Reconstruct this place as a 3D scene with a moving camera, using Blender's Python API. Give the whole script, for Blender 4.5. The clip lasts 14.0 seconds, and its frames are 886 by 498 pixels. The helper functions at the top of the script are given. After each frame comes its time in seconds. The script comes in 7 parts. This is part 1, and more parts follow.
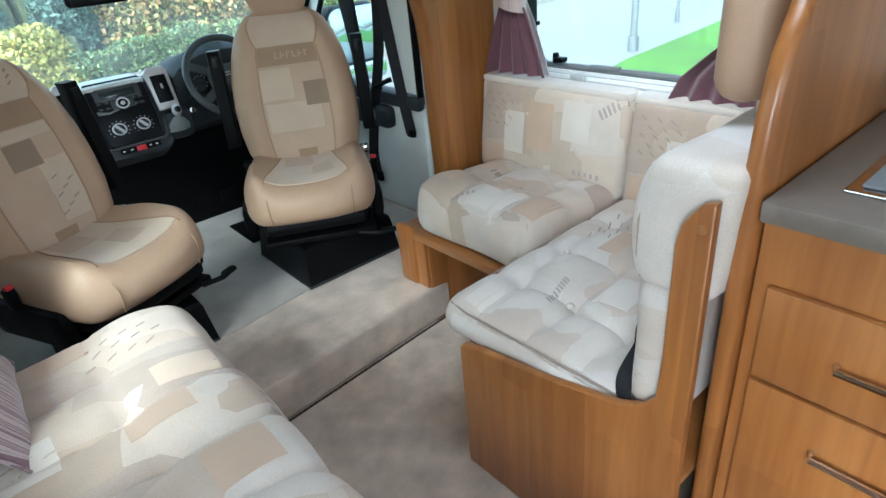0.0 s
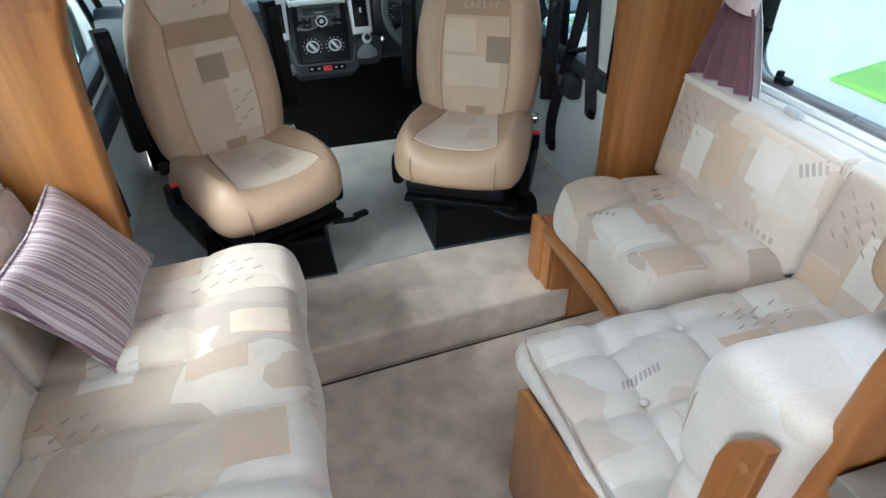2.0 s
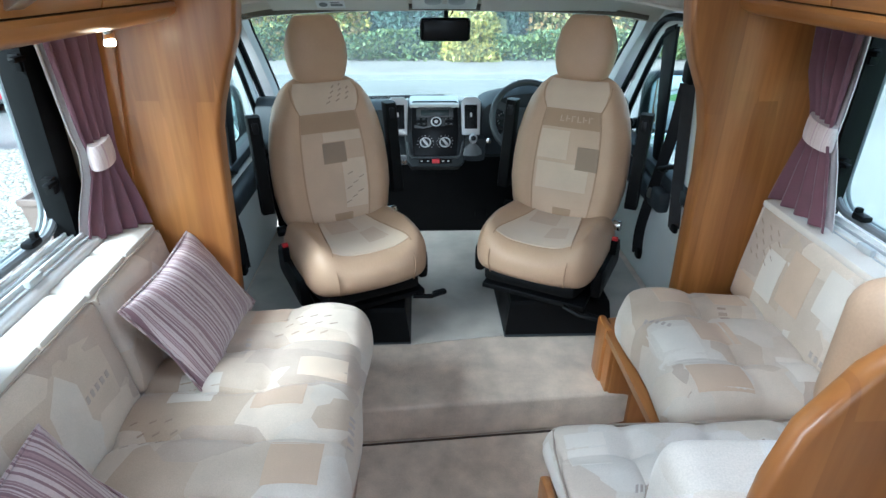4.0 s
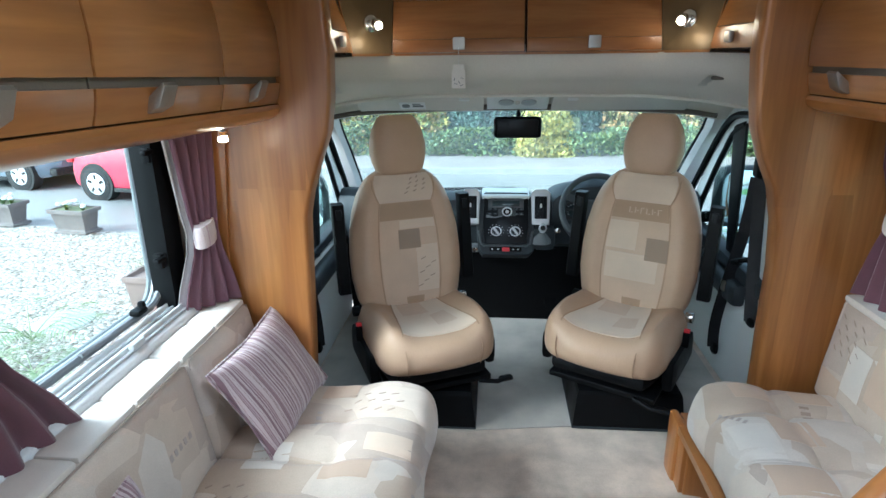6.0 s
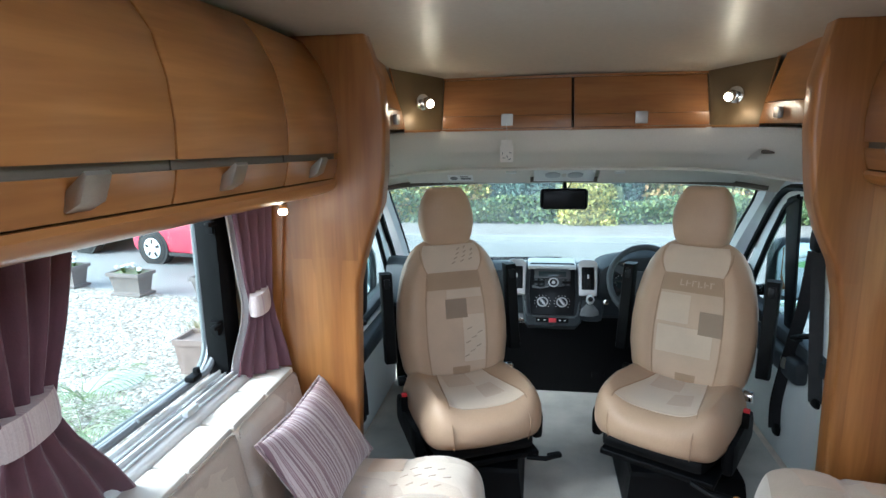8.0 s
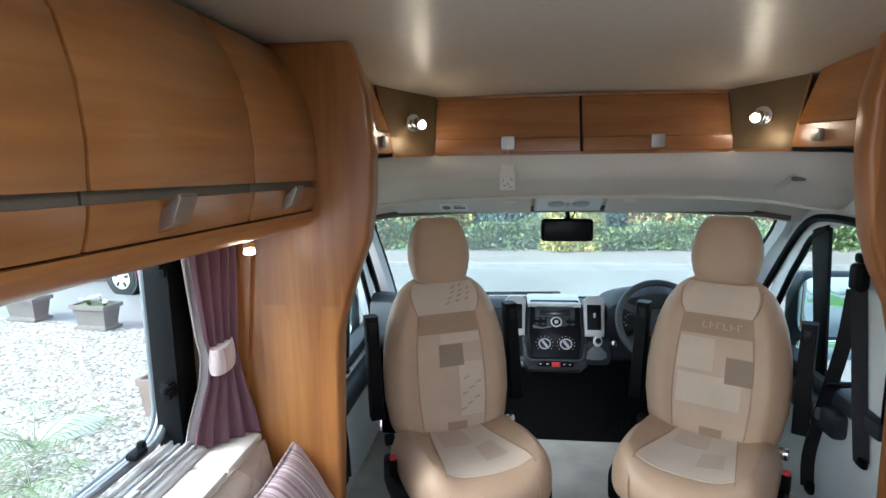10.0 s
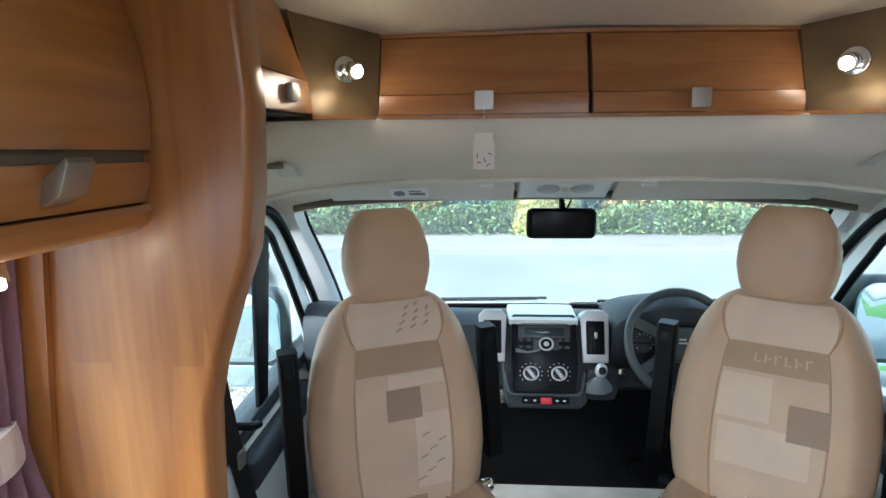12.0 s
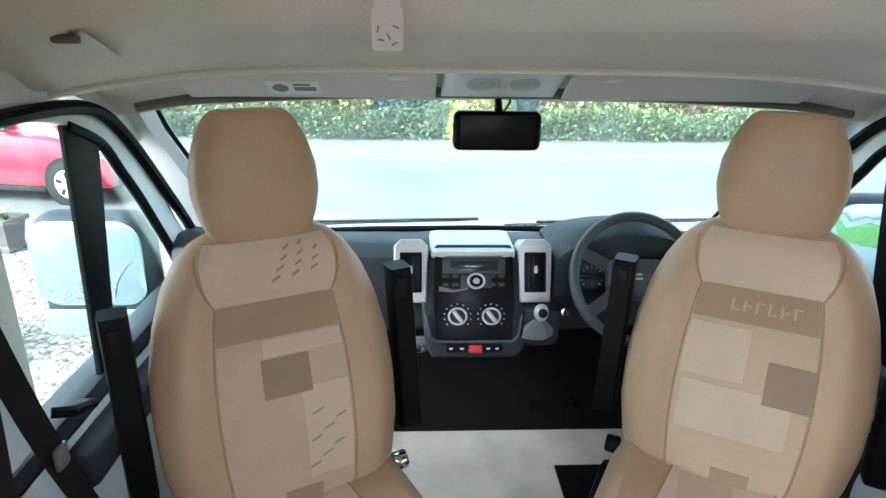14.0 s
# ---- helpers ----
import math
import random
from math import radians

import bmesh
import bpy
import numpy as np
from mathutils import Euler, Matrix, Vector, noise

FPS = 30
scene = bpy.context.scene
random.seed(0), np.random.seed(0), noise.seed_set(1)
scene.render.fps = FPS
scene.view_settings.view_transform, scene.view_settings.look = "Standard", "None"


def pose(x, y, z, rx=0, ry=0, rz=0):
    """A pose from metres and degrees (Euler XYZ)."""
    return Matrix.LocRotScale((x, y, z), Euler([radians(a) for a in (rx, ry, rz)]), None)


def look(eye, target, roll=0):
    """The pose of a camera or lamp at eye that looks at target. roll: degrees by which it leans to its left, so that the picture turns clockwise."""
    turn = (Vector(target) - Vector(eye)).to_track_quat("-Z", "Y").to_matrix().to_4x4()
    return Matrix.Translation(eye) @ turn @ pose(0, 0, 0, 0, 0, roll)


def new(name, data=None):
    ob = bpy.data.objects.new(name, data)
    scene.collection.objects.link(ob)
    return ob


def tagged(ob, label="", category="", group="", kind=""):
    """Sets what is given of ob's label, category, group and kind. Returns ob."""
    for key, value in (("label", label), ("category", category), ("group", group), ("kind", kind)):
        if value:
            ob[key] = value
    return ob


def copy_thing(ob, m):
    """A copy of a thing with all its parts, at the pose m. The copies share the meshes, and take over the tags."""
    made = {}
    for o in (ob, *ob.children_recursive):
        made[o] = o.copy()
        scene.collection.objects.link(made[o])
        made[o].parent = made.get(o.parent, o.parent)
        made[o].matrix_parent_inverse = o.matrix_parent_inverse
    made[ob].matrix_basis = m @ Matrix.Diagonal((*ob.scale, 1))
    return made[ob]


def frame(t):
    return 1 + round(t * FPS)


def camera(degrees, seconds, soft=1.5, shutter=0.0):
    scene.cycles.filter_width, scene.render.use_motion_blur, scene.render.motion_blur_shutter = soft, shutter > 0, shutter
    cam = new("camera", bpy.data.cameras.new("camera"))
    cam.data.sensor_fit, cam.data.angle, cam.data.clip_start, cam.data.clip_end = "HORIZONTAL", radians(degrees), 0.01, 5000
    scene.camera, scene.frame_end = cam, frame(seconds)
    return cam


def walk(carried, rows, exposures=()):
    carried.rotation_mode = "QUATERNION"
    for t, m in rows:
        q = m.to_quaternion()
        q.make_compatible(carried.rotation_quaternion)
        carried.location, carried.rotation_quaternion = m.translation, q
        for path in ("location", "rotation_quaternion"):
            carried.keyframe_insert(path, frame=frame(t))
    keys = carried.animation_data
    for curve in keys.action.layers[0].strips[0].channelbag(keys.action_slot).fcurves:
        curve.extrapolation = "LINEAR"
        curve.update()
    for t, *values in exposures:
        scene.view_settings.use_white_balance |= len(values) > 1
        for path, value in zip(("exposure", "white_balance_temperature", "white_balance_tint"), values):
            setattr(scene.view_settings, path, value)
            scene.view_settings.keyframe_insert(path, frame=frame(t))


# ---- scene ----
from mathutils.bvhtree import BVHTree

cam = camera(74.2, 14.0)
PATH = [
    (0, (-0.603, -1.565, 1.401), (0.497, -0.192, 0.45), -5.8),
    (0.5, (-0.506, -1.479, 1.433), (0.513, -0.079, 0.432), -4.3),
    (1, (-0.456, -1.427, 1.524), (0.456, -0.089, 0.35), -4.3),
    (1.5, (-0.357, -1.458, 1.552), (0.306, 0.015, 0.373), -6.2),
    (2, (-0.251, -1.495, 1.574), (0.191, 0.064, 0.402), -0.7),
    (4.5, (-0.103, -1.718, 1.66), (-0.105, 0.103, 0.835), -1.0),
    (5, (-0.094, -1.745, 1.665), (-0.182, 0.106, 0.914), -1.6),
    (5.5, (-0.094, -1.766, 1.659), (-0.239, 0.106, 0.97), -1.2),
    (6, (-0.1, -1.762, 1.658), (-0.267, 0.13, 1.032), -0.7),
    (6.5, (-0.104, -1.764, 1.66), (-0.296, 0.149, 1.111), -0.5),
    (7, (-0.113, -1.768, 1.664), (-0.326, 0.155, 1.157), -0.4),
    (7.5, (-0.124, -1.77, 1.67), (-0.359, 0.164, 1.214), -0.4),
    (8, (-0.129, -1.775, 1.68), (-0.435, 0.158, 1.273), -1.0),
    (10.5, (-0.235, -1.355, 1.671), (-0.459, 0.606, 1.35), -0.7),
    (11, (-0.187, -1.195, 1.673), (-0.417, 0.762, 1.335), -0.0),
    (11.5, (-0.191, -0.979, 1.629), (-0.386, 0.984, 1.302), -0.2),
    (12, (-0.249, -0.798, 1.623), (-0.386, 1.159, 1.236), -0.6),
    (12.5, (-0.23, -0.645, 1.605), (-0.339, 1.306, 1.179), -0.1),
    (13, (-0.174, -0.528, 1.588), (-0.29, 1.401, 1.072), 0.3),
    (13.5, (-0.186, -0.435, 1.583), (-0.242, 1.465, 0.96), 0.2),
    (14, (-0.194, -0.364, 1.563), (-0.109, 1.51, 0.868), 0.9),
]
walk(cam, [(t, look(eye, target, roll)) for t, eye, target, roll in PATH], [(0, 2.25, 5450, 2), (2, 2.3, 5500, 4), (4.5, 2.35, 5250, 3), (8, 2.3, 5400, 6), (10.4, 2.25, 5550, 10), (11, 2.35, 5550, 9), (11.5, 2.65, 5600, 8), (12.2, 2.5, 5450, 8), (13, 2.65, 5200, 5), (14, 2.65, 5650, 6)])

# ---- world and light ----
world = bpy.data.worlds.new("sky")
scene.world = world
world.use_nodes = True
wn = world.node_tree.nodes
sky = wn.new("ShaderNodeTexSky")
sky.sky_type, sky.sun_disc, sky.sun_elevation, sky.sun_rotation = "NISHITA", False, radians(37), radians(243)
sky.air_density, sky.dust_density = 1.0, 2.5
wn["Background"].inputs["Strength"].default_value = 0.15
veil = wn.new("ShaderNodeHueSaturation")
veil.inputs["Saturation"].default_value = 0.45
world.node_tree.links.new(sky.outputs[0], veil.inputs["Color"])
world.node_tree.links.new(veil.outputs[0], wn["Background"].inputs["Color"])
sun = new("sun", bpy.data.lights.new("sun", "SUN"))
sun.data.energy, sun.data.angle, sun.data.color = 1.2, radians(30), (1, 0.985, 0.955)
sun.matrix_world = look((0, 0, 20), (24, 12, 0))


def window_light(name, m, w, h, power, colour=(0.93, 0.97, 1.0)):
    """The sky's light that comes in by an opening."""
    d = bpy.data.lights.new(name, "AREA")
    d.shape, d.size, d.size_y, d.energy, d.color = "RECTANGLE", w, h, power, colour
    ob = new(name, d)
    ob.matrix_world = m
    return ob


window_light("rooflight_daylight", look((0.12, -1.1, 1.995), (0.12, -1.07, 0)), 0.66, 0.46, 1.7)
# two fill lamps in unseen, added openings, to brighten seats and kitchen
window_light("rear_fill_daylight", look((0.0, -3.41, 1.3), (0.0, 0, 1.2)), 1.2, 0.56, 0.7)
window_light("left_fill_daylight", look((-1.165, -2.05, 1.25), (0.0, -1.55, 1.08)), 0.46, 0.66, 1.7)


def bulb_lamp(name, at, watts):
    d = bpy.data.lights.new(name, "POINT")
    d.energy, d.color, d.shadow_soft_size = watts, (1.0, 0.78, 0.52), 0.024
    new(name, d).location = at


bulb_lamp("spot_lamp_light_a", (-0.60, 0.665, 1.735), 0.05)
bulb_lamp("spot_lamp_light_b", (0.645, 0.675, 1.735), 0.05)
bulb_lamp("reading_lamp_light", (-0.88, -0.105, 1.395), 0.03)

# ---- materials ----
def mat_base(name):
    m = bpy.data.materials.new(name)
    m.use_nodes = True
    nt = m.node_tree
    return m, nt, nt.nodes["Principled BSDF"]


def node(nt, kind, **vals):
    n = nt.nodes.new(kind)
    for k, v in vals.items():
        n.inputs[k].default_value = v
    return n


def coords(nt, scale=(1, 1, 1), rot=(0, 0, 0)):
    tc = nt.nodes.new("ShaderNodeTexCoord")
    mp = node(nt, "ShaderNodeMapping", Scale=scale, Rotation=rot)
    nt.links.new(tc.outputs["Object"], mp.inputs["Vector"])
    return mp.outputs["Vector"]


def ramp(nt, fac, stops, mode="LINEAR"):
    r = nt.nodes.new("ShaderNodeValToRGB")
    r.color_ramp.interpolation = mode
    e = r.color_ramp.elements
    while len(e) < len(stops):
        e.new(0.5)
    for el, (p, c) in zip(e, stops):
        el.position, el.color = p, (*c, 1)
    nt.links.new(fac, r.inputs["Fac"])
    return r.outputs["Color"]


def mix(nt, a, b, fac, mode="MIX"):
    n = nt.nodes.new("ShaderNodeMix")
    n.data_type, n.blend_type = "RGBA", mode
    for sock, v in ((n.inputs[0], fac), (n.inputs[6], a), (n.inputs[7], b)):
        if hasattr(v, "links"):
            nt.links.new(v, sock)
        else:
            sock.default_value = v if isinstance(v, (int, float)) else (*v, 1)
    return n.outputs[2]


def bump(nt, bsdf, height, strength, distance=0.002):
    b = node(nt, "ShaderNodeBump", Strength=strength, Distance=distance)
    nt.links.new(height, b.inputs["Height"])
    nt.links.new(b.outputs[0], bsdf.inputs["Normal"])


def surf(name, colour, rough=0.5, var=0.12, scale=6.0, grain=150.0, relief=0.15, metal=0.0, sheen=0.0, coat=0.0):
    """A plain surface with broad stains, fine grain and a little relief."""
    m, nt, b = mat_base(name)
    v = coords(nt)
    big = node(nt, "ShaderNodeTexNoise", Scale=scale, Detail=4.0)
    small = node(nt, "ShaderNodeTexNoise", Scale=grain, Detail=3.0)
    for n in (big, small):
        nt.links.new(v, n.inputs["Vector"])
    lo, hi = [c * (1 - var) for c in colour], [min(1, c * (1 + var)) for c in colour]
    c1 = ramp(nt, big.outputs["Fac"], ((0.3, lo), (0.7, hi)))
    c2 = ramp(nt, small.outputs["Fac"], ((0.3, (0.92, 0.92, 0.92)), (0.7, (1, 1, 1))))
    nt.links.new(mix(nt, c1, c2, 1.0, "MULTIPLY"), b.inputs["Base Color"])
    r = ramp(nt, big.outputs["Fac"], ((0.3, [rough * 0.9] * 3), (0.7, [min(1, rough * 1.12)] * 3)))
    nt.links.new(r, b.inputs["Roughness"])
    b.inputs["Metallic"].default_value = metal
    b.inputs["Sheen Weight"].default_value = sheen
    b.inputs["Coat Weight"].default_value = coat
    if relief:
        bump(nt, b, small.outputs["Fac"], relief)
    return m


def wood(name, grain, light, dark, rough=0.35, strip=0.0):
    """Laminate wood; grain is the axis it runs along, strip the width of its glued strips."""
    m, nt, b = mat_base(name)
    sc = [14.0, 14.0, 14.0]
    sc["xyz".index(grain)] = 0.9
    v = coords(nt, sc)
    n1 = node(nt, "ShaderNodeTexNoise", Scale=1.0, Detail=5.0, Distortion=0.6)
    n2 = node(nt, "ShaderNodeTexNoise", Scale=6.0, Detail=4.0)
    n3 = node(nt, "ShaderNodeTexNoise", Scale=0.25, Detail=2.0)
    for n in (n1, n2, n3):
        nt.links.new(v, n.inputs["Vector"])
    c = ramp(nt, n1.outputs["Fac"], ((0.28, dark), (0.5, [(a + d) / 2 for a, d in zip(light, dark)]), (0.68, light)))
    fine = ramp(nt, n2.outputs["Fac"], ((0.35, (0.86, 0.84, 0.82)), (0.6, (1, 1, 1))))
    broad = ramp(nt, n3.outputs["Fac"], ((0.35, (0.84, 0.8, 0.76)), (0.65, (1.0, 1.0, 1.0))))
    c = mix(nt, mix(nt, c, fine, 0.8, "MULTIPLY"), broad, 0.9, "MULTIPLY")
    if strip:
        w = [1.0 / strip] * 3
        w["xyz".index(grain)] = 1.3
        vs = coords(nt, w)
        vo = node(nt, "ShaderNodeTexVoronoi", Scale=1.0, Randomness=0.25)
        vo.distance = "CHEBYCHEV"
        nt.links.new(vs, vo.inputs["Vector"])
        sep = nt.nodes.new("ShaderNodeSeparateColor")
        nt.links.new(vo.outputs["Color"], sep.inputs[0])
        tone = ramp(nt, sep.outputs[0], ((0.0, (0.74, 0.70, 0.66)), (0.5, (0.95, 0.94, 0.92)), (1.0, (1.12, 1.10, 1.08))))
        c = mix(nt, c, tone, 0.9, "MULTIPLY")
    nt.links.new(c, b.inputs["Base Color"])
    b.inputs["Roughness"].default_value = rough
    b.inputs["Coat Weight"].default_value = 0.25
    b.inputs["Coat Roughness"].default_value = 0.25
    bump(nt, b, n2.outputs["Fac"], 0.06, 0.001)
    return m


def patchwork(name, tones, scale=6.5, relief=0.25):
    """Woven upholstery in a patchwork of pale rectangles."""
    m, nt, b = mat_base(name)
    v = coords(nt, (1.0, 1.25, 1.15), (0.12, 0.08, 0.2))
    warp = node(nt, "ShaderNodeTexVoronoi", Scale=scale, Randomness=0.75)
    warp.distance = "CHEBYCHEV"
    nt.links.new(v, warp.inputs["Vector"])
    sep = nt.nodes.new("ShaderNodeSeparateColor")
    nt.links.new(warp.outputs["Color"], sep.inputs[0])
    stops = [(i / len(tones), t) for i, t in enumerate(tones)]
    c = ramp(nt, sep.outputs[0], stops, "CONSTANT")
    weave = node(nt, "ShaderNodeTexNoise", Scale=420.0, Detail=2.0)
    cloud = node(nt, "ShaderNodeTexNoise", Scale=9.0, Detail=3.0)
    tc = coords(nt)
    for n in (weave, cloud):
        nt.links.new(tc, n.inputs["Vector"])
    c = mix(nt, c, ramp(nt, weave.outputs["Fac"], ((0.3, (0.86, 0.86, 0.86)), (0.7, (1.02, 1.02, 1.02)))), 1.0, "MULTIPLY")
    c = mix(nt, c, ramp(nt, cloud.outputs["Fac"], ((0.3, (0.9, 0.89, 0.88)), (0.7, (1.03, 1.03, 1.03)))), 1.0, "MULTIPLY")
    nt.links.new(c, b.inputs["Base Color"])
    b.inputs["Roughness"].default_value = 0.85
    b.inputs["Sheen Weight"].default_value = 0.25
    bump(nt, b, weave.outputs["Fac"], relief, 0.0015)
    return m


def stripes(name, tones, axis, width):
    m, nt, b = mat_base(name)
    sc = [0.0, 0.0, 0.0]
    sc["xyz".index(axis)] = 1.0 / width
    v = coords(nt, sc)
    n = node(nt, "ShaderNodeTexNoise", Scale=1.0, Detail=3.0)
    nt.links.new(v, n.inputs["Vector"])
    c = ramp(nt, n.outputs["Fac"], [(0.3 + 0.4 * i / len(tones), t) for i, t in enumerate(tones)], "CONSTANT")
    w = node(nt, "ShaderNodeTexNoise", Scale=300.0)
    nt.links.new(coords(nt), w.inputs["Vector"])
    c = mix(nt, c, ramp(nt, w.outputs["Fac"], ((0.3, (0.85, 0.85, 0.85)), (0.7, (1, 1, 1)))), 1.0, "MULTIPLY")
    nt.links.new(c, b.inputs["Base Color"])
    b.inputs["Roughness"].default_value = 0.6
    b.inputs["Sheen Weight"].default_value = 0.4
    bump(nt, b, w.outputs["Fac"], 0.2)
    return m


def glowing(name, colour, strength):
    m, nt, b = mat_base(name)
    b.inputs["Emission Color"].default_value = (*colour, 1)
    b.inputs["Emission Strength"].default_value = strength
    return m


def glass_mat(name, tint=(1, 1, 1)):
    m, nt, b = mat_base(name)
    nt.nodes.remove(b)
    out = nt.nodes["Material Output"]
    tr = node(nt, "ShaderNodeBsdfTransparent", Color=(*tint, 1))
    gl = node(nt, "ShaderNodeBsdfGlossy", Roughness=0.02)
    lw = node(nt, "ShaderNodeLayerWeight", Blend=0.5)
    pw = nt.nodes.new("ShaderNodeMath")
    pw.operation = "POWER"
    pw.inputs[1].default_value = 4.0
    nt.links.new(lw.outputs["Facing"], pw.inputs[0])
    fr = nt.nodes.new("ShaderNodeMath")
    fr.operation = "MULTIPLY_ADD"
    fr.inputs[1].default_value, fr.inputs[2].default_value = 0.45, 0.02
    nt.links.new(pw.outputs[0], fr.inputs[0])
    mx = nt.nodes.new("ShaderNodeMixShader")
    nt.links.new(fr.outputs[0], mx.inputs[0])
    nt.links.new(tr.outputs[0], mx.inputs[1])
    nt.links.new(gl.outputs[0], mx.inputs[2])
    nt.links.new(mx.outputs[0], out.inputs["Surface"])
    return m


def screen_mat(name):
    """Green-tinted windscreen glass with a thin film of rain and dust that scatters the daylight."""
    m = glass_mat(name, (0.92, 1.0, 0.97))
    nt = m.node_tree
    out = nt.nodes["Material Output"]
    clear = out.inputs["Surface"].links[0].from_socket
    n = node(nt, "ShaderNodeTexNoise", Scale=5.0, Detail=5.0)
    nt.links.new(coords(nt), n.inputs["Vector"])
    film = ramp(nt, n.outputs["Fac"], ((0.3, (0.02, 0.02, 0.02)), (0.7, (0.055, 0.055, 0.055))))
    tl = node(nt, "ShaderNodeBsdfTranslucent", Color=(0.9, 0.92, 0.9, 1))
    mx = nt.nodes.new("ShaderNodeMixShader")
    nt.links.new(film, mx.inputs[0])
    nt.links.new(clear, mx.inputs[1])
    nt.links.new(tl.outputs[0], mx.inputs[2])
    nt.links.new(mx.outputs[0], out.inputs["Surface"])
    return m


def leafy(name, tones, translucent=0.25):
    m, nt, b = mat_base(name)
    g = nt.nodes.new("ShaderNodeNewGeometry")
    c = ramp(nt, g.outputs["Random Per Island"], [(i / max(1, len(tones) - 1), t) for i, t in enumerate(tones)])
    nt.links.new(c, b.inputs["Base Color"])
    b.inputs["Roughness"].default_value = 0.55
    b.inputs["Transmission Weight"].default_value = 0.0
    return m


CREAM, BEIGE, SAND, TAN, TAUPE = (0.64, 0.56, 0.475), (0.57, 0.47, 0.375), (0.53, 0.42, 0.32), (0.40, 0.295, 0.20), (0.31, 0.235, 0.175)
M_FABRIC = patchwork("patchwork_fabric", (CREAM, BEIGE, (0.66, 0.56, 0.46), SAND, (0.66, 0.595, 0.525), (0.58, 0.48, 0.385), (0.50, 0.405, 0.33)), 5.2)
M_FABRIC_PALE = patchwork("pale_fabric", ((0.68, 0.63, 0.57), CREAM, (0.65, 0.59, 0.52), (0.59, 0.50, 0.42), (0.69, 0.64, 0.59)), 6.5, 0.1)
M_PLAIN = surf("cream_fabric", (0.67, 0.61, 0.54), 0.85, 0.05, 8, 400, 0.25, sheen=0.25)
M_VINYL = surf("beige_leatherette", (0.49, 0.335, 0.218), 0.47, 0.07, 5, 260, 0.12)
M_INSERT = surf("oatmeal_fabric", (0.56, 0.415, 0.30), 0.85, 0.07, 7, 380, 0.3, sheen=0.25)
M_INSERT_PALE = surf("pale_insert_fabric", (0.63, 0.505, 0.385), 0.85, 0.06, 7, 380, 0.3, sheen=0.25)
M_TAN = surf("tan_fabric", (0.39, 0.27, 0.175), 0.85, 0.06, 8, 380, 0.3)
M_TAUPE = surf("taupe_fabric", (0.33, 0.245, 0.175), 0.85, 0.06, 8, 380, 0.3)
M_MARK = surf("brown_woven_mark", (0.36, 0.28, 0.225), 0.85, 0.1, 20, 380, 0.2)
M_GREYMARK = surf("grey_woven_mark", (0.43, 0.37, 0.335), 0.85, 0.1, 20, 380, 0.2)
M_PIPING = surf("taupe_piping", (0.36, 0.29, 0.235), 0.7, 0.1, 20, 300, 0.2)
M_WOOD_V = wood("upright_maple_laminate", "z", (0.45, 0.196, 0.054), (0.30, 0.113, 0.028), 0.33, 0.085)
M_WOOD_Y = wood("lengthwise_maple_laminate", "y", (0.46, 0.205, 0.057), (0.31, 0.119, 0.030), 0.3)
M_WOOD_X = wood("crosswise_maple_laminate", "x", (0.42, 0.195, 0.065), (0.29, 0.12, 0.038), 0.3)
M_WOOD_EDGE = wood("maple_edge_trim", "z", (0.38, 0.18, 0.06), (0.28, 0.12, 0.04), 0.3)
M_GROOVE = surf("grey_brown_groove", (0.13, 0.105, 0.075), 0.5, 0.1)
# near-black brown: joint and plinth colour, also painted shade behind locker doors
M_DARKGAP = surf("dark_joint_and_gap_shade", (0.05, 0.03, 0.018), 0.8, 0.1)
M_HEADLINER = surf("pale_grey_headliner", (0.71, 0.675, 0.60), 0.65, 0.03, 4, 200, 0.1)
M_CABTRIM = surf("light_grey_cab_trim", (0.74, 0.76, 0.74), 0.5, 0.04, 4, 200, 0.1)
M_WALL = surf("cream_wallboard", (0.70, 0.66, 0.58), 0.6, 0.04, 3, 120, 0.1)
M_CEIL = surf("satin_cream_ceiling", (0.55, 0.50, 0.41), 0.38, 0.012, 0.8, 60, 0.02)
M_CARPET = surf("beige_carpet", (0.57, 0.475, 0.385), 0.95, 0.24, 9, 150, 0.8, sheen=0.3)
M_CARPET_CAB = surf("grey_beige_carpet", (0.40, 0.375, 0.33), 0.95, 0.18, 6, 180, 0.8, sheen=0.3)
M_BLACK = surf("black_plastic", (0.0032, 0.0035, 0.004), 0.5, 0.2, 12, 220, 0.12)
M_SEAM = surf("brown_seam", (0.385, 0.25, 0.155), 0.6, 0.1, 20, 300, 0.1)
# dark taupe painted as shade: the screen's shadow lip and the grip slots
M_TAUPE_SHADE = surf("taupe_painted_shade", (0.15, 0.13, 0.105), 0.85, 0.1, 12, 200, 0.2)
M_WHEEL = surf("grey_wheel_plastic", (0.06, 0.07, 0.077), 0.42, 0.12, 10, 300, 0.15)
M_DASH = surf("charcoal_dash_plastic", (0.030, 0.036, 0.041), 0.5, 0.15, 10, 300, 0.25)
M_GLOSSBLACK = surf("gloss_black_plastic", (0.005, 0.006, 0.008), 0.3, 0.1, 10, 200, 0.0)
M_GLOSSBLACK.node_tree.nodes["Principled BSDF"].inputs["Specular IOR Level"].default_value = 0.2
for m_ in (M_BLACK, M_DASH):
    m_.node_tree.nodes["Principled BSDF"].inputs["Specular IOR Level"].default_value = 0.12 if m_ is M_BLACK else 0.3
M_DISPLAY = surf("dark_display", (0.03, 0.045, 0.05), 0.12, 0.1, 10, 100, 0.0)
M_SILVER = surf("silver_plastic", (0.62, 0.63, 0.64), 0.38, 0.05, 8, 200, 0.05, metal=0.35)
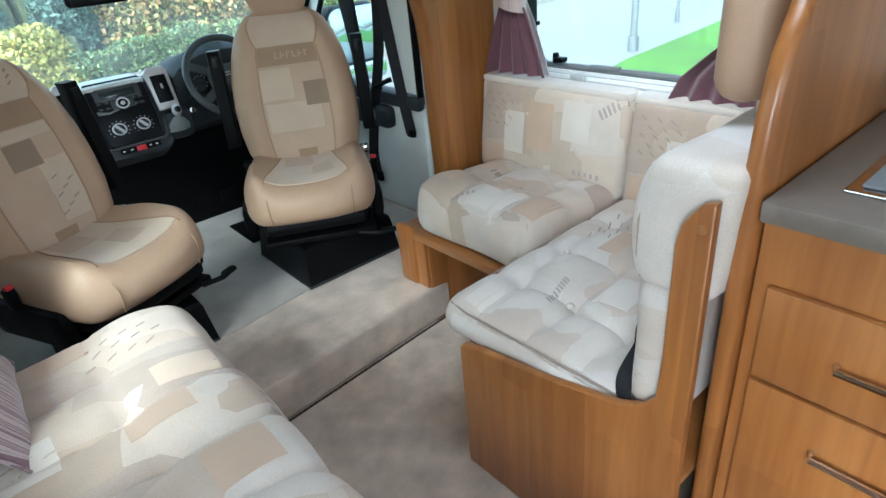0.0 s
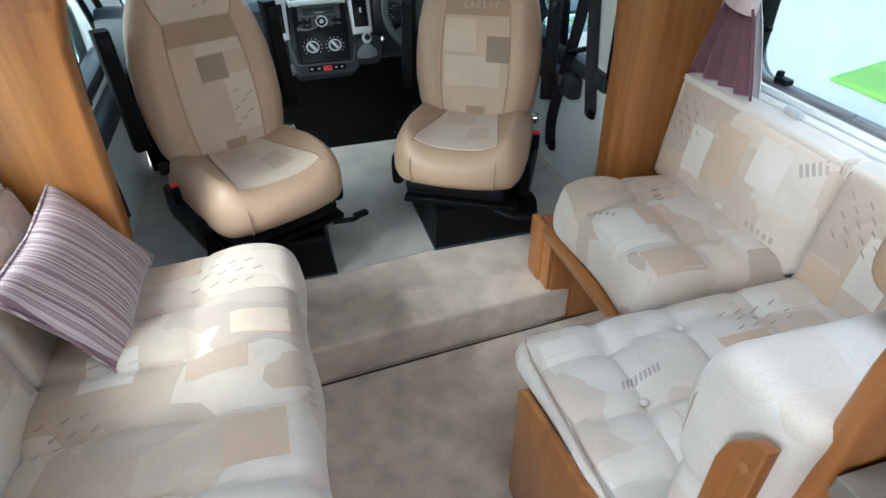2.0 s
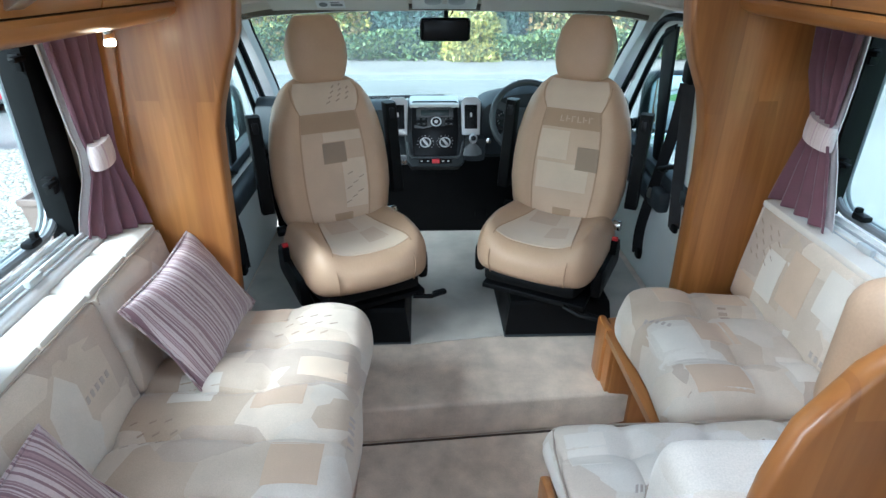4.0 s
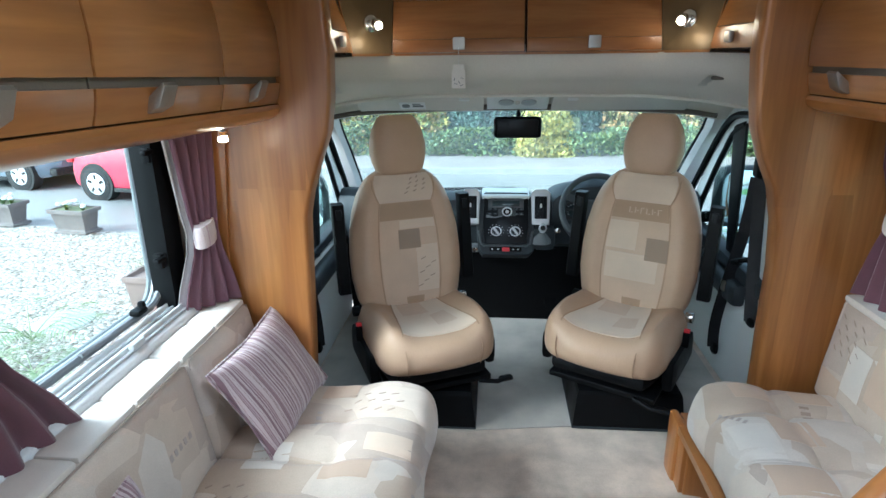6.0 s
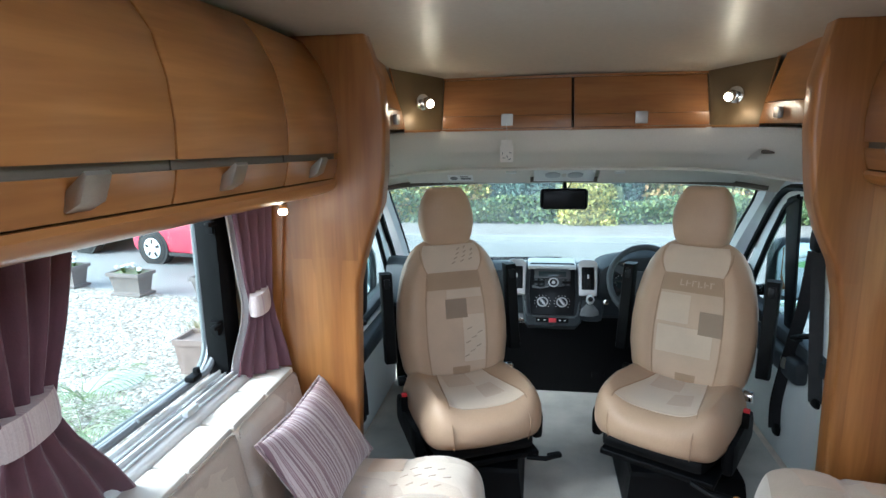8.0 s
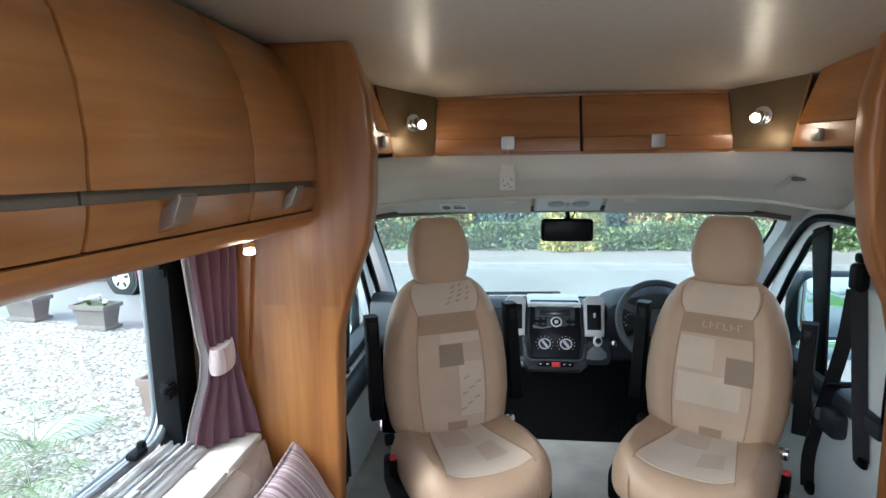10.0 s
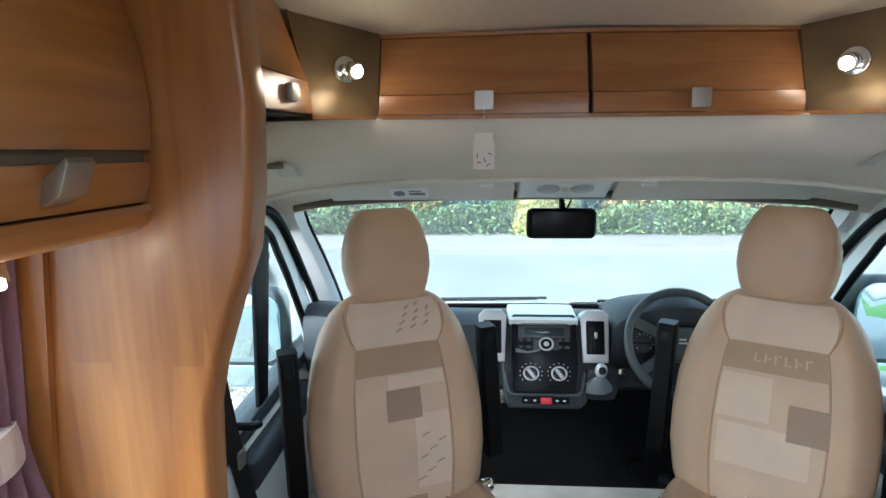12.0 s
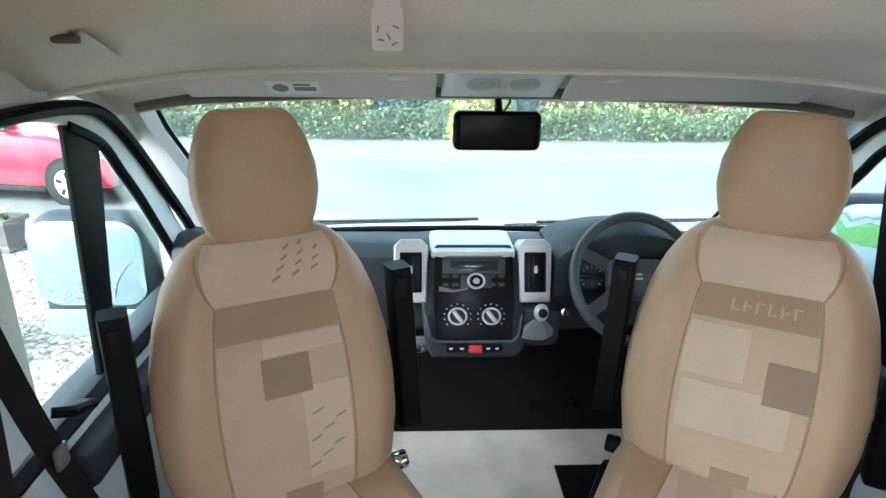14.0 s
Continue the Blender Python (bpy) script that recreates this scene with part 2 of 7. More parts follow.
M_BEZEL = surf("dark_grey_bezel", (0.055, 0.06, 0.065), 0.4, 0.1, 10, 200, 0.05)
M_CHROME = surf("chrome", (0.75, 0.75, 0.74), 0.14, 0.05, 8, 100, 0.0, metal=1.0)
M_NICKEL = surf("brushed_nickel", (0.40, 0.38, 0.34), 0.38, 0.06, 8, 300, 0.05, metal=0.9)
M_RED = surf("red_button", (0.62, 0.03, 0.04), 0.4, 0.05)
M_WHITEMARK = surf("white_print", (0.75, 0.76, 0.76), 0.5, 0.03)
M_BRONZE = surf("bronze_panel", (0.17, 0.115, 0.055), 0.4, 0.06, 6, 200, 0.05, metal=0.25)
M_CURTAIN = surf("plum_curtain", (0.125, 0.048, 0.066), 0.75, 0.14, 20, 260, 0.3, sheen=0.3)
M_LINING = surf("curtain_lining", (0.62, 0.58, 0.58), 0.8, 0.05)
M_TIE = stripes("striped_tieback", ((0.45, 0.33, 0.34), (0.58, 0.47, 0.45), (0.62, 0.52, 0.5), (0.5, 0.36, 0.38)), "y", 0.012)
M_STRIPE = stripes("striped_scatter_fabric", ((0.16, 0.085, 0.105), (0.33, 0.21, 0.225), (0.22, 0.125, 0.145), (0.52, 0.42, 0.42), (0.27, 0.165, 0.18), (0.42, 0.31, 0.32), (0.2, 0.11, 0.13)), "x", 0.022)
M_GLASS = glass_mat("clear_glass", (0.93, 1.0, 0.98))
M_SCREEN = screen_mat("wet_windscreen_glass")
M_WORKTOP = surf("grey_worktop", (0.17, 0.145, 0.12), 0.45, 0.1, 30, 300, 0.1)
M_ALU = surf("pale_window_frame", (0.76, 0.77, 0.76), 0.4, 0.05, 6, 200, 0.05)
M_GREY = surf("grey_rubber", (0.17, 0.18, 0.19), 0.6, 0.1)
M_RAIL = surf("grey_window_rail", (0.42, 0.435, 0.44), 0.4, 0.06, 8, 200, 0.05)
M_BELT = surf("black_webbing", (0.006, 0.006, 0.008), 0.7, 0.1, 20, 500, 0.4)
M_BULB = glowing("lit_warm_bulb", (1.0, 0.80, 0.52), 16.0)
M_VISOR = surf("grey_visor_vinyl", (0.64, 0.615, 0.555), 0.6, 0.04, 4, 200, 0.15)
M_LENS = surf("frosted_lens", (0.38, 0.41, 0.42), 0.3, 0.05)
M_PAPER = surf("white_paper_tag", (0.72, 0.68, 0.64), 0.7, 0.05)

# ---- building helpers ----
ORIGIN = {}


def thing(name, at=(0, 0, 0), label="", category="", group="", kind="", local=False):
    """An empty at a thing's base, which carries its parts. local: the parts are shaped about the base itself."""
    e = new(name)
    e.empty_display_size = 0.05
    e.location = at
    ORIGIN[e] = Vector((0, 0, 0)) if local else Vector(at)
    return tagged(e, label, category, group, kind)


def part(name, bm, material, parent=None, label="", smooth=True):
    """Links a bmesh as one mesh object under a thing or a part."""
    shift = ORIGIN.get(parent, Vector((0, 0, 0)))
    for v in bm.verts:
        v.co -= shift
    me = bpy.data.meshes.new(name)
    bmesh.ops.recalc_face_normals(bm, faces=bm.faces[:])
    for f in bm.faces:
        f.smooth = smooth
    bm.to_mesh(me)
    bm.free()
    me.materials.append(material)
    if smooth:
        me.set_sharp_from_angle(angle=radians(38))
    ob = new(name, me)
    if parent:
        ob.parent = parent
        ORIGIN[ob] = shift
    return tagged(ob, label)


def join(*bms):
    out = bmesh.new()
    for b in bms:
        me = bpy.data.meshes.new("join")
        b.to_mesh(me)
        b.free()
        out.from_mesh(me)
        bpy.data.meshes.remove(me)
    return out


def moved(bm, m):
    bm.transform(m)
    return bm


def box(x0, x1, y0, y1, z0, z1, bevel=0.0, seg=2):
    bm = bmesh.new()
    bmesh.ops.create_cube(bm, size=1)
    for v in bm.verts:
        v.co = Vector((x0 if v.co.x < 0 else x1, y0 if v.co.y < 0 else y1, z0 if v.co.z < 0 else z1))
    if bevel:
        bmesh.ops.bevel(bm, geom=bm.edges[:], offset=bevel, segments=seg, profile=0.5, affect="EDGES")
    return bm


def prism(pts, axis, a, b, bevel=0.0, seg=2):
    """A closed outline, given in the two axes other than axis (in xyz order), drawn out from a to b."""
    i = "xyz".index(axis)

    def place(p, t):
        c = list(p)
        c.insert(i, t)
        return c
    bm = bmesh.new()
    lo, hi = [[bm.verts.new(place(p, t)) for p in pts] for t in (a, b)]
    bm.faces.new(lo)
    bm.faces.new(hi[::-1])
    n = len(pts)
    for k in range(n):
        bm.faces.new((lo[k], hi[k], hi[(k + 1) % n], lo[(k + 1) % n]))
    bmesh.ops.recalc_face_normals(bm, faces=bm.faces[:])
    if bevel:
        rim = [e for e in bm.edges if any(len(f.verts) == n for f in e.link_faces)]
        bmesh.ops.bevel(bm, geom=rim, offset=bevel, segments=seg, profile=0.5, affect="EDGES")
    return bm


def loft(rings, closed=True, cap=True):
    bm = bmesh.new()
    rows = [[bm.verts.new(p) for p in r] for r in rings]
    n = len(rows[0])
    for r0, r1 in zip(rows, rows[1:]):
        for k in range(n if closed else n - 1):
            bm.faces.new((r0[k], r0[(k + 1) % n], r1[(k + 1) % n], r1[k]))
    if cap and closed:
        bm.faces.new(rows[0][::-1])
        bm.faces.new(rows[-1])
    return bm


def tube(pts, r, n=8, flat=1.0):
    """A round bar along points; r may be one radius or one for each point."""
    pts = [Vector(p) for p in pts]
    rr = r if isinstance(r, (list, tuple)) else [r] * len(pts)
    rings, up = [], None
    for i, p in enumerate(pts):
        d = (pts[min(i + 1, len(pts) - 1)] - pts[max(i - 1, 0)]).normalized()
        if up is None:
            up = d.orthogonal().normalized()
        up = (up - d * up.dot(d)).normalized()
        side = d.cross(up)
        rings.append([p + rr[i] * (math.cos(2 * math.pi * k / n) * up + flat * math.sin(2 * math.pi * k / n) * side) for k in range(n)])
    return loft(rings)


def ribbon(pts, width, across, thick=0.003):
    """A flat strap along points."""
    across = Vector(across).normalized()
    rings = []
    pts = [Vector(p) for p in pts]
    for i, p in enumerate(pts):
        d = (pts[min(i + 1, len(pts) - 1)] - pts[max(i - 1, 0)]).normalized()
        nrm = d.cross(across).normalized()
        a, t = across * width / 2, nrm * thick / 2
        rings.append([p - a - t, p + a - t, p + a + t, p - a + t])
    return loft(rings)


def disc(c, axis, r, depth, n=24, bevel=0.0, r2=None):
    """A short round bar that starts at c and goes depth along axis."""
    a = Vector(axis).normalized()
    bm = bmesh.new()
    bmesh.ops.create_cone(bm, cap_ends=True, segments=n, radius1=r, radius2=r if r2 is None else r2, depth=depth)
    if bevel:
        rim = [e for e in bm.edges if any(len(f.verts) > 4 for f in e.link_faces)]
        bmesh.ops.bevel(bm, geom=rim, offset=bevel, segments=2, profile=0.5, affect="EDGES")
    m = Matrix.Translation(Vector(c) + a * depth / 2) @ a.to_track_quat("Z", "Y").to_matrix().to_4x4()
    bm.transform(m)
    return bm


def soft_box(size, r, res=0.03, shape=None, centre=(0, 0, 0)):
    """A box with edges rounded by r, fine enough to be shaped by shape(point, normal)."""
    sx, sy, sz = [s / 2 for s in size]
    bm = bmesh.new()
    bmesh.ops.create_cube(bm, size=2)
    cnt = [max(3, round(s / res)) for s in size]
    for ax in range(3):
        es = [e for e in bm.edges if abs((e.verts[0].co - e.verts[1].co)[ax]) > 1e-6 and abs((e.verts[0].co - e.verts[1].co).length - abs((e.verts[0].co - e.verts[1].co)[ax])) < 1e-6]
        bmesh.ops.subdivide_edges(bm, edges=es, cuts=cnt[ax] - 1, use_grid_fill=True)
    for v in bm.verts:
        p = Vector((v.co.x * sx, v.co.y * sy, v.co.z * sz))
        q = Vector([max(-h + r, min(h - r, c)) if h > r else 0 for c, h in zip(p, (sx, sy, sz))])
        d = p - q
        nrm = d.normalized() if d.length > 1e-9 else Vector((0, 0, 1))
        p = q + nrm * r if d.length > 1e-9 else p
        if shape:
            p = Vector(shape(p, nrm))
        v.co = p + Vector(centre)
    return bm


def blob(c, rx, ry, rz, seg=16, rings=10):
    bm = bmesh.new()
    bmesh.ops.create_uvsphere(bm, u_segments=seg, v_segments=rings, radius=1)
    bm.transform(Matrix.Translation(c) @ Matrix.Diagonal((rx, ry, rz, 1)))
    return bm


def curved(pts, n=4):
    """A smooth line through points, with n steps from one to the next."""
    p = [Vector(q) for q in pts]
    out = []
    for i in range(len(p) - 1):
        a, b, c, d = p[max(i - 1, 0)], p[i], p[i + 1], p[min(i + 2, len(p) - 1)]
        for k in range(n):
            t = k / n
            out.append(0.5 * (2 * b + (c - a) * t + (2 * a - 5 * b + 4 * c - d) * t * t + (3 * b - a - 3 * c + d) * t ** 3))
    return out + [p[-1]]


def arc(cx, cy, r, a0, a1, n):
    return [(cx + r * math.cos(radians(a0 + (a1 - a0) * i / n)), cy + r * math.sin(radians(a0 + (a1 - a0) * i / n))) for i in range(n + 1)]

# ---- the shell ----
GROUND = -0.75
STEP = 0.165


def structure(name, bm, material, label="", smooth=False):
    return tagged(part(name, bm, material, None, label, smooth), kind="structure")


structure("floor", prism([(-1.2, -3.4), (1.25, -3.4), (1.25, 0.3), (-1.2, 0.3)], "z", -0.06, 0.0), M_CARPET, "worn beige carpet on the lounge floor")
step_pts = [(-1.15, -0.112), (1.2, 0.052), (1.2, 0.3), (1.02, 1.9), (-1.0, 1.9), (-1.15, 0.3)]
structure("floor_cab", prism(step_pts, "z", 0.0, STEP, 0.018, 4), M_CARPET, "carpeted step up to the cab floor", True)
structure("trim_step_gap", prism([(-1.15, -0.122), (1.2, 0.042), (1.2, 0.050), (-1.15, -0.114)], "z", 0.0005, 0.004), M_DARKGAP, "dark joint at the foot of the step")
structure("floor_cab_mat", prism([(-0.95, 0.33), (-0.16, 0.33), (0.05, 0.36), (0.25, 0.385), (0.97, 0.40), (0.97, 1.75), (-0.95, 1.75)], "z", STEP + 0.001, STEP + 0.008, 0.003), M_CARPET_CAB, "grey-beige fitted carpet in the cab", True)
structure("ceiling", join(box(-1.2, 1.25, -3.4, -1.35, 1.98, 2.02), box(-1.2, -0.23, -1.35, -0.85, 1.98, 2.02), box(0.47, 1.25, -1.35, -0.85, 1.98, 2.02), loft([[(x, y, z) for y, z in ((-0.85, 1.98), (-0.4, 1.98), (0.2, 1.975), (0.5, 1.95), (0.7, 1.92), (0.88, 1.885), (0.88, 2.02), (-0.85, 2.02))] for x in (-1.2, -0.4, 0.0, 0.4, 1.25)])), M_CEIL, "satin cream ceiling panel", True)


def wall_with_opening(x0, x1, y0, y1, z0, z1, oy0, oy1, oz0, oz1):
    return join(box(x0, x1, y0, oy0, z0, z1), box(x0, x1, oy1, y1, z0, z1), box(x0, x1, oy0, oy1, z0, oz0), box(x0, x1, oy0, oy1, oz1, z1))


# the rearward second opening is unseen, added for the left fill lamp
structure("wall_left", join(wall_with_opening(-1.20, -1.15, -1.6, 0.30, -0.06, 2.02, -1.08, -0.03, 0.875, 1.47), wall_with_opening(-1.20, -1.15, -3.4, -1.6, -0.06, 2.02, -2.32, -1.78, 0.9, 1.6)), M_WALL, "cream wallboard with a window opening")
structure("wall_right", wall_with_opening(1.20, 1.25, -3.4, 0.30, -0.06, 2.02, -0.85, 0.06, 0.885, 1.47), M_WALL, "cream wallboard with a window opening")
# unseen opening added in the rear wall for its fill lamp
structure("wall_rear", join(box(-1.2, -0.65, -3.45, -3.4, -0.06, 2.02), box(0.65, 1.25, -3.45, -3.4, -0.06, 2.02), box(-0.65, 0.65, -3.45, -3.4, -0.06, 1.0), box(-0.65, 0.65, -3.45, -3.4, 1.6, 2.02)), M_WALL, "cream wallboard")

# the end boards that frame the way into the cab
left_edge = [(-0.76, 0.0), (-0.758, 0.52), (-0.745, 0.78), (-0.737, 1.0), (-0.73, 1.14), (-0.712, 1.22), (-0.672, 1.335), (-0.635, 1.43), (-0.62, 1.53), (-0.613, 1.67), (-0.622, 1.83), (-0.674, 1.978)]


def end_board(name, edge, wall_x, y0, y1):
    pts = edge + [(wall_x, 1.978), (wall_x, 0.0)]
    bm = prism(pts, "y", y0, y1, 0.014, 3)
    return structure(name, bm, M_WOOD_V, "curved upright maple laminate end board", True)


end_board("wall_end_left", left_edge, -1.15, 0.115, 0.20)
right_edge = [(0.868, 0.0), (0.867, 0.52), (0.862, 0.72), (0.86, 0.95), (0.846, 1.11), (0.818, 1.23), (0.766, 1.338), (0.735, 1.43), (0.722, 1.51), (0.706, 1.65), (0.706, 1.80), (0.748, 1.978)]
end_board("wall_end_right", right_edge, 1.2, 0.20, 0.285)
structure("trim_board_left", prism([(-1.15, 0.55), (-1.06, 0.55), (-0.97, 1.472), (-1.15, 1.472)], "y", 0.100, 0.113), M_WOOD_V, "maple laminate facing beside the curtain")

# cab walls, doors and roof
for side, sx, yb in (("left", -1, 0.2), ("right", 1, 0.285)):
    X = 0.955 if sx < 0 else 1.0
    lo, hi = sorted((sx * X, sx * (X + 0.06)))
    door = thing("door_" + side, (sx * X, 0.8, STEP), "cab door with pale grey trim and black sill", "door", "cab doors", "structure")
    part("lower_panel", prism([(0.48, STEP), (1.50, STEP), (1.62, 0.45), (1.62, 0.75), (0.48, 0.73)], "x", lo, hi, 0.01), M_CABTRIM, door)
    part("sill", prism([(0.48, 0.70), (1.62, 0.72), (1.62, 0.785), (0.48, 0.762)], "x", lo - 0.025, hi + 0.0, 0.012), M_DASH, door, "dark plastic window sill")
    part("armrest", soft_box((0.07, 0.62, 0.11), 0.03, 0.03, None, (sx * (X - 0.02), 1.0, 0.645)), M_DASH, door, "dark plastic armrest")
    fa, fb = sorted((sx * X, sx * (X + 0.012)))
    part("divider", prism([(0.885, 0.775), (0.965, 0.775), (1.068, 1.30), (1.068, 1.345), (0.94, 1.375)], "x", fa - 0.003, fb, 0.004), M_BLACK, door, "black upright window divider")
    rim_out = ((0.48, 0.77), (0.48, 1.2), (0.50, 1.33), (0.57, 1.405), (0.75, 1.425), (0.85, 1.42), (0.99, 1.40), (1.15, 1.335), (1.242, 1.25), (1.371, 1.095), (1.43, 1.0), (1.55, 0.86), (1.60, 0.80))
    rim_in = ((0.66, 0.785), (0.668, 1.1), (0.675, 1.28), (0.70, 1.36), (0.75, 1.385), (0.85, 1.383), (0.95, 1.36), (1.076, 1.30), (1.15, 1.215), (1.22, 1.13), (1.288, 1.035), (1.38, 0.9), (1.42, 0.80))
    part("window_frame", loft([[(sx * X, *o), (sx * (X - 0.004), (o[0] + i[0]) / 2, (o[1] + i[1]) / 2), (sx * X, *i), (sx * (X + 0.022), *i), (sx * (X + 0.022), *o)] for o, i in zip(curved(rim_out), curved(rim_in))]), M_CABTRIM, door, "pale inner window frame")
    part("quarter_seal", tube([(sx * (X + 0.004), y + 0.002, z) for y, z in curved(rim_in[6:])], 0.014, 8), M_BLACK, door, "black quarterlight seal")
    part("door_pull", tube([(sx * (X - 0.02), 0.66, 0.83), (sx * (X - 0.05), 0.68, 0.82), (sx * (X - 0.05), 0.75, 0.79), (sx * (X - 0.01), 0.77, 0.775)], 0.012), M_BLACK, door)
    seal = [(sx * (X - 0.012), y, z) for y, z in ((0.47, 0.77), (0.47, 1.2), (0.49, 1.33), (0.56, 1.395), (0.75, 1.405), (0.95, 1.40), (1.08, 1.37), (1.2, 1.28), (1.36, 1.11), (1.5, 0.95), (1.6, 0.80))]
    part("seal", tube(curved(seal), 0.016, 8), M_BLACK, door, "black rubber door seal")
    pane = part("pane", prism([(0.48, 0.77), (1.6, 0.79), (1.2, 1.27), (1.08, 1.36), (0.56, 1.39), (0.48, 1.3)], "x", sx * (X + 0.035), sx * (X + 0.039)), M_GLASS, door, "clear side window glass", False)
    pane.visible_shadow = False
    structure("wall_cab_" + side, join(
        prism([(yb, 0.0), (0.46, 0.0), (0.46, 1.32), (0.55, 1.415), (1.0, 1.42), (1.10, 1.385), (1.25, 1.26), (1.40, 1.30), (1.2, 1.72), (yb, 1.98)], "x", lo + 0.003, hi - 0.003)), M_CABTRIM, "pale grey moulded cab side trim", True)
    # windscreen post
    ring = lambda y, z, w: [(sx * (X - 0.055), y + w + 0.01, z), (sx * (X - 0.035), y - 0.025, z + 0.01), (sx * (X + 0.05), y - 0.01, z), (sx * (X + 0.05), y + 0.06, z + 0.02), (sx * (X - 0.045), y + 0.05, z)]
    structure("trim_post_" + side, loft([ring(1.17, 1.44, 0.03), ring(1.28, 1.30, 0.02), ring(1.45, 1.15, 0.02), ring(1.62, 0.99, 0.02), ring(1.80, 0.80, 0.02)]), M_CABTRIM, "pale grey windscreen post trim", True)
    structure("trim_screen_side_" + side, tube(curved([(sx * (X - 0.052), y + 0.058, z) for y, z in ((1.17, 1.44), (1.28, 1.30), (1.45, 1.15), (1.62, 0.99), (1.80, 0.80))], 4), 0.007, 6), M_BLACK, "black windscreen edge seal", True)
    structure("wall_cab_lower_" + side, box(min(sx * X, sx * 1.15), max(sx * X, sx * 1.15), yb, 0.36, -0.06, 1.98), M_CABTRIM, "pale grey moulded cab side trim")


def headliner_row(x):
    k = min(1.0, abs(x - 0.02) / 0.93)
    drop, back = 0.05 * k ** 4, 0.42 * max(0, k - 0.55) ** 1.6
    prof = ((0.785, 1.664), (0.79, 1.64), (0.80, 1.61), (0.83, 1.575), (0.85, 1.560), (0.875, 1.552), (0.93, 1.525), (0.985, 1.490), (1.0, 1.488), (1.02, 1.492), (1.10, 1.488), (1.17, 1.460), (1.215, 1.428), (1.235, 1.405), (1.26, 1.41), (1.26, 1.70), (0.83, 1.70))
    out = []
    for i, (y, z) in enumerate(prof):
        f = 1.0 if i < 8 else 0.45
        out.append((x, y - back * f * (1.6 if i < 4 else 1.0), z - drop * (0.3 if i < 4 else 1.0)))
    return out


structure("ceiling_cab", loft([headliner_row(-0.96 + 1.97 * i / 40) for i in range(41)]), M_HEADLINER, "pale grey moulded headliner over the cab", True)
lip = [Vector(headliner_row(-0.93 + 1.91 * i / 40)[7]) + Vector((0, 0.0, -0.004)) for i in range(41)]
structure("trim_headliner_lip", tube(lip, 0.011, 8, 0.6), M_HEADLINER, "rounded lip along the headliner", True)
structure("ceiling_roof", box(-1.2, 1.25, 0.28, 1.30, 1.985, 2.02), M_HEADLINER, "pale roof panel")
wpane = prism([(1.232, 1.425), (1.238, 1.43), (1.868, 0.825), (1.86, 0.82)], "x", -0.96, 1.005)
structure("wall_overcab", join(box(-1.05, 1.10, 1.272, 1.30, 1.46, 1.984), box(-1.05, -1.02, 0.25, 1.27, 1.40, 1.984), box(1.065, 1.10, 0.29, 1.27, 1.40, 1.984)), M_CABTRIM, "plain shell round the space over the cab")
windscreen = thing("window_windscreen", (0.02, 1.5, 0.95), "clear laminated windscreen", "window", kind="structure")
wp = part("pane", wpane, M_SCREEN, windscreen, "clear glass with a film of rain", False)
wp.visible_shadow = False
part("seal", tube([(-0.84, 1.20, 1.385), (-0.4, 1.235, 1.402), (0.02, 1.24, 1.405), (0.45, 1.235, 1.402), (0.89, 1.20, 1.385)], 0.010), M_CABTRIM, windscreen, "pale windscreen edge")
# added dark strip stands in for the shadow lip below the visors
structure("trim_screen_top", tube(curved([(-0.90, 1.165, 1.378), (-0.75, 1.185, 1.396), (-0.4, 1.208, 1.411), (0.02, 1.215, 1.415), (0.45, 1.208, 1.411), (0.80, 1.185, 1.396), (0.95, 1.165, 1.378)], 6), 0.017, 8, 0.7), M_TAUPE_SHADE, "taupe strip drawn for the shadow lip along the windscreen top", True)
part("lower_seal", tube([(-0.88, 1.745, 0.842), (-0.4, 1.79, 0.846), (0.02, 1.80, 0.848), (0.45, 1.79, 0.846), (0.92, 1.745, 0.842)], 0.012), M_BLACK, windscreen)

# ---- overcab lockers with their lamps ----
for name, xa, xb, ya, yb, hx in (("a", -0.531, 0.021, 0.792, 0.752, -0.248), ("b", 0.025, 0.57, 0.752, 0.792, 0.296)):
    lk = thing("overcab_locker", ((xa + xb) / 2, 0.80, 1.668), "maple laminate locker with a square nickel catch over the cab", "locker", "overcab lockers")

    def slab(za, zb, da, db, inset=0.004, thick=0.02):
        rows = []
        for i in range(9):
            x = xa + inset + (xb - xa - 2 * inset) * i / 8
            y = ya + (yb - ya) * i / 8
            rows.append([(x, y + da, za), (x, y + (da + db) / 2 - 0.004, (za + zb) / 2), (x, y + db, zb), (x, y + db + thick, zb), (x, y + da + thick, za)])
        return loft(rows)
    part("door", slab(1.724, 1.876, 0.012, 0.075), M_WOOD_X, lk)
    part("lower_rail", slab(1.672, 1.7222, 0.0, 0.006), M_WOOD_X, lk, "maple rail below the door")
    # the carcass colour paints in the shade of the door gaps
    part("carcass", slab(1.668, 1.884, 0.02, 0.083, 0.0, 0.1), M_DARKGAP, lk, "board coloured dark for the shade behind the door")
    part("catch", soft_box((0.05, 0.012, 0.05), 0.004, 0.012, None, (hx, 0.758 if hx < 0 else 0.758, 1.706)), M_NICKEL, lk, "square brushed nickel catch")
structure("trim_overcab_top", loft([[(x, y + dy, z) for dy, z in ((-0.004, 1.878), (-0.004, 1.888), (0.06, 1.888), (0.06, 1.878))] for x, y in ((-0.531, 0.866), (0.022, 0.826), (0.57, 0.866))]), M_WOOD_EDGE, "dark maple strip under the ceiling")
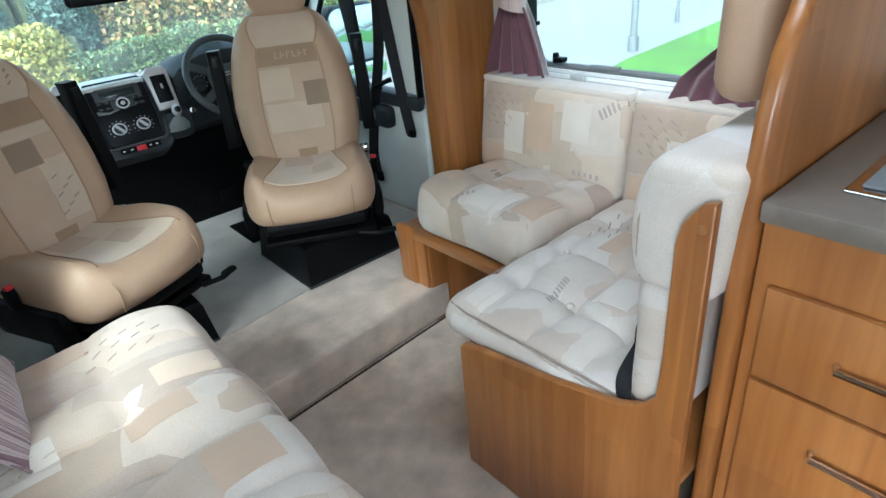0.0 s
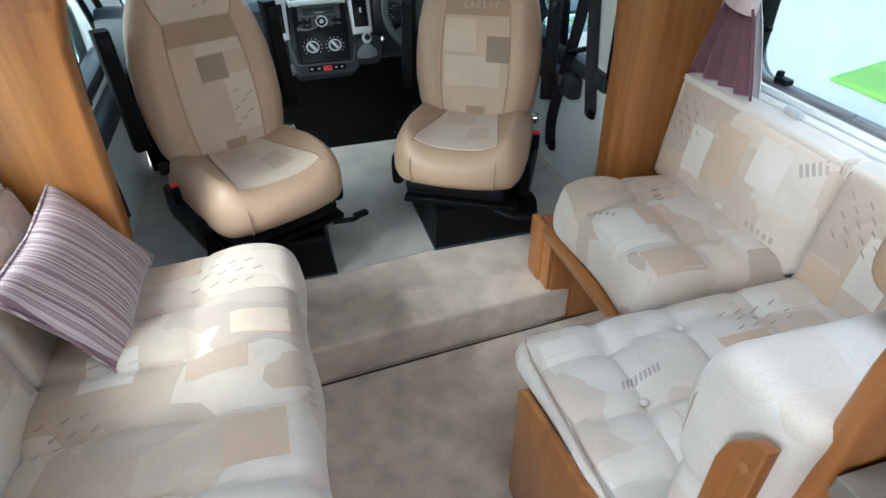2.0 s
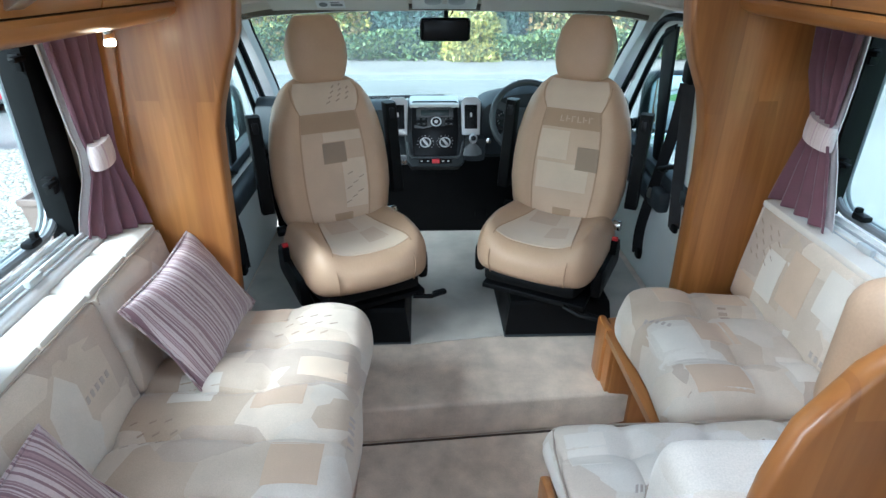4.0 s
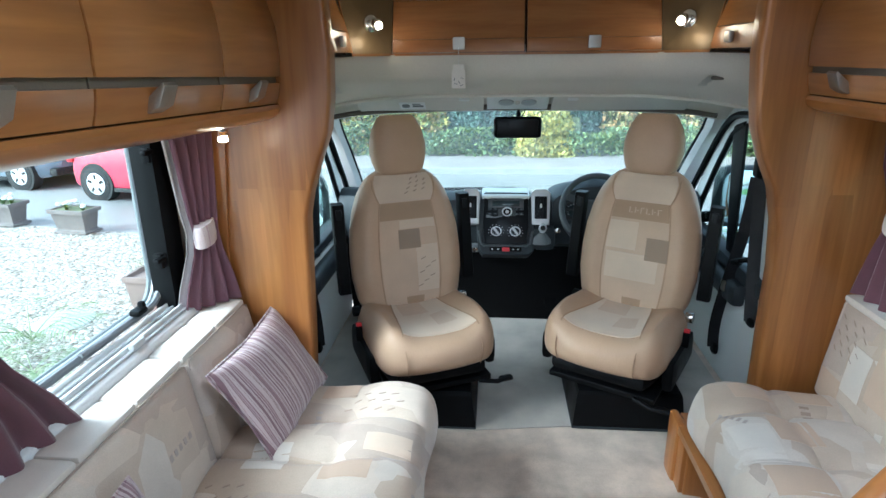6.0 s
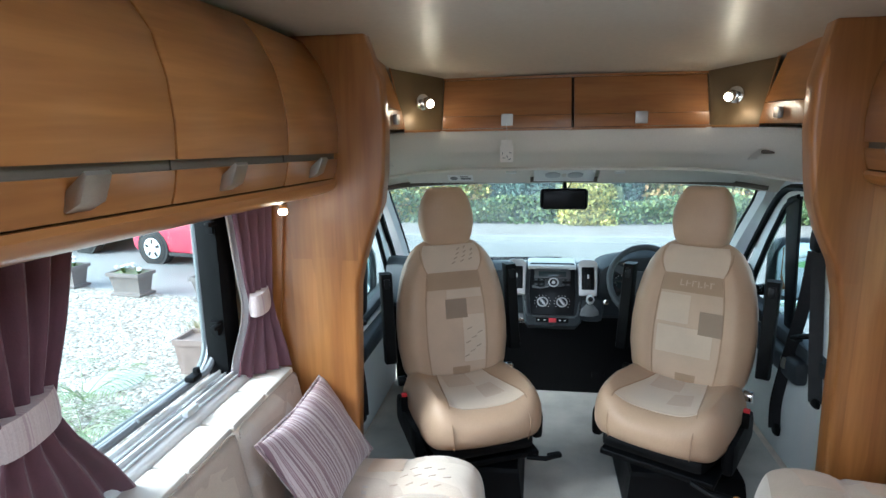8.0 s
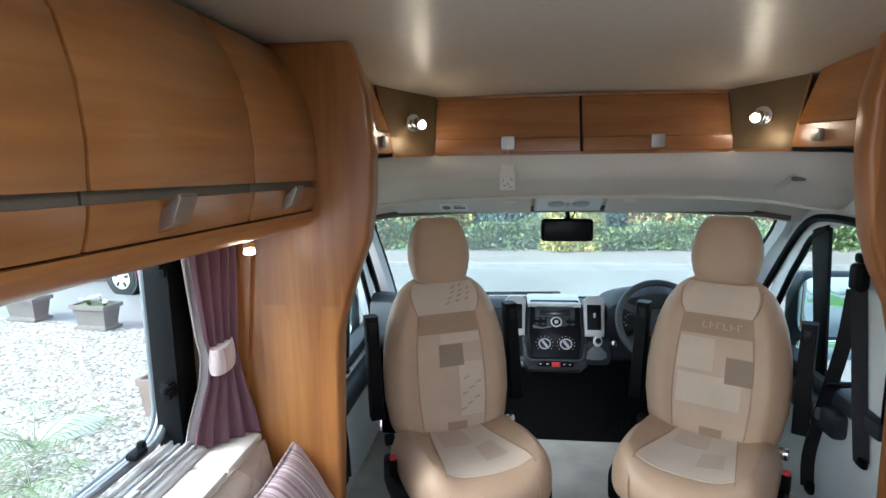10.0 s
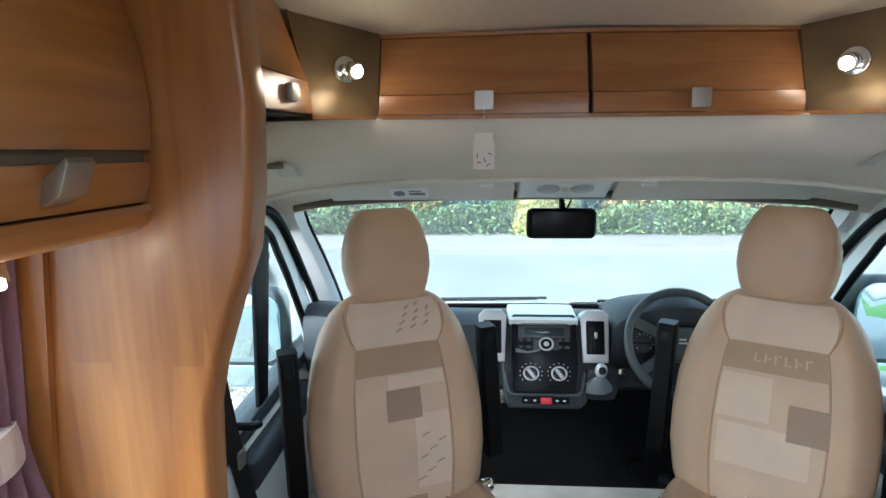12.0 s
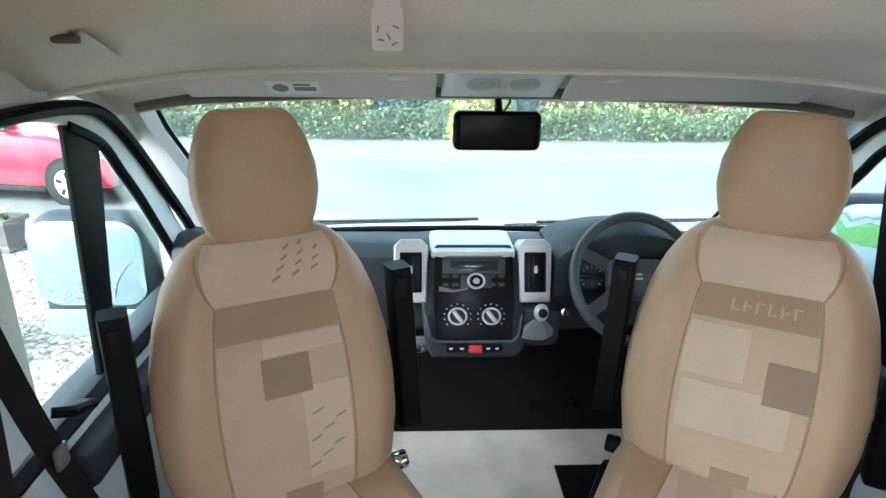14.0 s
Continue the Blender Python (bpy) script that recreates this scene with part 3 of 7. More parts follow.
structure("trim_overcab_low", loft([[(x, y + dy, z) for dy, z in ((-0.006, 1.660), (-0.006, 1.670), (0.06, 1.670), (0.06, 1.660))] for x, y in ((-0.665, 0.645), (-0.531, 0.79), (0.022, 0.75), (0.57, 0.79), (0.71, 0.66))]), M_WOOD_EDGE, "dark maple strip below the lockers")

for sx, (xa, ya), (xb, yb) in ((-1, (-0.531, 0.79), (-0.663, 0.643)), (1, (0.57, 0.79), (0.71, 0.655))):
    cp = thing("corner_panel", (xa, ya, 1.668), "bronze corner panel beside the overcab lockers", "panel", "corner panels")
    part("panel", loft([[(xa, ya, 1.668), (xb, yb, 1.668), (xb, yb + 0.1, 1.668), (xa, ya + 0.1, 1.668)], [(xa, ya + 0.075, 1.90), (xb + sx * 0.075, yb + 0.05, 1.955), (xb + sx * 0.075, yb + 0.15, 1.955), (xa, ya + 0.16, 1.90)]]), M_BRONZE, cp)
    part("edge_strip", tube([(xb, yb - 0.003, 1.672), (xb + sx * 0.036, yb + 0.022, 1.81), (xb + sx * 0.072, yb + 0.046, 1.95)], 0.004, 6), M_WOOD_EDGE, cp, "dark maple edge strip")
    # spot lamp on the corner panel
    mx, my = (xa + xb) / 2 + sx * 0.004, (ya + yb) / 2 + 0.018
    d = Vector((-sx * 0.74, -0.68, 0)).normalized()
    sp = thing("spot_lamp", (mx, my, 1.79), "lit chrome swivel spot lamp on the corner panel", "spot lamp", "overcab spot lamps")
    base = Vector((mx, my, 1.785))
    part("base_plate", disc(base - d * 0.012, d, 0.034, 0.016, 24, 0.003), M_CHROME, sp)
    part("stem", disc(base, d, 0.012, 0.018, 12), M_CHROME, sp)
    head = base + d * 0.02
    aim = (d + Vector((-sx * 0.35, -0.3, -0.42))).normalized()
    part("head", disc(head - aim * 0.005, aim, 0.019, 0.036, 20, 0.003, 0.023), M_CHROME, sp)
    part("bulb", blob(head + aim * 0.030, 0.016, 0.016, 0.016), M_BULB, sp, "glowing warm bulb")
    # side locker between the corner panel and the end board
    ox, oy = (-0.655, 0.205) if sx < 0 else (0.742, 0.29)
    sl = thing("side_locker", (xb, yb, 1.668), "small maple corner locker with a grooved pull", "locker", "side lockers")

    def flank(za, zb, s0, s1, t=0.02):
        return loft([[(x + sx * s0, y, za), (x + sx * s1, y, zb), (x + sx * (s1 + t), y, zb), (x + sx * (s0 + t), y, za)] for x, y in ((xb, yb - 0.003), ((xb + ox) / 2, (yb + oy) / 2), (ox, oy))])
    part("door", flank(1.752, 1.96, 0.012, 0.085), M_WOOD_Y, sl)
    part("lower_rail", flank(1.674, 1.749, 0.0, 0.01), M_WOOD_Y, sl)
    # backing darkened in colour to give the shaded gap
    part("backing", flank(1.668, 1.975, 0.025, 0.10, 0.1), M_DARKGAP, sl, "board coloured dark for the shade behind the door")
    part("pull", soft_box((0.02, 0.05, 0.04), 0.006, 0.012, None, ((xb * 0.6 + ox * 0.4) - sx * 0.004, yb * 0.6 + oy * 0.4, 1.712)), M_NICKEL, sl)

# ---- overhead lockers along both sides ----
def overhead_row(sx, fx, y_far, seams, handles, rise=0.0):
    """fx: the front line of the door's foot. Door, handle rail and catch for each unit, then the pelmet. rise: how much the row climbs in a metre towards the rear."""
    def set_(bm):
        for v in bm.verts:
            v.co.z += min(0.0, rise * (-0.33 - v.co.y)) if v.co.z > 1.9 else rise * (-0.33 - v.co.y)
        return bm
    for i, (ya, yb) in enumerate(zip(seams, seams[1:])):
        g = 0.003
        lk = thing("overhead_locker", (sx * (fx + 0.2), (ya + yb) / 2, 1.52), "maple laminate overhead locker with a bowed door", "locker", "overhead lockers")
        face = [(fx + 0.0, 1.616), (fx - 0.004, 1.68), (fx + 0.002, 1.76), (fx + 0.022, 1.84), (fx + 0.058, 1.91), (fx + 0.10, 1.966)]
        back = [(x + 0.022, z) for x, z in reversed(face)]
        part("door", set_(prism([(sx * x, z) for x, z in face + back], "y", yb + g, ya - g, 0.004)), M_WOOD_Y, lk)
        part("finger_groove", set_(box(min(sx * (fx + 0.016), sx * (fx + 0.035)), max(sx * (fx + 0.016), sx * (fx + 0.035)), yb + g, ya - g, 1.592, 1.618)), M_GROOVE, lk, "grey-brown finger groove")
        rail = [(fx + 0.004, 1.597), (fx + 0.006, 1.58), (fx + 0.012, 1.555), (fx + 0.020, 1.534), (fx + 0.06, 1.534), (fx + 0.06, 1.597)]
        part("handle_rail", set_(prism([(sx * x, z) for x, z in rail], "y", yb + g, ya - g, 0.003)), M_WOOD_Y, lk, "maple rail with the catch")
        # dark carcass colour stands in for shade round each door
        part("carcass", set_(prism([(sx * x, z) for x, z in ((fx + 0.03, 1.52), (fx + 0.028, 1.66), (fx + 0.06, 1.85), (fx + 0.12, 1.972), (fx + 0.2, 1.972), (fx + 0.2, 1.52))], "y", yb, ya)), M_DARKGAP, lk, "carcass coloured dark for the shade round the door")
        hy = handles[i]
        if hy is not None:
            pl = [(fx - 0.030, 1.600), (fx - 0.026, 1.606), (fx + 0.006, 1.580), (fx + 0.018, 1.550), (fx + 0.012, 1.546), (fx - 0.014, 1.560)]
            part("catch", set_(prism([(sx * x, z) for x, z in pl], "y", hy - 0.026, hy + 0.026, 0.002)), M_NICKEL, lk, "flared brushed nickel catch")
    w = 1.15 if sx < 0 else 1.2
    pel = [(fx + 0.016, 1.530), (fx + 0.012, 1.518), (fx + 0.020, 1.500), (fx + 0.042, 1.487), (fx + 0.075, 1.478), (w, 1.474), (w, 1.530)]
    structure("trim_pelmet_left" if sx < 0 else "trim_pelmet_right", set_(prism([(sx * x, z) for x, z in pel], "y", seams[-1], y_far)), M_WOOD_Y, "rounded maple pelmet below the lockers", True)


overhead_row(-1, 0.772, 0.113, [0.113, -0.29, -0.785, -1.30, -1.85], [-0.10, -0.60, -1.02, -1.58], 0.032)
overhead_row(1, 0.85, 0.198, [0.198, -0.22, -0.72, -1.25, -1.85], [0.0, -0.53, -0.98, -1.58])

# small reading lamp below the left pelmet
rl = thing("reading_lamp", (-0.893, -0.09, 1.474), "lit small chrome reading lamp below the lockers", "lamp")
part("base_plate", disc((-0.893, -0.09, 1.4755), (0, 0, -1), 0.022, 0.012, 20, 0.002), M_CHROME, rl)
part("head", disc((-0.893, -0.085, 1.465), (0.25, -0.4, -0.9), 0.012, 0.03, 16, 0.002, 0.017), M_CHROME, rl)
part("bulb", soft_box((0.026, 0.022, 0.014), 0.006, 0.008, None, (-0.887, -0.099, 1.433)), M_BULB, rl, "glowing warm bulb")

# ---- windows ----
def side_window(name, sx, x, y0, y1, z0, z1):
    w = thing(name, (sx * x, (y0 + y1) / 2, z0), "hinged acrylic caravan window in a pale frame", "window", "side windows", "structure")
    X = sx * x
    d = x - 1.165
    part("sill", prism([(sx * (1.088 + d), z0 - 0.07), (sx * (1.088 + d), z0 - 0.022), (sx * (1.096 + d), z0 - 0.012), (sx * (1.185 + d), z0 + 0.004), (sx * (1.185 + d), z0 - 0.004), (sx * (1.147 + d), z0 - 0.006), (sx * (1.147 + d), z0 - 0.07)], "y", y0 - 0.02, y1 + 0.02, 0.003), M_ALU, w, "pale inner sill")
    for xa, hh, mt, nm in ((1.110, -0.002, M_RAIL, "blind_rail"), (1.128, 0.008, M_ALU, "blind_rail"), (1.150, 0.006, M_RAIL, "blind_rail"), (1.170, 0.014, M_ALU, "lower_rail")):
        part(nm, box(min(sx * (xa + d), sx * (xa + d + 0.008)), max(sx * (xa + d), sx * (xa + d + 0.008)), y0 + 0.01, y1 - 0.012, z0 - 0.012, z0 + hh, 0.002), mt, w)
    part("blind_grip", soft_box((0.02, 0.06, 0.022), 0.005, 0.012, None, (sx * (1.112 + d), y1 - 0.30, z0 + 0.008)), M_RAIL, w, "grey blind grip")
    for yy, nm in ((y0, "rear"), (y1, "front")):
        s = 1 if nm == "front" else -1
        part("side_frame", soft_box((0.075, 0.10, z1 - z0 + 0.03), 0.008, 0.03, None, (X + sx * 0.012, yy + s * 0.022, (z0 + z1) / 2)), M_BLACK, w, "black blind cassette")
    ox = sx * (x + 0.035)
    corner = 0.09
    path = [(ox, y0 + 0.03, z1 - 0.05), (ox, y0 + 0.03, z0 + corner)] + [(ox, y0 + 0.03 + corner * (1 - math.cos(a)), z0 + 0.02 + corner * (1 - math.sin(a))) for a in [i * math.pi / 16 for i in range(9)]]
    path += [(ox, y1 + 0.004 - corner * (1 - math.sin(a)), z0 + 0.02 + corner * (1 - math.cos(a))) for a in [i * math.pi / 16 for i in range(9)]] + [(ox, y1 + 0.004, z0 + corner + 0.03), (ox, y1 + 0.004, z1 - 0.05)]
    for k, (off, r, mt, nm) in enumerate(((0.0, 0.012, M_GREY, "seal"), (0.026, 0.007, M_RAIL, "pane_frame"), (0.046, 0.008, M_GREY, "outer_rim"))):
        c = Vector((0, (y0 + y1) / 2, (z0 + z1) / 2 + 0.1))
        pts = []
        for p in path:
            q = Vector(p)
            d = (c - q)
            d.x = 0
            pts.append(q + d.normalized() * off * -0.3 + Vector((sx * off, 0, 0)))
        part(nm, tube(pts, r), mt, w)
    pn = part("pane", box(min(ox + sx * 0.02, ox + sx * 0.024), max(ox + sx * 0.02, ox + sx * 0.024), y0 + 0.02, y1 - 0.02, z0 + 0.02, z1 - 0.02), M_GLASS, w, "clear acrylic", False)
    pn.visible_shadow = False
    for yy, zz in ((y1 - 0.045, z0 + 0.17), (y1 - 0.02, z1 - 0.09)):
        part("catch", join(soft_box((0.03, 0.03, 0.05), 0.006, 0.012, None, (X - sx * 0.005, yy, zz)), soft_box((0.02, 0.05, 0.016), 0.005, 0.012, None, (X - sx * 0.018, yy - 0.02, zz + 0.01))), M_BLACK, w, "black window catch")
    part("catch", join(soft_box((0.035, 0.05, 0.02), 0.006, 0.012, None, (X + sx * 0.02, y1 - 0.16, z0 + 0.045)), soft_box((0.02, 0.02, 0.04), 0.005, 0.012, None, (X + sx * 0.02, y1 - 0.14, z0 + 0.05))), M_BLACK, w, "black window catch")
    part("stay", tube([(X + sx * 0.02, y1 - 0.30, z0 + 0.03), (X + sx * 0.03, y1 - 0.42, z0 + 0.03)], 0.009), M_GREY, w, "grey sliding stay")
    return w


side_window("window_left", -1, 1.165, -1.08, -0.03, 0.875, 1.47)
side_window("window_right", 1, 1.215, -0.85, 0.06, 0.885, 1.47)


def curtain(x, sx, rows, flip=1, slant=0.0):
    """rows: height, middle along the wall, half width. Tied back in a striped band."""
    c = thing("curtain", (x, rows[-1][1], rows[-1][0]), "plum curtain tied back with a striped band", "curtain", "window curtains")

    def sheet(dx, amp, n, lo=0.0, hi=1.0, phase=0.0):
        rings = []
        zs = [rows[0][0] + (rows[-1][0] - rows[0][0]) * i / 30 for i in range(31)]
        hs = [r[0] for r in rows][::-1]
        front, backs = [], []
        for z in zs:
            yc = float(np.interp(z, hs, [r[1] for r in rows][::-1]))
            hw = float(np.interp(z, hs, [r[2] for r in rows][::-1]))
            pts = []
            for k in range(49):
                u = lo + (hi - lo) * k / 48
                a = amp * (0.35 + 0.65 * min(1, hw / 0.1))
                wv = a * math.sin(u * n * 2 * math.pi + phase + 1.2 * math.sin(3 * u + z * 2)) + 0.3 * a * math.sin(u * 23 + z * 5)
                pts.append((x + dx - sx * wv + slant * hw * (2 * u - 1), yc + hw * (2 * u - 1), z))
            rings.append(pts + [(p[0] + sx * 0.003, p[1], p[2]) for p in reversed(pts)])
        return loft(rings)
    part("drape", sheet(0, 0.016, 4.5), M_CURTAIN, c)
    part("lining", sheet(sx * 0.024, 0.008, 3.5, 0.0 if flip > 0 else 0.6, 0.3 if flip > 0 else 1.0, 1.0), M_LINING, c, "pale lining")
    tz, ty, th = [(r[0], r[1], r[2]) for r in rows if r[2] == min(q[2] for q in rows)][0]
    band = [[(x + (0.028 + g) * math.cos(a) * -sx * 1.0, ty + (th + 0.010 + g) * math.sin(a), z + 0.012 * math.sin(a)) for a in [2 * math.pi * k / 28 for k in range(28)]] for z, g in ((tz - 0.036, 0.004), (tz - 0.018, 0.006), (tz + 0.015, 0.004), (tz + 0.036, 0.0))]
    part("tieback", loft(band), M_TIE, c, "striped mauve tieback")
    return c


curtain(-1.058, -1, [(1.475, 0.030, 0.060), (1.32, 0.032, 0.050), (1.18, 0.034, 0.040), (1.11, 0.04, 0.033), (1.04, 0.040, 0.040), (0.93, 0.026, 0.066), (0.852, 0.018, 0.078)], 1, 0.75)
curtain(-1.085, -1, [(1.475, -0.86, 0.16), (1.32, -0.87, 0.12), (1.2, -0.88, 0.08), (1.14, -0.88, 0.06), (1.06, -0.87, 0.09), (0.95, -0.84, 0.14), (0.848, -0.82, 0.18)], -1)
curtain(1.115, 1, [(1.475, 0.075, 0.11), (1.32, 0.06, 0.095), (1.22, 0.035, 0.062), (1.16, 0.028, 0.048), (1.08, 0.022, 0.085), (0.95, 0.018, 0.13), (0.89, 0.018, 0.148)])
curtain(1.125, 1, [(1.475, -0.92, 0.12), (1.32, -0.90, 0.09), (1.2, -0.88, 0.06), (1.14, -0.88, 0.045), (1.06, -0.85, 0.07), (0.95, -0.79, 0.13), (0.865, -0.77, 0.15)], -1)

# ---- lounge seating ----
TREES = {}


def tufted(x0, x1, y0, y1, z0, z1, r, rows, cols, crown=0.02, dip=0.016, res=0.017, extra=None, along=0.8):
    """A seat cushion with pulled seams across (rows, in y) and along (cols, in x), dimpled where they cross."""
    cx, cy, cz = (x0 + x1) / 2, (y0 + y1) / 2, (z0 + z1) / 2

    def shape(p, n):
        x, y = p.x + cx, p.y + cy
        top = max(0.0, n.z)
        ex = 1 - abs(2 * p.x / (x1 - x0)) ** 3
        ey = 1 - abs(2 * p.y / (y1 - y0)) ** 4
        h = crown * ex * ey
        for ry in rows:
            d = abs(y - ry - 0.018 * math.sin(9 * x + ry * 7))
            h -= dip * math.exp(-(d / 0.016) ** 2) + 0.5 * dip * math.exp(-(d / 0.05) ** 2)
        for c in cols:
            d = abs(x - c - 0.012 * math.sin(8 * y))
            h -= dip * along * math.exp(-(d / 0.012) ** 2) + 0.5 * along * dip * math.exp(-(d / 0.05) ** 2)
            for ry in rows:
                h -= 0.010 * math.exp(-(((x - c) ** 2 + (y - ry) ** 2) / 0.03 ** 2))
        h += 0.006 * noise.noise(Vector((x * 7, y * 7, 0.3)))
        q = p + n * (h * top) + Vector((n.x, n.y, 0)) * 0.008 * math.sin(14 * (x + y)) * (1 - top)
        if extra:
            q = extra(q, x, y)
        return q
    return soft_box((x1 - x0, y1 - y0, z1 - z0), r, res, shape, (cx, cy, cz))


def press(src, corners, way, lift=0.002, div=5, thick=0.0015):
    """A small patch of cloth with the four given corners, pressed along way on to the mesh src."""
    way = Vector(way).normalized()
    if src not in TREES:
        TREES[src] = BVHTree.FromPolygons([v.co for v in src.data.vertices], [p.vertices[:] for p in src.data.polygons])
    c = [Vector(p) for p in corners]
    off = ORIGIN.get(src, Vector((0, 0, 0)))
    grid = []
    for j in range(div + 1):
        row = []
        for i in range(div + 1):
            u, v = i / div, j / div
            p = (c[0] * (1 - u) + c[1] * u) * (1 - v) + (c[3] * (1 - u) + c[2] * u) * v
            place = TREES[src].ray_cast(p - off - way * 0.4, way)[0]
            row.append((place + off - way * lift) if place else p)
        grid.append(row)
    ring = [q for row in grid for q in row]
    bm = bmesh.new()
    top = [bm.verts.new(q) for q in ring]
    low = [bm.verts.new(q + way * (lift + thick)) for q in ring]
    n = div + 1
    for j in range(div):
        for i in range(div):
            k = j * n + i
            bm.faces.new((top[k], top[k + 1], top[k + n + 1], top[k + n]))
    edge = [i for i in range(n)] + [n * j + n - 1 for j in range(1, n)] + [n * (n - 1) + i for i in range(n - 2, -1, -1)] + [n * j for j in range(n - 2, 0, -1)]
    for a, b in zip(edge, edge[1:] + edge[:1]):
        bm.faces.new((top[a], top[b], low[b], low[a]))
    return bm


def label_bars(src, parent, c, along, across, way, n=5, material=None):
    """A woven motif of short bars beside one another."""
    c, a, b = Vector(c), Vector(along), Vector(across)
    for i in range(n):
        o = c + a * (i / (n - 1) - 0.5)
        w = a / n * 0.32
        part("woven_bar", press(src, [o - w - b / 2, o + w - b / 2, o + w + b / 2, o - w + b / 2], way, 0.0012, 2), material or M_GREYMARK, parent)


def dashes(src, parent, c, along, across, way, nu=3, nv=4):
    c, a, b = Vector(c), Vector(along), Vector(across)
    rnd = random.Random(round(c.x * 1000 + c.z * 77))
    for j in range(nv):
        for i in range(nu):
            o = c + a * ((i + 0.5 * (j % 2) + rnd.uniform(-0.1, 0.1)) / nu - 0.5) + b * ((j + 0.5) / nv - 0.5)
            d = a * 0.06 + b * 0.04
            w = b.normalized() * 0.0018
            part("woven_dash", press(src, [o - d - w, o + d - w, o + d + w, o - d + w], way, 0.0012, 2), M_MARK, parent)


# left sofa
rows_l = [-0.152 - 0.2 * i for i in range(9)]
def sofa_corner(q, x, y):
    if y > -0.05 and x > -0.45:
        k = max(0.0, (x + 0.45) / 0.17) ** 2 * max(0.0, (y + 0.05) / 0.17)
        q.y -= 0.06 * k
    if q.z > 0:
        q.z += min(1.0, q.z / 0.05) * (0.030 * math.exp(-((x + 0.42) / 0.17) ** 2) + 0.004)
    return q


sofa = thing("sofa_base", (-0.65, -0.85, 0.0), "maple sofa base box along the side wall", "sofa base")
part("front_panel", box(-0.36, -0.34, -1.85, 0.05, 0.0, 0.36, 0.003), M_WOOD_Y, sofa)
part("end_panel", box(-1.14, -0.345, 0.055, 0.075, 0.0, 0.36, 0.003), M_WOOD_V, sofa)
part("top_board", box(-1.14, -0.34, -1.85, 0.075, 0.36, 0.375), M_WOOD_Y, sofa)
seat_l = thing("seat_cushion", (-0.62, -0.85, 0.375), "long tufted patchwork sofa seat cushion", "cushion", "sofa cushions")
body_l = part("cushion_body", tufted(-0.945, -0.285, -1.85, 0.105, 0.376, 0.515, 0.062, rows_l, [-0.555], 0.03, 0.018, 0.016, sofa_corner, 0.3), M_FABRIC, seat_l)
for ry in rows_l[2::2]:
    part("button", blob((-0.552, ry, 0.505), 0.012, 0.012, 0.008, 12, 8), M_PLAIN, seat_l, "cloth-covered button")
label_bars(body_l, seat_l, (-0.66, -0.165, 0.6), (0, 0.075, 0), (0.018, 0, 0), (0, 0, -1))
label_bars(body_l, seat_l, (-0.30, -0.52, 0.6), (0, 0.08, 0), (0.014, 0, 0), (0, 0, -1))
dashes(body_l, seat_l, (-0.47, -0.07, 0.6), (0.20, 0, 0), (0, 0.12, 0), (0, 0, -1), 4, 3)
dashes(body_l, seat_l, (-0.80, -0.52, 0.6), (0.14, 0, 0), (0, 0.10, 0), (0, 0, -1), 3, 3)
for (xa, ya, w, h, mt) in ((-0.62, 0.02, 0.12, 0.12, M_INSERT), (-0.50, -0.42, 0.14, 0.10, M_INSERT), (-0.75, -0.36, 0.12, 0.12, M_PLAIN), (-0.42, -0.66, 0.13, 0.13, M_INSERT), (-0.40, -0.30, 0.14, 0.07, M_INSERT_PALE), (-0.8, -0.08, 0.1, 0.1, M_INSERT), (-0.78, -0.9, 0.14, 0.14, M_INSERT), (-0.45, -1.0, 0.12, 0.2, M_PLAIN)):
    part("fabric_patch", press(body_l, [(xa - w / 2, ya - h / 2, 0.6), (xa + w / 2, ya - h / 2, 0.6), (xa + w / 2, ya + h / 2, 0.6), (xa - w / 2, ya + h / 2, 0.6)], (0, 0, -1), 0.001, 10), mt, seat_l)


def back_cushion(xf, xb, y0, y1, z0, z1, lean, marks=True):
    """A back cushion against a side wall, with a pale top; xf is its front, xb its back."""
    s = 1 if xb > xf else -1
    bc = thing("back_cushion", ((xf + xb) / 2, (y0 + y1) / 2, z0), "patchwork back cushion with a pale top", "cushion", "back cushions")
    cx, cy, cz = (xf + xb) / 2, (y0 + y1) / 2, (z0 + z1) / 2

    def shape(p, n):
        k = (p.z + (z1 - z0) / 2) / (z1 - z0)
        puff = 0.012 * (1 - (2 * p.y / (y1 - y0)) ** 4) * (1 - (2 * p.z / (z1 - z0)) ** 2)
        front = max(0.0, -s * n.x)
        return p + Vector((-s * puff * front + s * lean * k, 0, 0)) + n * 0.003 * noise.noise(Vector((p.y * 9, p.z * 9, cy)))
    b = part("cushion_body", soft_box((abs(xb - xf), y1 - y0, z1 - z0), 0.028, 0.02, shape, (cx, cy, cz)), M_FABRIC, bc)
    pip = [(xf + s * (lean + 0.006), y1 - 0.008, z1 - 0.03), (xf + s * (lean + 0.010), y1 - 0.012, z1 - 0.008), (xf + s * (lean + 0.012), y1 - 0.03, z1 + 0.001), (xf + s * (lean + 0.012), y0 + 0.03, z1 + 0.001), (xf + s * (lean + 0.010), y0 + 0.012, z1 - 0.008), (xf + s * (lean + 0.006), y0 + 0.008, z1 - 0.03)]
    part("piping", tube(pip, 0.003, 6), M_PIPING, bc, "taupe piping")
    return bc, b


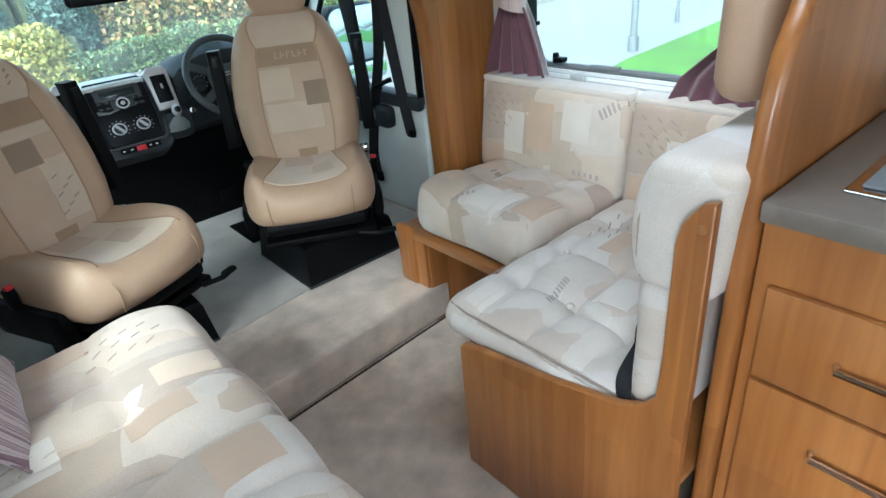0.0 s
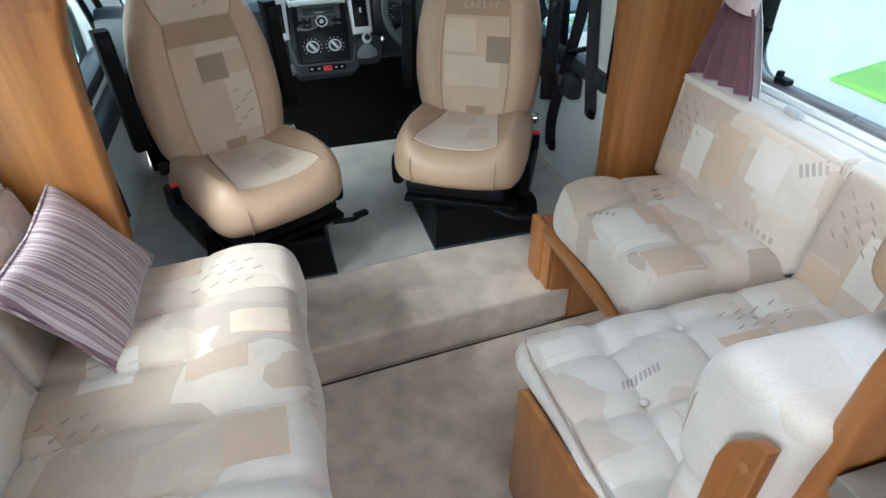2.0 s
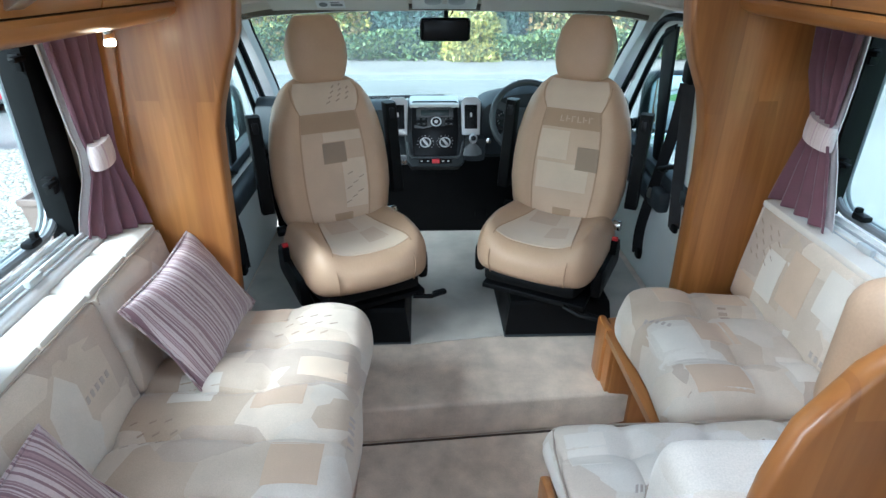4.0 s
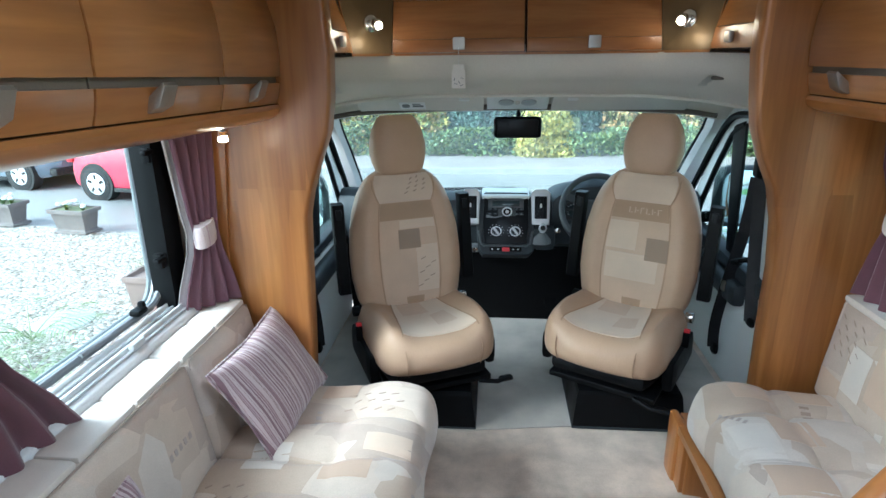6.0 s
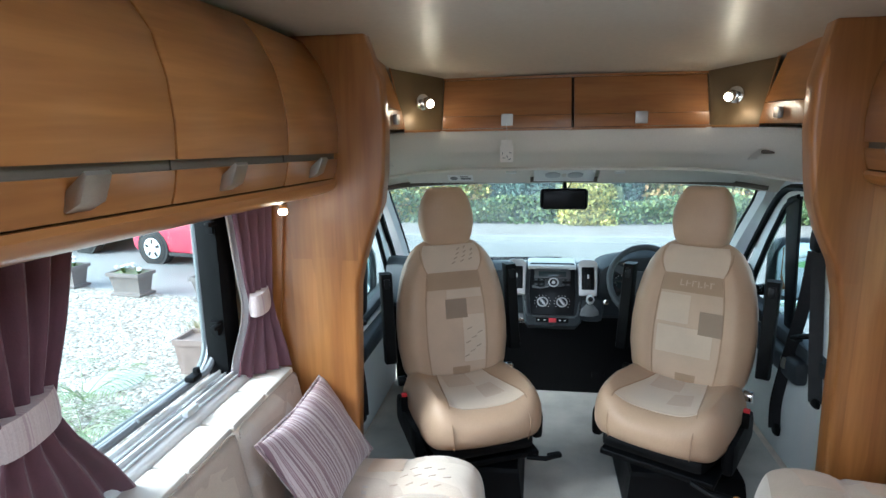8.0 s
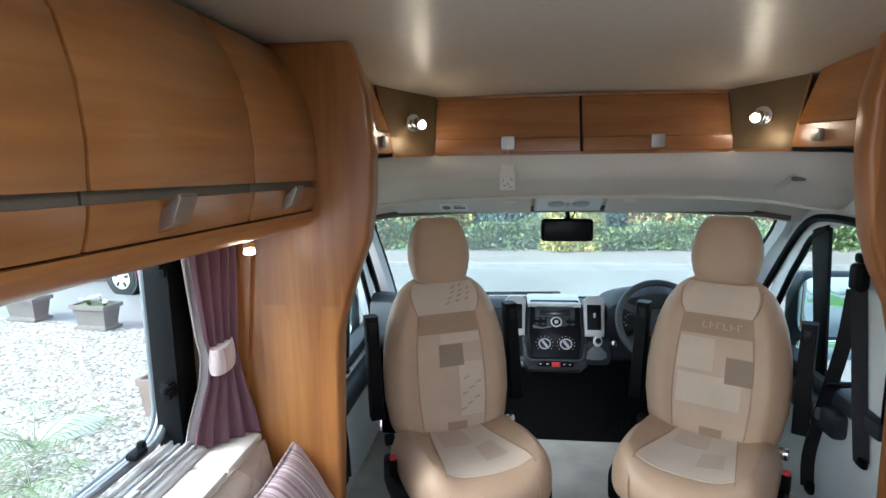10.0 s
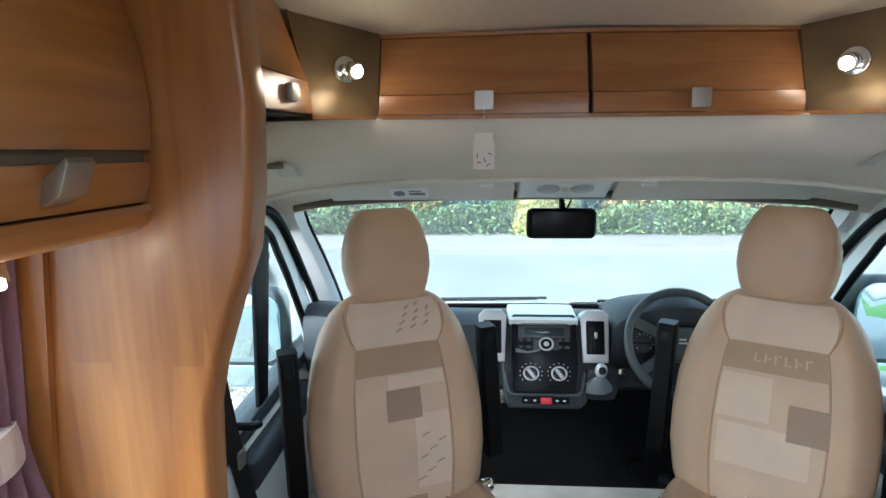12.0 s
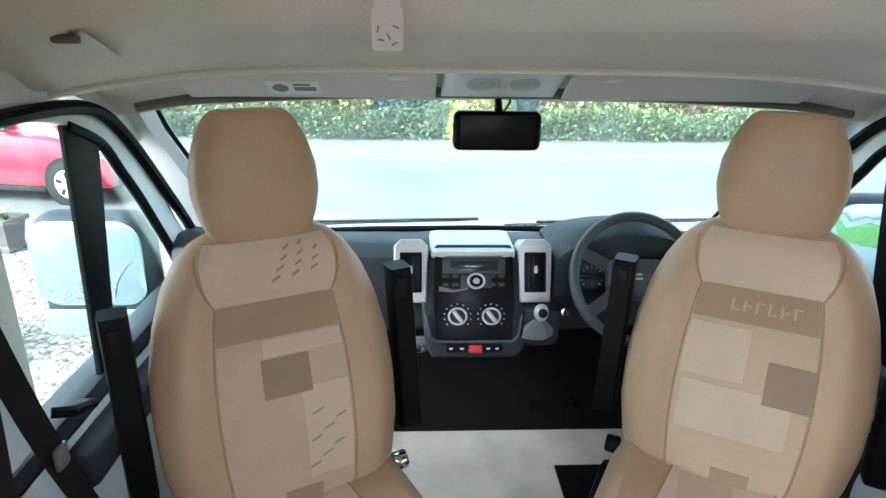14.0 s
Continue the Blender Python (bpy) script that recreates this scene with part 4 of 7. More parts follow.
for y0, y1 in ((-0.335, 0.10), (-1.0, -0.34), (-1.85, -1.005)):
    bc, b = back_cushion(-0.905, -1.06, y0, y1, 0.485, 0.832, 0.055)
    nq = round((y1 - y0) / 0.22)
    for q in range(nq):
        part("top_pad", soft_box((0.112, (y1 - y0) / nq - 0.002, 0.032), 0.013, 0.016, None, (-1.034, y0 + (q + 0.5) * (y1 - y0) / nq, 0.832)), M_PLAIN, bc, "pale quilted top pad")
    if y1 < 0:
        label_bars(b, bc, (-0.9, y1 - 0.16, 0.67), (0, 0.10, 0), (0, 0, 0.018), (-1, 0, 0))
structure("trim_ledge_left", box(-1.15, -1.06, -1.85, 0.1, 0.79, 0.822), M_WALL, "pale ledge below the window")

# striped scatter cushions
def scatter(tall, size, thick, m, n_label="striped mauve scatter cushion leaning on the sofa back"):
    sc = thing("scatter_cushion", (0, 0, 0), n_label, "cushion", "scatter cushions", local=True)

    def shape(p, n):
        u, v = 2 * p.x / size, 2 * p.z / tall
        edge = (1 - abs(u) ** 2.2) * (1 - abs(v) ** 2.2)
        bow = 1 - 0.10 * (1 - abs(v) ** 2) * abs(u) ** 4
        bow2 = 1 - 0.10 * (1 - abs(u) ** 2) * abs(v) ** 4
        y = (1 if p.y > 0 else -1) * thick * (max(edge, 0) ** 0.55) + 0.006 * noise.noise(Vector((p.x * 12, p.z * 12, p.y * 40)))
        return (p.x * bow, y if abs(n.y) > 0.3 else p.y * 0.5, p.z * bow2)
    part("cover", soft_box((size, 0.03, tall), 0.008, 0.016, shape), M_STRIPE, sc)
    hx, hz = size / 2, tall / 2
    edge = [(-hx, 0, -hz), (0, 0, -hz * 0.904), (hx, 0, -hz), (hx * 0.904, 0, 0), (hx, 0, hz), (0, 0, hz * 0.904), (-hx, 0, hz), (-hx * 0.904, 0, 0), (-hx, 0, -hz)]
    pts = []
    for a, b in zip(edge, edge[1:]):
        for k in range(8):
            t = k / 8
            pts.append(Vector(a).lerp(Vector(b), t))
    part("seam", tube(pts + [pts[0]], 0.004, 6), M_STRIPE, sc)
    sc.matrix_world = m
    return sc


def leaning(corner_far, corner_near, foot, tall):
    """The pose of a cushion by its two upper corners and the middle of its foot."""
    a, b, f = Vector(corner_far), Vector(corner_near), Vector(foot)
    mid = (a + b) / 2
    ex = (a - b).normalized()
    ez = (mid - f)
    ez = (ez - ex * ez.dot(ex)).normalized()
    ey = ez.cross(ex)
    m = Matrix((ex, ey, ez)).transposed().to_4x4()
    m.translation = mid - ez * tall / 2
    return m


scatter(0.345, 0.50, 0.055, leaning((-0.885, 0.15, 0.80), (-0.90, -0.365, 0.79), (-0.735, -0.15, 0.53), 0.325))
scatter(0.33, 0.41, 0.05, leaning((-0.90, -0.745, 0.775), (-0.93, -1.15, 0.735), (-0.79, -0.95, 0.52), 0.33), "striped mauve scatter cushion against the sofa back")

# right bench and chaise
rows_r = [-0.62, -0.80, -0.98]
bench = thing("seat_cushion", (0.83, -0.2, 0.42), "patchwork bench seat cushion by the window", "cushion", "sofa cushions")
def bench_front(q, x, y):
    if x < 0.68 and y > -0.02:
        q.x += 0.05 * max(0, (y + 0.02) / 0.12) ** 2 * max(0, (0.68 - x) / 0.1)
    if q.z > 0:
        q.z += min(1.0, q.z / 0.05) * (0.036 * math.exp(-((x - 0.69) / 0.16) ** 2) + 0.022)
    return q


bb = part("cushion_body", tufted(0.575, 1.09, -0.495, 0.10, 0.405, 0.53, 0.055, [-0.10, -0.32], [0.83], 0.022, 0.012, 0.018, bench_front), M_FABRIC, bench)
label_bars(bb, bench, (0.643, -0.148, 0.6), (0.05, -0.06, 0), (0.014, 0.012, 0), (0, 0, -1))
label_bars(bb, bench, (0.90, -0.07, 0.6), (0.01, 0.05, 0), (0.03, 0, 0), (0, 0, -1), 3, M_MARK)
part("button", blob((0.83, -0.32, 0.545), 0.011, 0.011, 0.008, 12, 8), M_PLAIN, bench, "cloth-covered button")
for (xa, ya, w, h, mt) in ((0.66, -0.27, 0.13, 0.16, M_PLAIN), (0.72, -0.42, 0.16, 0.1, M_INSERT), (0.75, 0.0, 0.12, 0.09, M_INSERT), (0.80, -0.20, 0.13, 0.12, M_INSERT), (0.95, 0.02, 0.12, 0.08, M_INSERT), (1.0, -0.36, 0.1, 0.12, M_PLAIN)):
    part("fabric_patch", press(bb, [(xa - w / 2, ya - h / 2, 0.65), (xa + w / 2, ya - h / 2, 0.65), (xa + w / 2, ya + h / 2, 0.65), (xa - w / 2, ya + h / 2, 0.65)], (0, 0, -1), 0.001, 8), mt, bench)

chaise = thing("seat_cushion", (0.64, -0.83, 0.42), "pale tufted chaise seat cushion on the end box", "cushion", "sofa cushions")
cb = part("cushion_body", tufted(0.212, 1.09, -1.12, -0.505, 0.42, 0.535, 0.055, rows_r, [0.405, 0.62, 0.84], 0.022, 0.013, 0.018), M_FABRIC_PALE, chaise)
for bx, by in ((0.405, -0.80), (0.62, -0.62), (0.62, -0.98), (0.84, -0.80)):
    part("button", blob((bx, by, 0.536), 0.011, 0.011, 0.008, 12, 8), M_PLAIN, chaise, "cloth-covered button")
part("piping", tube([(0.224, -1.06, 0.521), (0.222, -0.85, 0.521), (0.222, -0.60, 0.520), (0.234, -0.535, 0.518), (0.27, -0.520, 0.520), (1.05, -0.520, 0.522)], 0.0032, 6), M_PIPING, chaise, "taupe piping")
part("side_band", press(cb, [(0.2, -1.055, 0.432), (0.2, -0.56, 0.432), (0.2, -0.56, 0.508), (0.2, -1.055, 0.508)], (1, 0, 0), 0.0015, 14), M_PLAIN, chaise, "plain cream side band")
label_bars(cb, chaise, (0.43, -0.74, 0.65), (0.10, 0.02, 0), (0.008, 0.022, 0), (0, 0, -1), 9)
dashes(cb, chaise, (0.85, -0.64, 0.65), (0.2, 0, 0), (0, 0.1, 0), (0, 0, -1), 4, 3)
for (xa, ya, w, h, mt) in ((0.52, -0.88, 0.13, 0.10, M_PLAIN), (0.74, -0.72, 0.14, 0.06, M_INSERT), (0.95, -0.85, 0.16, 0.14, M_INSERT), (0.3, -0.62, 0.1, 0.1, M_PLAIN)):
    part("fabric_patch", press(cb, [(xa - w / 2, ya - h / 2, 0.65), (xa + w / 2, ya - h / 2, 0.65), (xa + w / 2, ya + h / 2, 0.65), (xa - w / 2, ya + h / 2, 0.65)], (0, 0, -1), 0.001, 8), mt, chaise)

for y0, y1 in ((-0.505, 0.185), (-1.14, -0.512)):
    bc, b = back_cushion(1.045, 1.14, y0, y1, 0.50, 0.868, 0.045)
    part("top_pad", soft_box((0.12, y1 - y0 - 0.01, 0.03), 0.012, 0.03, None, (1.15, (y0 + y1) / 2, 0.866)), M_PLAIN, bc, "pale quilted top pad")
    dashes(b, bc, (1.05, y1 - 0.13, 0.76), (0, -0.15, 0), (0, 0, -0.14), (1, 0, 0), 3, 5)
    label_bars(b, bc, (1.05, y0 + 0.14, 0.58), (0, 0.10, 0), (0, 0, 0.018), (1, 0, 0))
    label_bars(b, bc, (1.05, y0 + 0.07, 0.82), (0, 0.06, -0.04), (0, 0.02, 0.03), (1, 0, 0))
    for (ya, za, w, h, mt) in ((y1 - 0.2, 0.68, 0.10, 0.16, M_PLAIN), (y1 - 0.33, 0.72, 0.12, 0.18, M_INSERT), (y0 + 0.2, 0.76, 0.12, 0.14, M_PLAIN), (y1 - 0.09, 0.57, 0.12, 0.1, M_INSERT)):
        part("fabric_patch", press(b, [(1.05, ya - w / 2, za - h / 2), (1.05, ya + w / 2, za - h / 2), (1.05, ya + w / 2, za + h / 2), (1.05, ya - w / 2, za + h / 2)], (1, 0, 0), 0.001, 8), mt, bc)
structure("trim_ledge_right", box(1.11, 1.2, -1.15, 0.19, 0.82, 0.848), M_WALL, "pale ledge below the window")

# woodwork below the bench
bf = thing("bench_base", (0.8, -0.15, 0.0), "maple bench base with an open footwell", "bench base")
part("front_rail", prism([(0.575, 0.365), (0.569, 0.372), (0.569, 0.40), (0.60, 0.405), (0.60, 0.365)], "y", -0.60, 0.12, 0.002), M_WOOD_Y, bf)
part("end_post", soft_box((0.035, 0.10, 0.40 - STEP + 0.02), 0.016, 0.02, None, (0.578, 0.125, (0.40 + STEP) / 2 + 0.004)), M_WOOD_V, bf, "rounded maple post")
part("end_panel", box(0.59, 1.19, 0.015, 0.035, 0.0, 0.365, 0.002), M_WOOD_V, bf)
part("corner_panel", box(0.575, 0.592, 0.02, 0.10, STEP - 0.03, 0.365, 0.003), M_WOOD_V, bf)
part("back_panel", box(0.98, 1.0, -0.60, 0.02, 0.0, 0.365), M_WOOD_Y, bf)
part("top_board", box(0.60, 1.19, -0.60, 0.16, 0.385, 0.403), M_WOOD_Y, bf)
cbx = thing("chaise_box", (0.64, -0.9, 0.0), "maple chaise end box with an arched side panel", "sofa base")
side = [(-0.60, 0.0), (-0.60, 0.425), (-0.615, 0.442), (-0.66, 0.452), (-0.90, 0.492), (-1.08, 0.535), (-1.13, 0.562), (-1.158, 0.60), (-1.162, 0.70), (-1.162, 0.93), (-1.17, 0.967), (-1.19, 0.995), (-1.20, 1.008), (-1.222, 1.014), (-1.222, 0.0)]
part("side_panel", prism(side, "x", 0.192, 0.214, 0.006, 3), M_WOOD_V, cbx, "maple laminate side panel in upright strips")
part("front_panel", box(0.214, 1.0, -0.62, -0.602, 0.0, 0.425, 0.002), M_WOOD_V, cbx)
part("screw_cap", disc((0.192, -1.205, 0.968), (-1, 0, 0), 0.008, 0.004, 16, 0.001), M_WOOD_EDGE, cbx, "round screw cap")
part("seat_board", box(0.214, 1.1, -1.22, -0.62, 0.395, 0.415), M_WOOD_Y, cbx)

tb = thing("travel_seat_cushion", (0.55, -1.15, 0.53), "pale two-piece travel seat back with piping", "seat back")
def roll(p, n):
    k = (p.z + 0.12) / 0.24
    return p + Vector((0, 0.028 * math.sin(max(0, min(1, k)) * math.pi) * max(0, n.y) - 0.02 * k, 0)) + n * 0.004 * noise.noise(p * 9)


part("lower_pad", soft_box((0.65, 0.11, 0.30), 0.035, 0.02, lambda p, n: p + n * 0.004 * noise.noise(p * 8), (0.545, -1.135, 0.672)), M_FABRIC_PALE, tb)
part("upper_pad", soft_box((0.66, 0.15, 0.25), 0.032, 0.02, roll, (0.545, -1.15, 0.935)), M_FABRIC_PALE, tb)
part("piping", tube([(0.226, -1.09, 0.825), (0.224, -1.08, 0.87), (0.224, -1.079, 0.935), (0.226, -1.093, 1.0), (0.232, -1.110, 1.04)], 0.003, 6), M_PIPING, tb, "taupe piping")
part("lower_piping", tube([(0.232, -1.098, 0.55), (0.232, -1.095, 0.80)], 0.0032, 6), M_PIPING, tb, "taupe piping")
hd = thing("travel_seat_headrest", (0.53, -1.13, 1.08), "plain beige headrest above the travel seat", "headrest")
part("pad", soft_box((0.27, 0.10, 0.22), 0.045, 0.02, None, (0.53, -1.13, 1.205)), M_VINYL, hd)
for sx in (-0.05, 0.05):
    part("post", tube([(0.53 + sx, -1.15, 1.0), (0.53 + sx, -1.14, 1.12)], 0.006), M_CHROME, hd)
sb = thing("lap_belt", (0.25, -1.08, 0.56), "black lap belt webbing lying on the chaise", "seat belt")
part("webbing", ribbon(curved([(0.30, -1.085, 0.66), (0.285, -1.068, 0.60), (0.262, -1.06, 0.562), (0.238, -1.065, 0.548), (0.222, -1.075, 0.535), (0.2165, -1.085, 0.50)]), 0.045, (0.3, 1, 0.1)), M_BELT, sb)
part("tongue", soft_box((0.02, 0.035, 0.07), 0.006, 0.012, None, (0.29, -1.072, 0.635)), M_BLACK, sb)

# partition to the kitchen
part_pts = [(0.25, 0.0), (0.25, 1.06), (0.256, 1.14), (0.272, 1.215), (0.318, 1.29), (0.40, 1.36), (0.55, 1.43), (0.8, 1.47), (1.2, 1.48), (1.2, 0.0)]
structure("wall_partition", prism(part_pts, "y", -1.258, -1.226, 0.012, 3), M_WOOD_V, "maple partition with a curved edge beside the kitchen", True)
kc = thing("kitchen_cabinet", (0.6, -1.7, 0.0), "maple kitchen cabinet with drawers below the worktop", "cabinet")
part("body", box(0.275, 0.85, -2.3, -1.262, 0.05, 0.975), M_WOOD_V, kc)
part("plinth", box(0.31, 0.85, -2.3, -1.262, 0.0, 0.05), M_DARKGAP, kc)
for z0, z1 in ((0.690, 0.866), (0.10, 0.682)):
    for y0, y1 in ((-1.64, -1.288), (-2.2, -1.65)):
        d = part("drawer" if z0 > 0.5 else "door", box(0.258, 0.274, y0, y1, z0, z1, 0.004), M_WOOD_V, kc)
        hy = (y0 + y1) / 2
        part("handle", tube([(0.262, hy - 0.06, z1 - 0.09), (0.238, hy - 0.055, z1 - 0.09), (0.238, hy + 0.055, z1 - 0.09), (0.262, hy + 0.06, z1 - 0.09)], 0.006), M_CHROME, d, "chrome bow handle")
wt = thing("worktop", (0.6, -1.7, 0.978), "dark grey laminate worktop over the kitchen cabinet", "worktop")
part("slab", box(0.245, 1.19, -2.3, -1.262, 0.978, 1.012, 0.004), M_WORKTOP, wt)
sk = thing("sink", (0.62, -1.75, 1.012), "steel sink with a raised rim in the worktop", "sink")
part("rim", box(0.338, 0.86, -2.05, -1.336, 1.0125, 1.018, 0.002), M_CHROME, sk)
part("lid", box(0.356, 0.845, -2.03, -1.354, 1.019, 1.025, 0.002), M_GREY, sk, "dark glass lid")
sbm = thing("spray_bottle", (0.432, -1.40, 1.025), "pale clear plastic bottle on the sink lid", "bottle")
part("bottle", loft([[(0.432 + r * math.cos(a), -1.40 + r * math.sin(a), z + 0.0125) for a in [2 * math.pi * k / 20 for k in range(20)]] for z, r in ((1.013, 0.03), (1.02, 0.033), (1.09, 0.033), (1.11, 0.026), (1.125, 0.012), (1.14, 0.012))]), surf("pale_plastic", (0.5, 0.55, 0.54), 0.3, 0.05), sbm)
part("cap", disc((0.432, -1.40, 1.1525), (0, 0, 1), 0.014, 0.025, 16, 0.002), M_WHITEMARK, sbm)
structure("wall_kitchen_back", box(0.87, 1.19, -2.3, -1.288, 0.0, 0.977), M_WOOD_V, "maple boxing behind the cabinet")

# ---- cab seats ----
def cab_seat(marks):
    """A swivelled cab seat shaped about its pedestal's foot on the cab floor, looking along -y."""
    st = thing("cab_seat", (0, 0, 0), "swivelled cab seat in beige leatherette with a patchwork panel", "seat", "cab seats", local=True)
    # backrest: height above the cab floor, half width, thickness, set back
    prof = [(0.385, 0.150, 0.055, 0.225), (0.41, 0.198, 0.070, 0.228), (0.46, 0.222, 0.076, 0.235), (0.56, 0.238, 0.078, 0.250), (0.66, 0.240, 0.076, 0.266), (0.76, 0.232, 0.072, 0.283), (0.85, 0.214, 0.066, 0.299), (0.92, 0.190, 0.060, 0.312), (0.97, 0.160, 0.052, 0.322), (1.0, 0.128, 0.043, 0.328), (1.018, 0.090, 0.028, 0.332)]
    prof = [(h, 1.07 * w, t, y) for h, w, t, y in prof]
    hs = [p[0] for p in prof]

    def at(h, k):
        return float(np.interp(h, hs, [p[k] for p in prof]))

    def front(x, h):
        w, t, y = at(h, 1), at(h, 2), at(h, 3)
        u = min(1.0, abs(x) / w)
        bol = 0.026 * math.exp(-((u - 0.74) / 0.17) ** 2) * (1 if h < 0.9 else max(0, (1.0 - h) / 0.1))
        return y - t * (max(0.0, 1 - u ** 3.2)) ** (1 / 3.2) - bol
    rings = []
    hh = [hs[0] + (hs[-1] - hs[0]) * (0.5 - 0.5 * math.cos(math.pi * i / 34)) for i in range(35)]
    for h in hh:
        w, t, y = at(h, 1), at(h, 2), at(h, 3)
        ring = []
        for k in range(25):
            x = -w * math.cos(math.pi * k / 24)
            ring.append((x, front(x, h), h))
        for k in range(1, 24):
            x = w * math.cos(math.pi * k / 24)
            u = abs(x) / w
            ring.append((x, y + t * 0.75 * (1 - u ** 3) ** 0.5, h))
        rings.append(ring)
    bk = part("backrest", loft(rings), M_VINYL, st)

    def cloth(u0, u1, h0, h1, lift, material, name="fabric_patch", label="", slant=0.0, nu=10, nv=10):
        """A piece of cloth laid on the backrest; u is a share of the half width."""
        top, low = [], []
        for j in range(nv + 1):
            for i in range(nu + 1):
                a, b = [e if isinstance(e, (int, float)) else e[0] + (e[1] - e[0]) * j / nv for e in (u0, u1)]
                u = a + (b - a) * i / nu
                h = h0 + (h1 - h0) * j / nv + slant * (u - a)
                x = u * at(h, 1)
                top.append((x, front(x, h) - lift, h))
                low.append((x, front(x, h) + 0.002, h))
        bm = bmesh.new()
        tv, lv = [bm.verts.new(p) for p in top], [bm.verts.new(p) for p in low]
        n = nu + 1
        for j in range(nv):
            for i in range(nu):
                k = j * n + i
                bm.faces.new((tv[k], tv[k + 1], tv[k + n + 1], tv[k + n]))
        ed = list(range(n)) + [n * j + nu for j in range(1, nv + 1)] + [n * nv + i for i in range(nu - 1, -1, -1)] + [n * j for j in range(nv - 1, 0, -1)]
        for a, b in zip(ed, ed[1:] + ed[:1]):
            bm.faces.new((tv[a], tv[b], lv[b], lv[a]))
        return part(name, bm, material, bk, label)
    cloth(-0.52, 0.52, 0.405, 0.90, 0.0025, M_INSERT, "centre_panel", "oatmeal woven centre panel", 0, 16, 24)
    cloth((-0.54, -0.86), (0.54, 0.86), 0.887, 1.0, 0.0028, M_INSERT_PALE, "shoulder_panel", "pale woven shoulder panel", 0, 18, 10)
    cloth(-0.52, 0.52, 0.812, 0.885, 0.004, M_TAN, "band", "tan band across the panel")
    cloth(-0.18, 0.21, 0.685, 0.768, 0.0045, M_TAUPE) if marks else cloth(0.17, 0.54, 0.645, 0.74, 0.0045, M_TAUPE)
    cloth(0.12, 0.51, 0.49, 0.695, 0.004, M_INSERT_PALE) if marks else cloth(-0.48, 0.40, 0.55, 0.665, 0.004, M_INSERT_PALE)
    cloth(-0.15, 0.51, 0.772, 0.808, 0.0034, M_INSERT_PALE) if marks else cloth(-0.51, 0.0, 0.68, 0.80, 0.0036, M_INSERT_PALE)
    cloth(-0.12, 0.22, 0.42, 0.47, 0.004, M_TAN)
    for s in (-1, 1):
        line = [(s * (0.54 + 0.34 * max(0, (h - 0.885) / 0.10)) * at(h, 1), front(s * (0.54 + 0.34 * max(0, (h - 0.885) / 0.10)) * at(h, 1), h) - 0.0005, h) for h in [0.41 + 0.57 * i / 24 for i in range(25)]]
        part("piping", tube(line, 0.0024, 6), M_SEAM, bk, "brown seam")
    if marks:
        rnd = random.Random(4)
        for (ua, ub, ha, hb, n) in ((0.0, 0.56, 0.915, 0.985, 11), (0.12, 0.42, 0.50, 0.64, 7)):
            for i in range(n):
                u, h = ua + (ub - ua) * ((i * 0.37) % 1), ha + (hb - ha) * (i + 0.5) / n
                cloth(u, u + 0.09, h, h + 0.004, 0.0048, M_MARK, "woven_dash", "", 0.09, 3, 1)
    else:
        # raised embroidery on the band, drawn as plain strokes
        for i in range(6):
            u = -0.22 + 0.105 * i
            cloth(u, u + 0.022, 0.838, 0.862, 0.0052, M_INSERT, "embroidery_stroke", "", 0, 3, 3)
            cloth(u + 0.03, u + 0.075, 0.838 + 0.010 * (i % 3), 0.842 + 0.010 * (i % 3), 0.0052, M_INSERT, "embroidery_stroke", "", 0, 3, 2)
    # headrest
    hp = [(1.0, 0.088, 0.040), (1.012, 0.104, 0.052), (1.04, 0.116, 0.058), (1.09, 0.126, 0.062), (1.14, 0.124, 0.060), (1.19, 0.110, 0.054), (1.225, 0.092, 0.046), (1.243, 0.080, 0.036), (1.25, 0.066, 0.024)]
    rings = []
    for i in range(25):
        h = 1.0 + 0.25 * (0.5 - 0.5 * math.cos(math.pi * i / 24))
        w, t = [float(np.interp(h, [p[0] for p in hp], [p[k] for p in hp])) for k in (1, 2)]
        y = 0.322 + 0.10 * (h - 1.0)
        rings.append([(w * math.copysign(abs(math.cos(a)) ** 0.62, math.cos(a)), y + t * math.copysign(abs(math.sin(a)) ** 0.75, math.sin(a)), h) for a in [2 * math.pi * k / 32 for k in range(32)]])
    part("headrest", loft(rings), M_VINYL, st)

    # seat cushion
    def cush(p, n):
        u, v = p.x / 0.25, p.y / 0.26
        x, y = p.x, p.y
        if v < 0:
            y *= 1 - 0.20 * abs(u) ** 2.6
            x *= 1 - 0.10 * abs(v) ** 3
        else:
            x *= 1 - 0.02 * v
        z = p.z
        top = max(0.0, n.z)
        z += top * ((0.05 - 0.016 * max(0, -v) ** 2 - 0.035 * max(0, v)) * math.exp(-((abs(u) - 0.80) / 0.24) ** 2) - 0.010 * math.exp(-(u / 0.45) ** 2) + 0.014 * max(0, 0.3 - v) - 0.03 * max(0, -v - 0.6))
        z -= 0.030 * max(0.0, v) * (1 - top)
        z += 0.045 * max(0.0, v) * max(0.0, -n.z)
        y -= 0.018 * max(0.0, -n.y) * math.sin((p.z + 0.09) / 0.18 * math.pi)
        return (x, y, z)
    cu = part("seat_pad", soft_box((0.515, 0.50, 0.15), 0.058, 0.02, cush, (0, -0.01, 0.368)), M_VINYL, st)

    def top_cloth(pts, material, lift=0.0025, label=""):
        part("fabric_patch", press(cu, pts, (0, 0, -1), lift, 16), material, cu, label)
